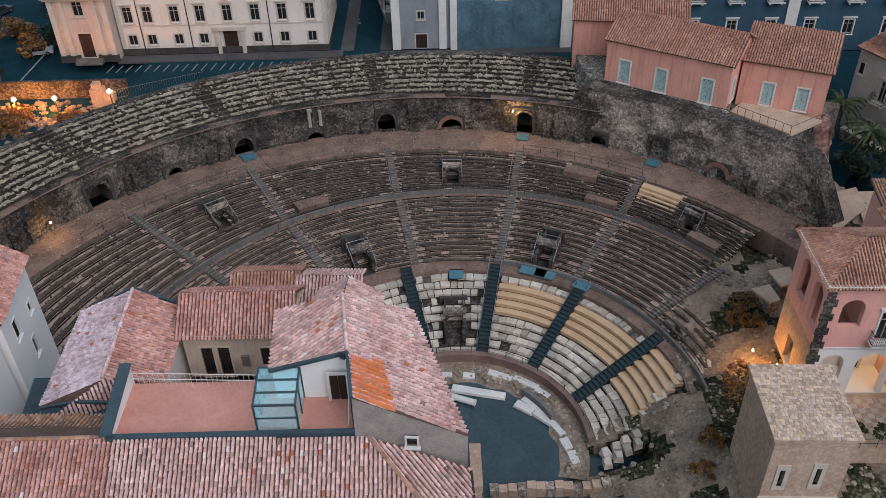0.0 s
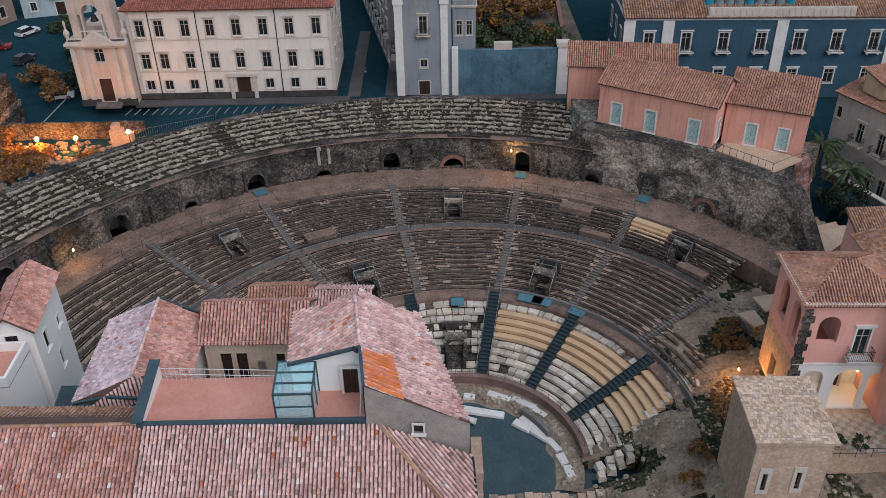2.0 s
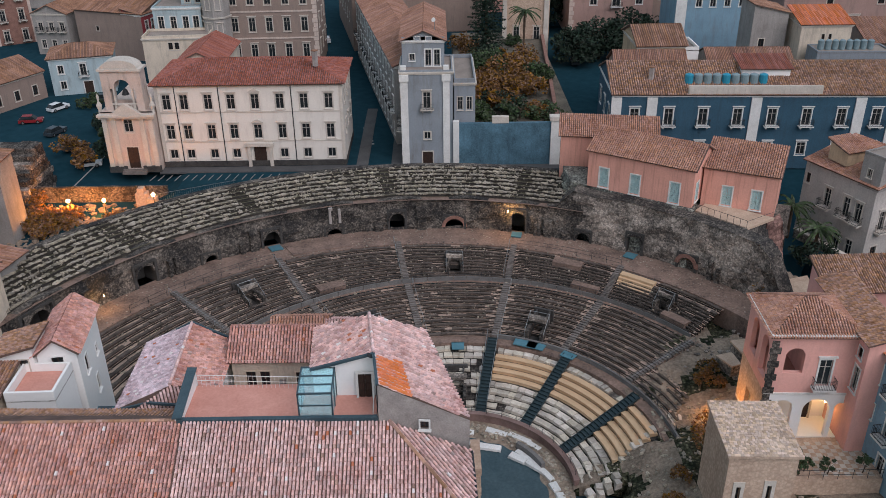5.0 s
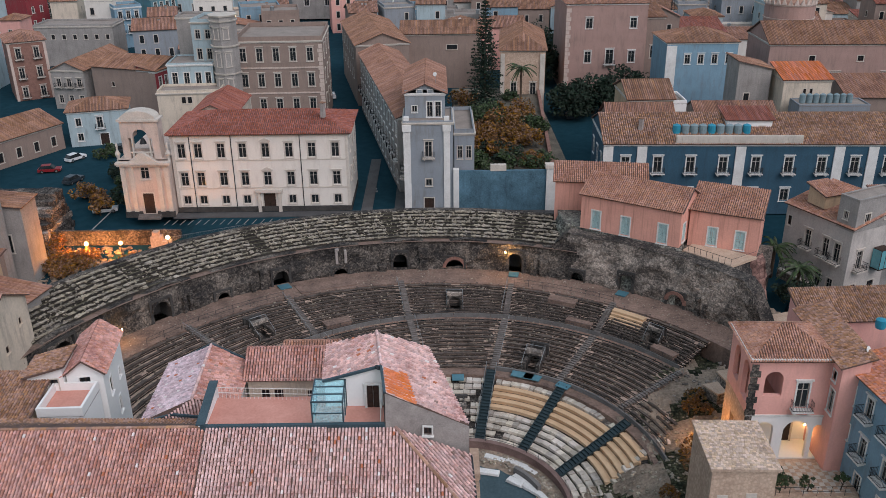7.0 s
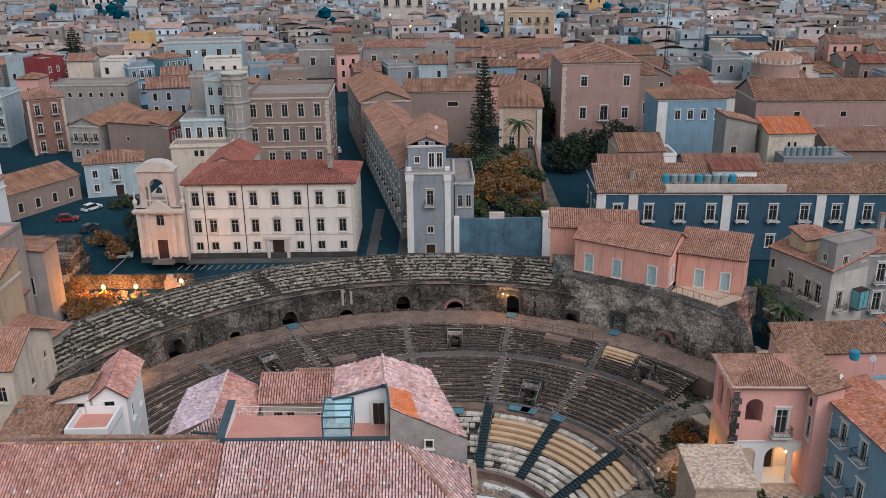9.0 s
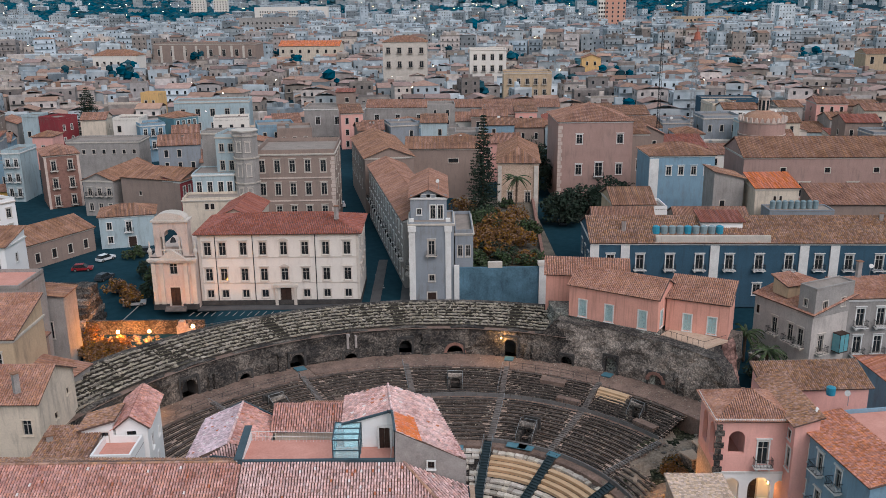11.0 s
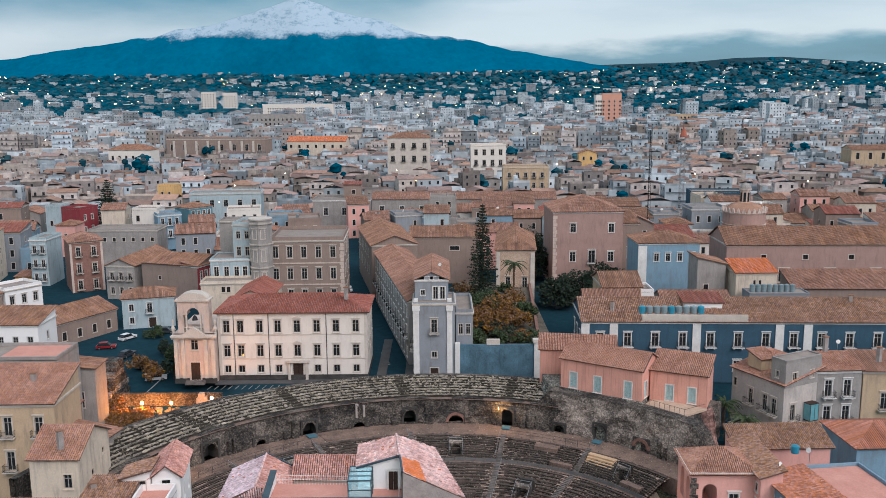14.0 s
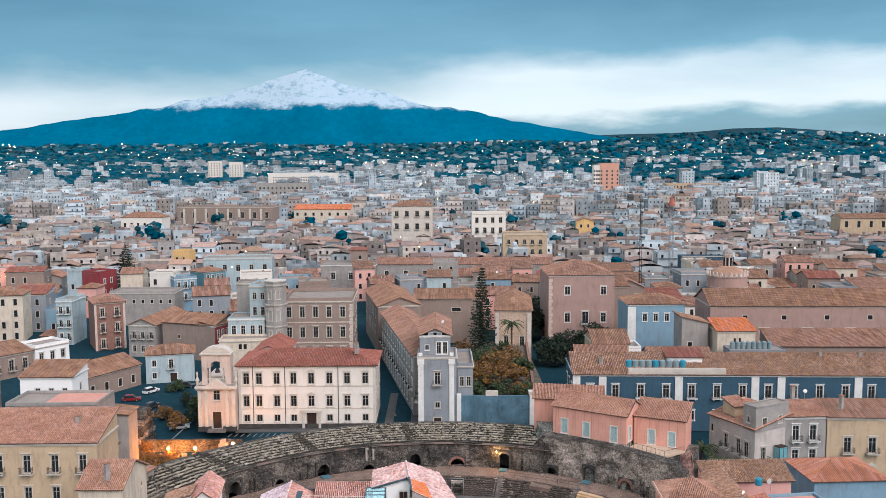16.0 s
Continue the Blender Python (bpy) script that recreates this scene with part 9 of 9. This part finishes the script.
# ---- lamps that burn at dusk ----
def street_lamp(x, y, z, h, power, label="street lamp with glowing orange head on iron pole", back=0):
    root = thing("street_lamp", label, "lamp", pose(x, y, z), "street lamps")
    s = Soup()
    s.tube((0, 0, 0), (0, 0, h), 0.07, 0.05, 8)
    s.tube((0, 0, 0), (0, 0, 0.5), 0.12, 0.1, 8)
    part("pole", s, M["iron"], root)
    s = Soup()
    s.tube((0, 0, h + 0.02), (0, 0, h + 0.25), 0.18, 0.3, 10)
    s.tube((0, 0, h + 0.25), (0, 0, h + 0.5), 0.3, 0.16, 10)
    part("globe", s, M["glow_warm"], root, "glowing orange lantern glass")
    lamp = new("lamp_light", bpy.data.lights.new("lamp_light", "POINT"))
    lamp.data.energy, lamp.data.color, lamp.data.shadow_soft_size = power, (1.0, 0.3, 0.025), 0.2
    lamp.parent, lamp.matrix_basis = root, pose(0, 0.42 if back else -0.42, h - 0.1)


street_lamp(-54.6, 51.0, 5.9, 2.3, 3600)
street_lamp(-49.6, 51.3, 5.9, 2.2, 1300)
street_lamp(-42.2, 50.6, 6.6, 2.6, 380, back=1)


def glow(x, y, z, power, color=(1.0, 0.5, 0.14), size=0.12):
    root = thing("wall_lamp", "small glowing wall lamp", "lamp", pose(x, y, z), "wall lamps")
    s = Soup()
    s.box(-0.06, 0.06, -0.06, 0.06, -0.1, 0.1)
    part("globe", s, M["glow_warm"], root)
    s = Soup()
    s.box(-0.05, 0.05, 0.1, 0.3, -0.05, 0.05)
    part("bracket", s, M["iron"], root)
    lamp = new("lamp_light", bpy.data.lights.new("lamp_light", "POINT"))
    lamp.data.energy, lamp.data.color, lamp.data.shadow_soft_size = power, color, size
    lamp.parent, lamp.matrix_basis = root, pose(0, -0.35, 0)


xw, yw, _ = ring(45.3, 10.3)
glow(xw, yw, 11.2, 240)
glow(25.6, 1.6, 8.2, 60, (1.0, 0.42, 0.06))
glow(24.8, 4.6, 7.0, 420, (1.0, 0.4, 0.06))
glow(20.0, -6.2, 4.6, 260, (1.0, 0.45, 0.1))
glow(33.6, 1.6, 9.3, 35, (1.0, 0.62, 0.2))
glow(31.5, 1.9, 10.2, 25, (1.0, 0.66, 0.3))
xw, yw, _ = ring(44.8, -61)
glow(xw, yw, 9.8, 160)
rnd = random.Random(88)
for k, (x, y) in enumerate(((25.4, 10.2), (24.6, 9.2), (25.9, 11.4), (23.4, 3.2), (22.6, 1.0), (24.2, -1.0), (19.6, -3.4), (26.4, 9.0), (18.4, -6.0), (33.6, 19.0), (34.6, 22.4))):
    tree(x, y, bank(x, y) - 0.2, rnd.uniform(1.4, 2.4), rnd.uniform(0.7, 1.3), "leaf_gold", "shrub on the ruined bank, lamp warmth in its leaf colour", 700 + k, 14, 0.16, 26)
s = Soup()
for _ in range(1500):
    t, r = rnd.uniform(-80, 62), rnd.choice((rnd.triangular(41.8, 46, 45.6), rnd.uniform(30.6, 31.9), rnd.uniform(42, 46)))
    x, y, _z = ring(r, t)
    s.blob((x, y, 8.0 if r > 40 else 5.96), rnd.triangular(0.02, 0.15, 0.04), 0, rnd, 5, 0.7)
thing("walk_rubble", "loose stones strewn over the ring walks", "rubble", kind="stuff", data=s.mesh("walk_rubble", M["rim_stone"]))
# lights scattered over the far suburbs
rnd = random.Random(9)
s, q = Soup(), Soup()
for _ in range(420):
    y = rnd.uniform(600, 4400) if rnd.random() < 0.96 else rnd.uniform(150, 500)
    x = rnd.uniform(-1, 1) * (y + 125) * 0.52
    k = 0.0003 * y + 0.1
    (s if rnd.random() < 0.4 else q).box(x - k, x + k, y - k, y + k, land(x, y) + 12, land(x, y) + 12 + 2 * k)
thing("distant_lamps", "tiny warm lights of the far city", "lamps", kind="stuff", data=s.mesh("distant_lamps", M["glow_warm"]))
thing("distant_lamps", "tiny pale lights of the far city", "lamps", kind="stuff", data=q.mesh("distant_lamps", M["glow_pale"]))


# ---- the lamp-lit bank, cars, markings and street clutter ----
rnd = random.Random(51)
for k in range(9):
    x, y = rnd.uniform(-60, -47), rnd.uniform(43, 51)
    tree(x, y, 6.0, rnd.uniform(1.0, 2.2), rnd.uniform(1.0, 1.9), "leaf_gold", "shrub on the lamp-lit bank, lamp orange in its leaf colour", 300 + k, 16, 0.2, 26)
s = Soup()
for _ in range(500):
    x, y = rnd.uniform(-62, -43), rnd.uniform(40, 54)
    s.blob((x, y, land(x, y) + 0.05), rnd.uniform(0.15, 0.6), 0, rnd, 5, 0.7)
thing("bank_rubble", "tumbled stones on the lamp-lit bank", "rubble", kind="stuff", data=s.mesh("bank_rubble", M["bank_earth"]))
for k, (x, y, h, r) in enumerate(((-60.4, 52.6, 3.4, 2.0), (-58.8, 50.2, 1.9, 2.0), (-57.0, 48.6, 1.6, 1.9), (-60.6, 46.6, 2.2, 2.2), (-57.2, 46.4, 1.7, 1.9), (-56.0, 44.6, 1.5, 1.7), (-59.4, 47.6, 2.0, 1.8), (-54.6, 47.8, 1.3, 1.6))):
    tree(x, y, 6.0, h, r, "leaf_gold", "tall bush on the lamp-lit bank, lamp orange in its leaves", 350 + k, 34, 0.22, 34)
stub = thing("masonry_stub", "ochre-lit broken masonry pier by the lamp", "masonry")
for k, (a, b, h) in enumerate(((0, 1.6, 3.2), (1.6, 2.8, 2.4), (0.3, 1.2, 3.9))):
    s = Soup()
    s.box(-45.4 + a, -45.4 + b, 52.2 + 0.1 * k, 53.6 - 0.05 * k, 5.0, 5.6 + h)
    part("pier", s, M["tufa"], stub)
low = thing("street_wall", "low stone wall along the sunken street edge", "wall")
for k in range(9):
    s = Soup()
    s.box(-63 + 2.4 * k, -60.65 + 2.4 * k, 54.8, 55.2, 5.0, 8.9 + 0.06 * (k % 2))
    part("length", s, M["rubble"], low)


def car(x, y, z, turn, paint, label):
    root = thing("car", label, "car", pose(x, y, z, 0, 0, turn), "parked cars")
    s = Soup()
    s.hexa([(-2.0, -0.82, 0.3), (2.0, -0.82, 0.3), (2.0, 0.82, 0.3), (-2.0, 0.82, 0.3), (-1.95, -0.8, 0.82), (2.0, -0.8, 0.78), (2.0, 0.8, 0.78), (-1.95, 0.8, 0.82)])
    part("body", s, paint, root)
    s = Soup()
    s.hexa([(-1.85, -0.76, 0.81), (1.05, -0.76, 0.79), (1.05, 0.76, 0.79), (-1.85, 0.76, 0.81), (-1.4, -0.62, 1.36), (0.35, -0.62, 1.4), (0.35, 0.62, 1.4), (-1.4, 0.62, 1.36)])
    part("glasshouse", s, M["glass"], root)
    s = Soup()
    s.hexa([(-1.38, -0.62, 1.37), (0.33, -0.62, 1.41), (0.33, 0.62, 1.41), (-1.38, 0.62, 1.37), (-1.25, -0.56, 1.44), (0.2, -0.56, 1.47), (0.2, 0.56, 1.47), (-1.25, 0.56, 1.44)])
    part("roof", s, paint, root)
    for wx in (-1.25, 1.25):
        for wy in (-0.84, 0.66):
            s = Soup()
            s.tube((wx, wy, 0.32), (wx, wy + 0.18, 0.32), 0.32, n=12)
            wheel = part("wheel", s, M["rubber"], root)
            s = Soup()
            s.tube((wx, wy - 0.01, 0.32), (wx, wy + 0.19, 0.32), 0.18, n=10)
            part("rim", s, M["galv"], wheel)
    for wy in (-0.55, 0.55):
        s = Soup()
        s.box(1.98, 2.03, wy - 0.18, wy + 0.18, 0.56, 0.7)
        part("headlight", s, M["trim_white"], root)
    return root


for x, y, turn, paint, lab in ((-73.6, 85.0, 10, "car_red", "small dark red parked car"), (-61.5, 72.5, 60, "car_dark", "dark blue parked car"), (-57.0, 66.2, 15, "car_white", "white parked car by the square"), (-53.2, 76.5, 80, "car_white", "white parked car by the square"), (-71.5, 92.0, 60, "car_white", "pale parked car before the teal house"), (29.0, 135.0, 88, "car_dark", "dark car standing in the street"), (-27.0, 138.0, 100, "car_white", "white car parked in the narrow street"), (-22.5, 118.0, 100, "car_dark", "dark car parked in the narrow street"), (-64.5, 97.0, 5, "car_dark", "dark parked car before the teal house"), (27.5, 118.0, 88, "car_dark", "dark car parked in the street"), (-29.5, 152.0, 100, "car_white", "white car parked in the narrow street"), (-67, 79, 70, "car_dark", "dark car parked on the square")):
    car(x, y, land(x, y) + 0.02, turn, M[paint], lab)
# markings
mk = thing("road_markings", "worn white parking lines on dark asphalt", "road marking", kind="structure")
s = Soup()
for k in range(22):
    x = -45.0 + 1.25 * k
    s.hexa([(x, 58.0, 8.4), (x + 0.12, 58.0, 8.4), (x + 0.5, 60.0, 8.4), (x + 0.38, 60.0, 8.4), (x, 58.0, 8.45), (x + 0.12, 58.0, 8.45), (x + 0.5, 60.0, 8.45), (x + 0.38, 60.0, 8.45)])
for k in range(7):
    s.box(-13.0 - 0.25 * k, -12.2 - 0.25 * k, 72 + 1.3 * k, 72.6 + 1.3 * k, 8.4, 8.45)
s.hexa([(-56.3, 55, 8.0), (-56.1, 55, 8.0), (-54.0, 92, 8.42), (-54.2, 92, 8.42), (-56.3, 55, 8.05), (-56.1, 55, 8.05), (-54.0, 92, 8.47), (-54.2, 92, 8.47)])
part("lines", s, M["line_paint"], mk)
pv = thing("pavement", "grey kerbed pavement before the palace", "pavement", kind="structure")
for q in ((-44.2, -14.0, 60.8, 62.9, 8.3, 8.56), (-14.4, -12.6, 62.9, 90, 8.3, 8.54), (-9.0, -7.3, 62.9, 90, 8.3, 8.54), (-9.0, 17, 60.6, 62.3, 8.3, 8.54)):
    s = Soup()
    s.box(*q)
    part("kerbed_strip", s, M["paving"], pv)
# site fence and container by the rim
fc = thing("site_fence", "grey mesh site fence panels by the rim", "fence")
for k in range(5):
    x, y = -42.6 + 2.2 * k, 51.0 + 1.0 * k
    for f in (0.0, 0.5, 1.0):
        q = Soup()
        q.tube((x, y, 7.0 + 2.2 * f), (x + 2.2, y + 1.0, 7.0 + 2.2 * f), 0.03, n=4)
        part("rail", q, M["galv"], fc)
    for j in range(8):
        q = Soup()
        q.tube((x + 0.275 * j, y + 0.125 * j, 7.0), (x + 0.275 * j, y + 0.125 * j, 9.2), 0.015, n=4)
        part("bar", q, M["galv"], fc)

# rooftop clutter: chimneys, tanks, dishes, aerials
rnd = random.Random(63)


def chimney(x, y, z, h=1.3):
    root = thing("chimney", "small plastered roof chimney with tile cap", "chimney", pose(x, y, z, 0, 0, rnd.uniform(0, 90)), "roof chimneys")
    s = Soup()
    s.box(-0.3, 0.3, -0.3, 0.3, -1.0, h)
    part("shaft", s, M["wall_grey"], root)
    s = Soup()
    s.box(-0.4, 0.4, -0.4, 0.4, h, h + 0.12)
    part("cap", s, M["tile_brown_run"], root)


def dish(x, y, z, r=0.45):
    root = thing("satellite_dish", "pale round satellite dish on a pole", "dish", pose(x, y, z, 0, 0, rnd.uniform(-60, 60)), "satellite dishes")
    s = Soup()
    s.tube((0, 0, -0.8), (0, 0, 0.6), 0.04, n=6)
    part("pole", s, M["galv"], root)
    s = Soup()
    s.tube((0, -0.12, 0.7), (0, -0.3, 0.78), 0.06, r, 14)
    part("bowl", s, M["trim_white"], root)


def aerial(x, y, z):
    root = thing("aerial", "thin metal television aerial", "aerial", pose(x, y, z, 0, 0, rnd.uniform(0, 180)), "roof aerials")
    s = Soup()
    s.tube((0, 0, -0.6), (0, 0, 2.6), 0.025, n=5)
    part("mast", s, M["galv"], root)
    s = Soup()
    s.tube((-0.7, 0, 2.4), (0.7, 0, 2.4), 0.015, n=4)
    for k in range(6):
        s.tube((-0.6 + 0.24 * k, -0.25, 2.4), (-0.6 + 0.24 * k, 0.25, 2.4), 0.01, n=4)
    part("boom", s, M["galv"], root)


def tank_on(x, y, z):
    root = thing("water_tank", "small rooftop water tank", "tank", pose(x, y, z - 0.05), "roof tanks")
    s = Soup()
    for z0a, z1a, r0, r1 in ((0, 0.1, 0.5, 0.55), (0.1, 1.3, 0.55, 0.55), (1.3, 1.5, 0.55, 0.2)):
        s.tube((0, 0, z0a), (0, 0, z1a), r0, r1, 10)
    part("drum", s, M["blue_plastic"] if rnd.random() < 0.3 else M["galv"], root)


for x, y, z, kind, a, w, d in ROOF_TOPS:
    for _ in range(rnd.choice((0, 1, 1, 2))):
        if kind == "flat":
            rnd.choice((dish, aerial, chimney, tank_on))(x + rnd.uniform(-0.3, 0.3) * w, y + rnd.uniform(-0.3, 0.3) * d, z + 0.0)
        elif kind != "shed_f":
            rnd.choice((chimney, aerial, chimney, dish))(x + rnd.uniform(-0.15, 0.15) * w, y, z + 0.9)
for x, y, z in ((36.5, -1.0, 18.6), (41.5, 2.2, 18.9), (62.0, 40.5, 21.0), (-2.0, 68.0, 28.8)):
    dish(x, y, z, 0.34)
for x, y, z in ((-40.0, -6.0, 18.8), (-48.5, 5.5, 20.2), (-20.0, 66.5, 24.2), (58.0, 36.0, 22.5), (30.0, 63.0, 22.0), (75.0, 64.0, 22.5), (83.0, 63.5, 22.5), (-60.0, 24.0, 21.5), (66.0, 35.0, 21.0)):
    chimney(x, y, z)
for k in range(9):
    root = thing("water_tank", "grey-blue ribbed rooftop water tank", "tank", pose(35.4 + 1.35 * k, 62.2 - 0.06 * k, 20.4), "roof tanks")
    s = Soup()
    for z0a, z1a, r0, r1 in ((0, 0.1, 0.6, 0.62), (0.1, 2.0, 0.62, 0.62), (2.0, 2.2, 0.62, 0.2)):
        s.tube((0, 0, z0a), (0, 0, z1a), r0, r1, 12)
    part("drum", s, M["awning"] if k % 4 else M["blue_plastic"], root)
for k in range(8):
    root = thing("water_tank", "blue-grey rooftop water tank on a flat deck", "tank", pose(63.8 + 1.2 * k, 84.2 - 0.03 * k, 19.96), "roof tanks")
    s = Soup()
    for z0a, z1a, r0, r1 in ((0, 0.1, 0.5, 0.52), (0.1, 1.5, 0.54, 0.54), (1.5, 1.7, 0.54, 0.2)):
        s.tube((0, 0, z0a), (0, 0, z1a), r0, r1, 12)
    part("drum", s, M["awning"], root)
mast = thing("radio_mast", "tall thin lattice radio mast over the roofs", "mast", pose(66, 186, 12))
for sx, sy in ((-0.5, -0.5), (0.5, -0.5), (0.0, 0.5)):
    s = Soup()
    s.tube((sx, sy, 0), (sx * 0.6, sy * 0.6, 38), 0.07, n=5)
    part("leg", s, M["iron"], mast)
for k in range(26):
    s = Soup()
    f = 1 - 0.4 * k / 26
    p = [(-0.5 * f, -0.5 * f), (0.5 * f, -0.5 * f), (0.0, 0.5 * f)]
    for a, b in ((0, 1), (1, 2), (2, 0)):
        s.tube((*p[a], 1.45 * k), (*p[b], 1.45 * (k + 1)), 0.035, n=4)
    part("lacing", s, M["iron"], mast)
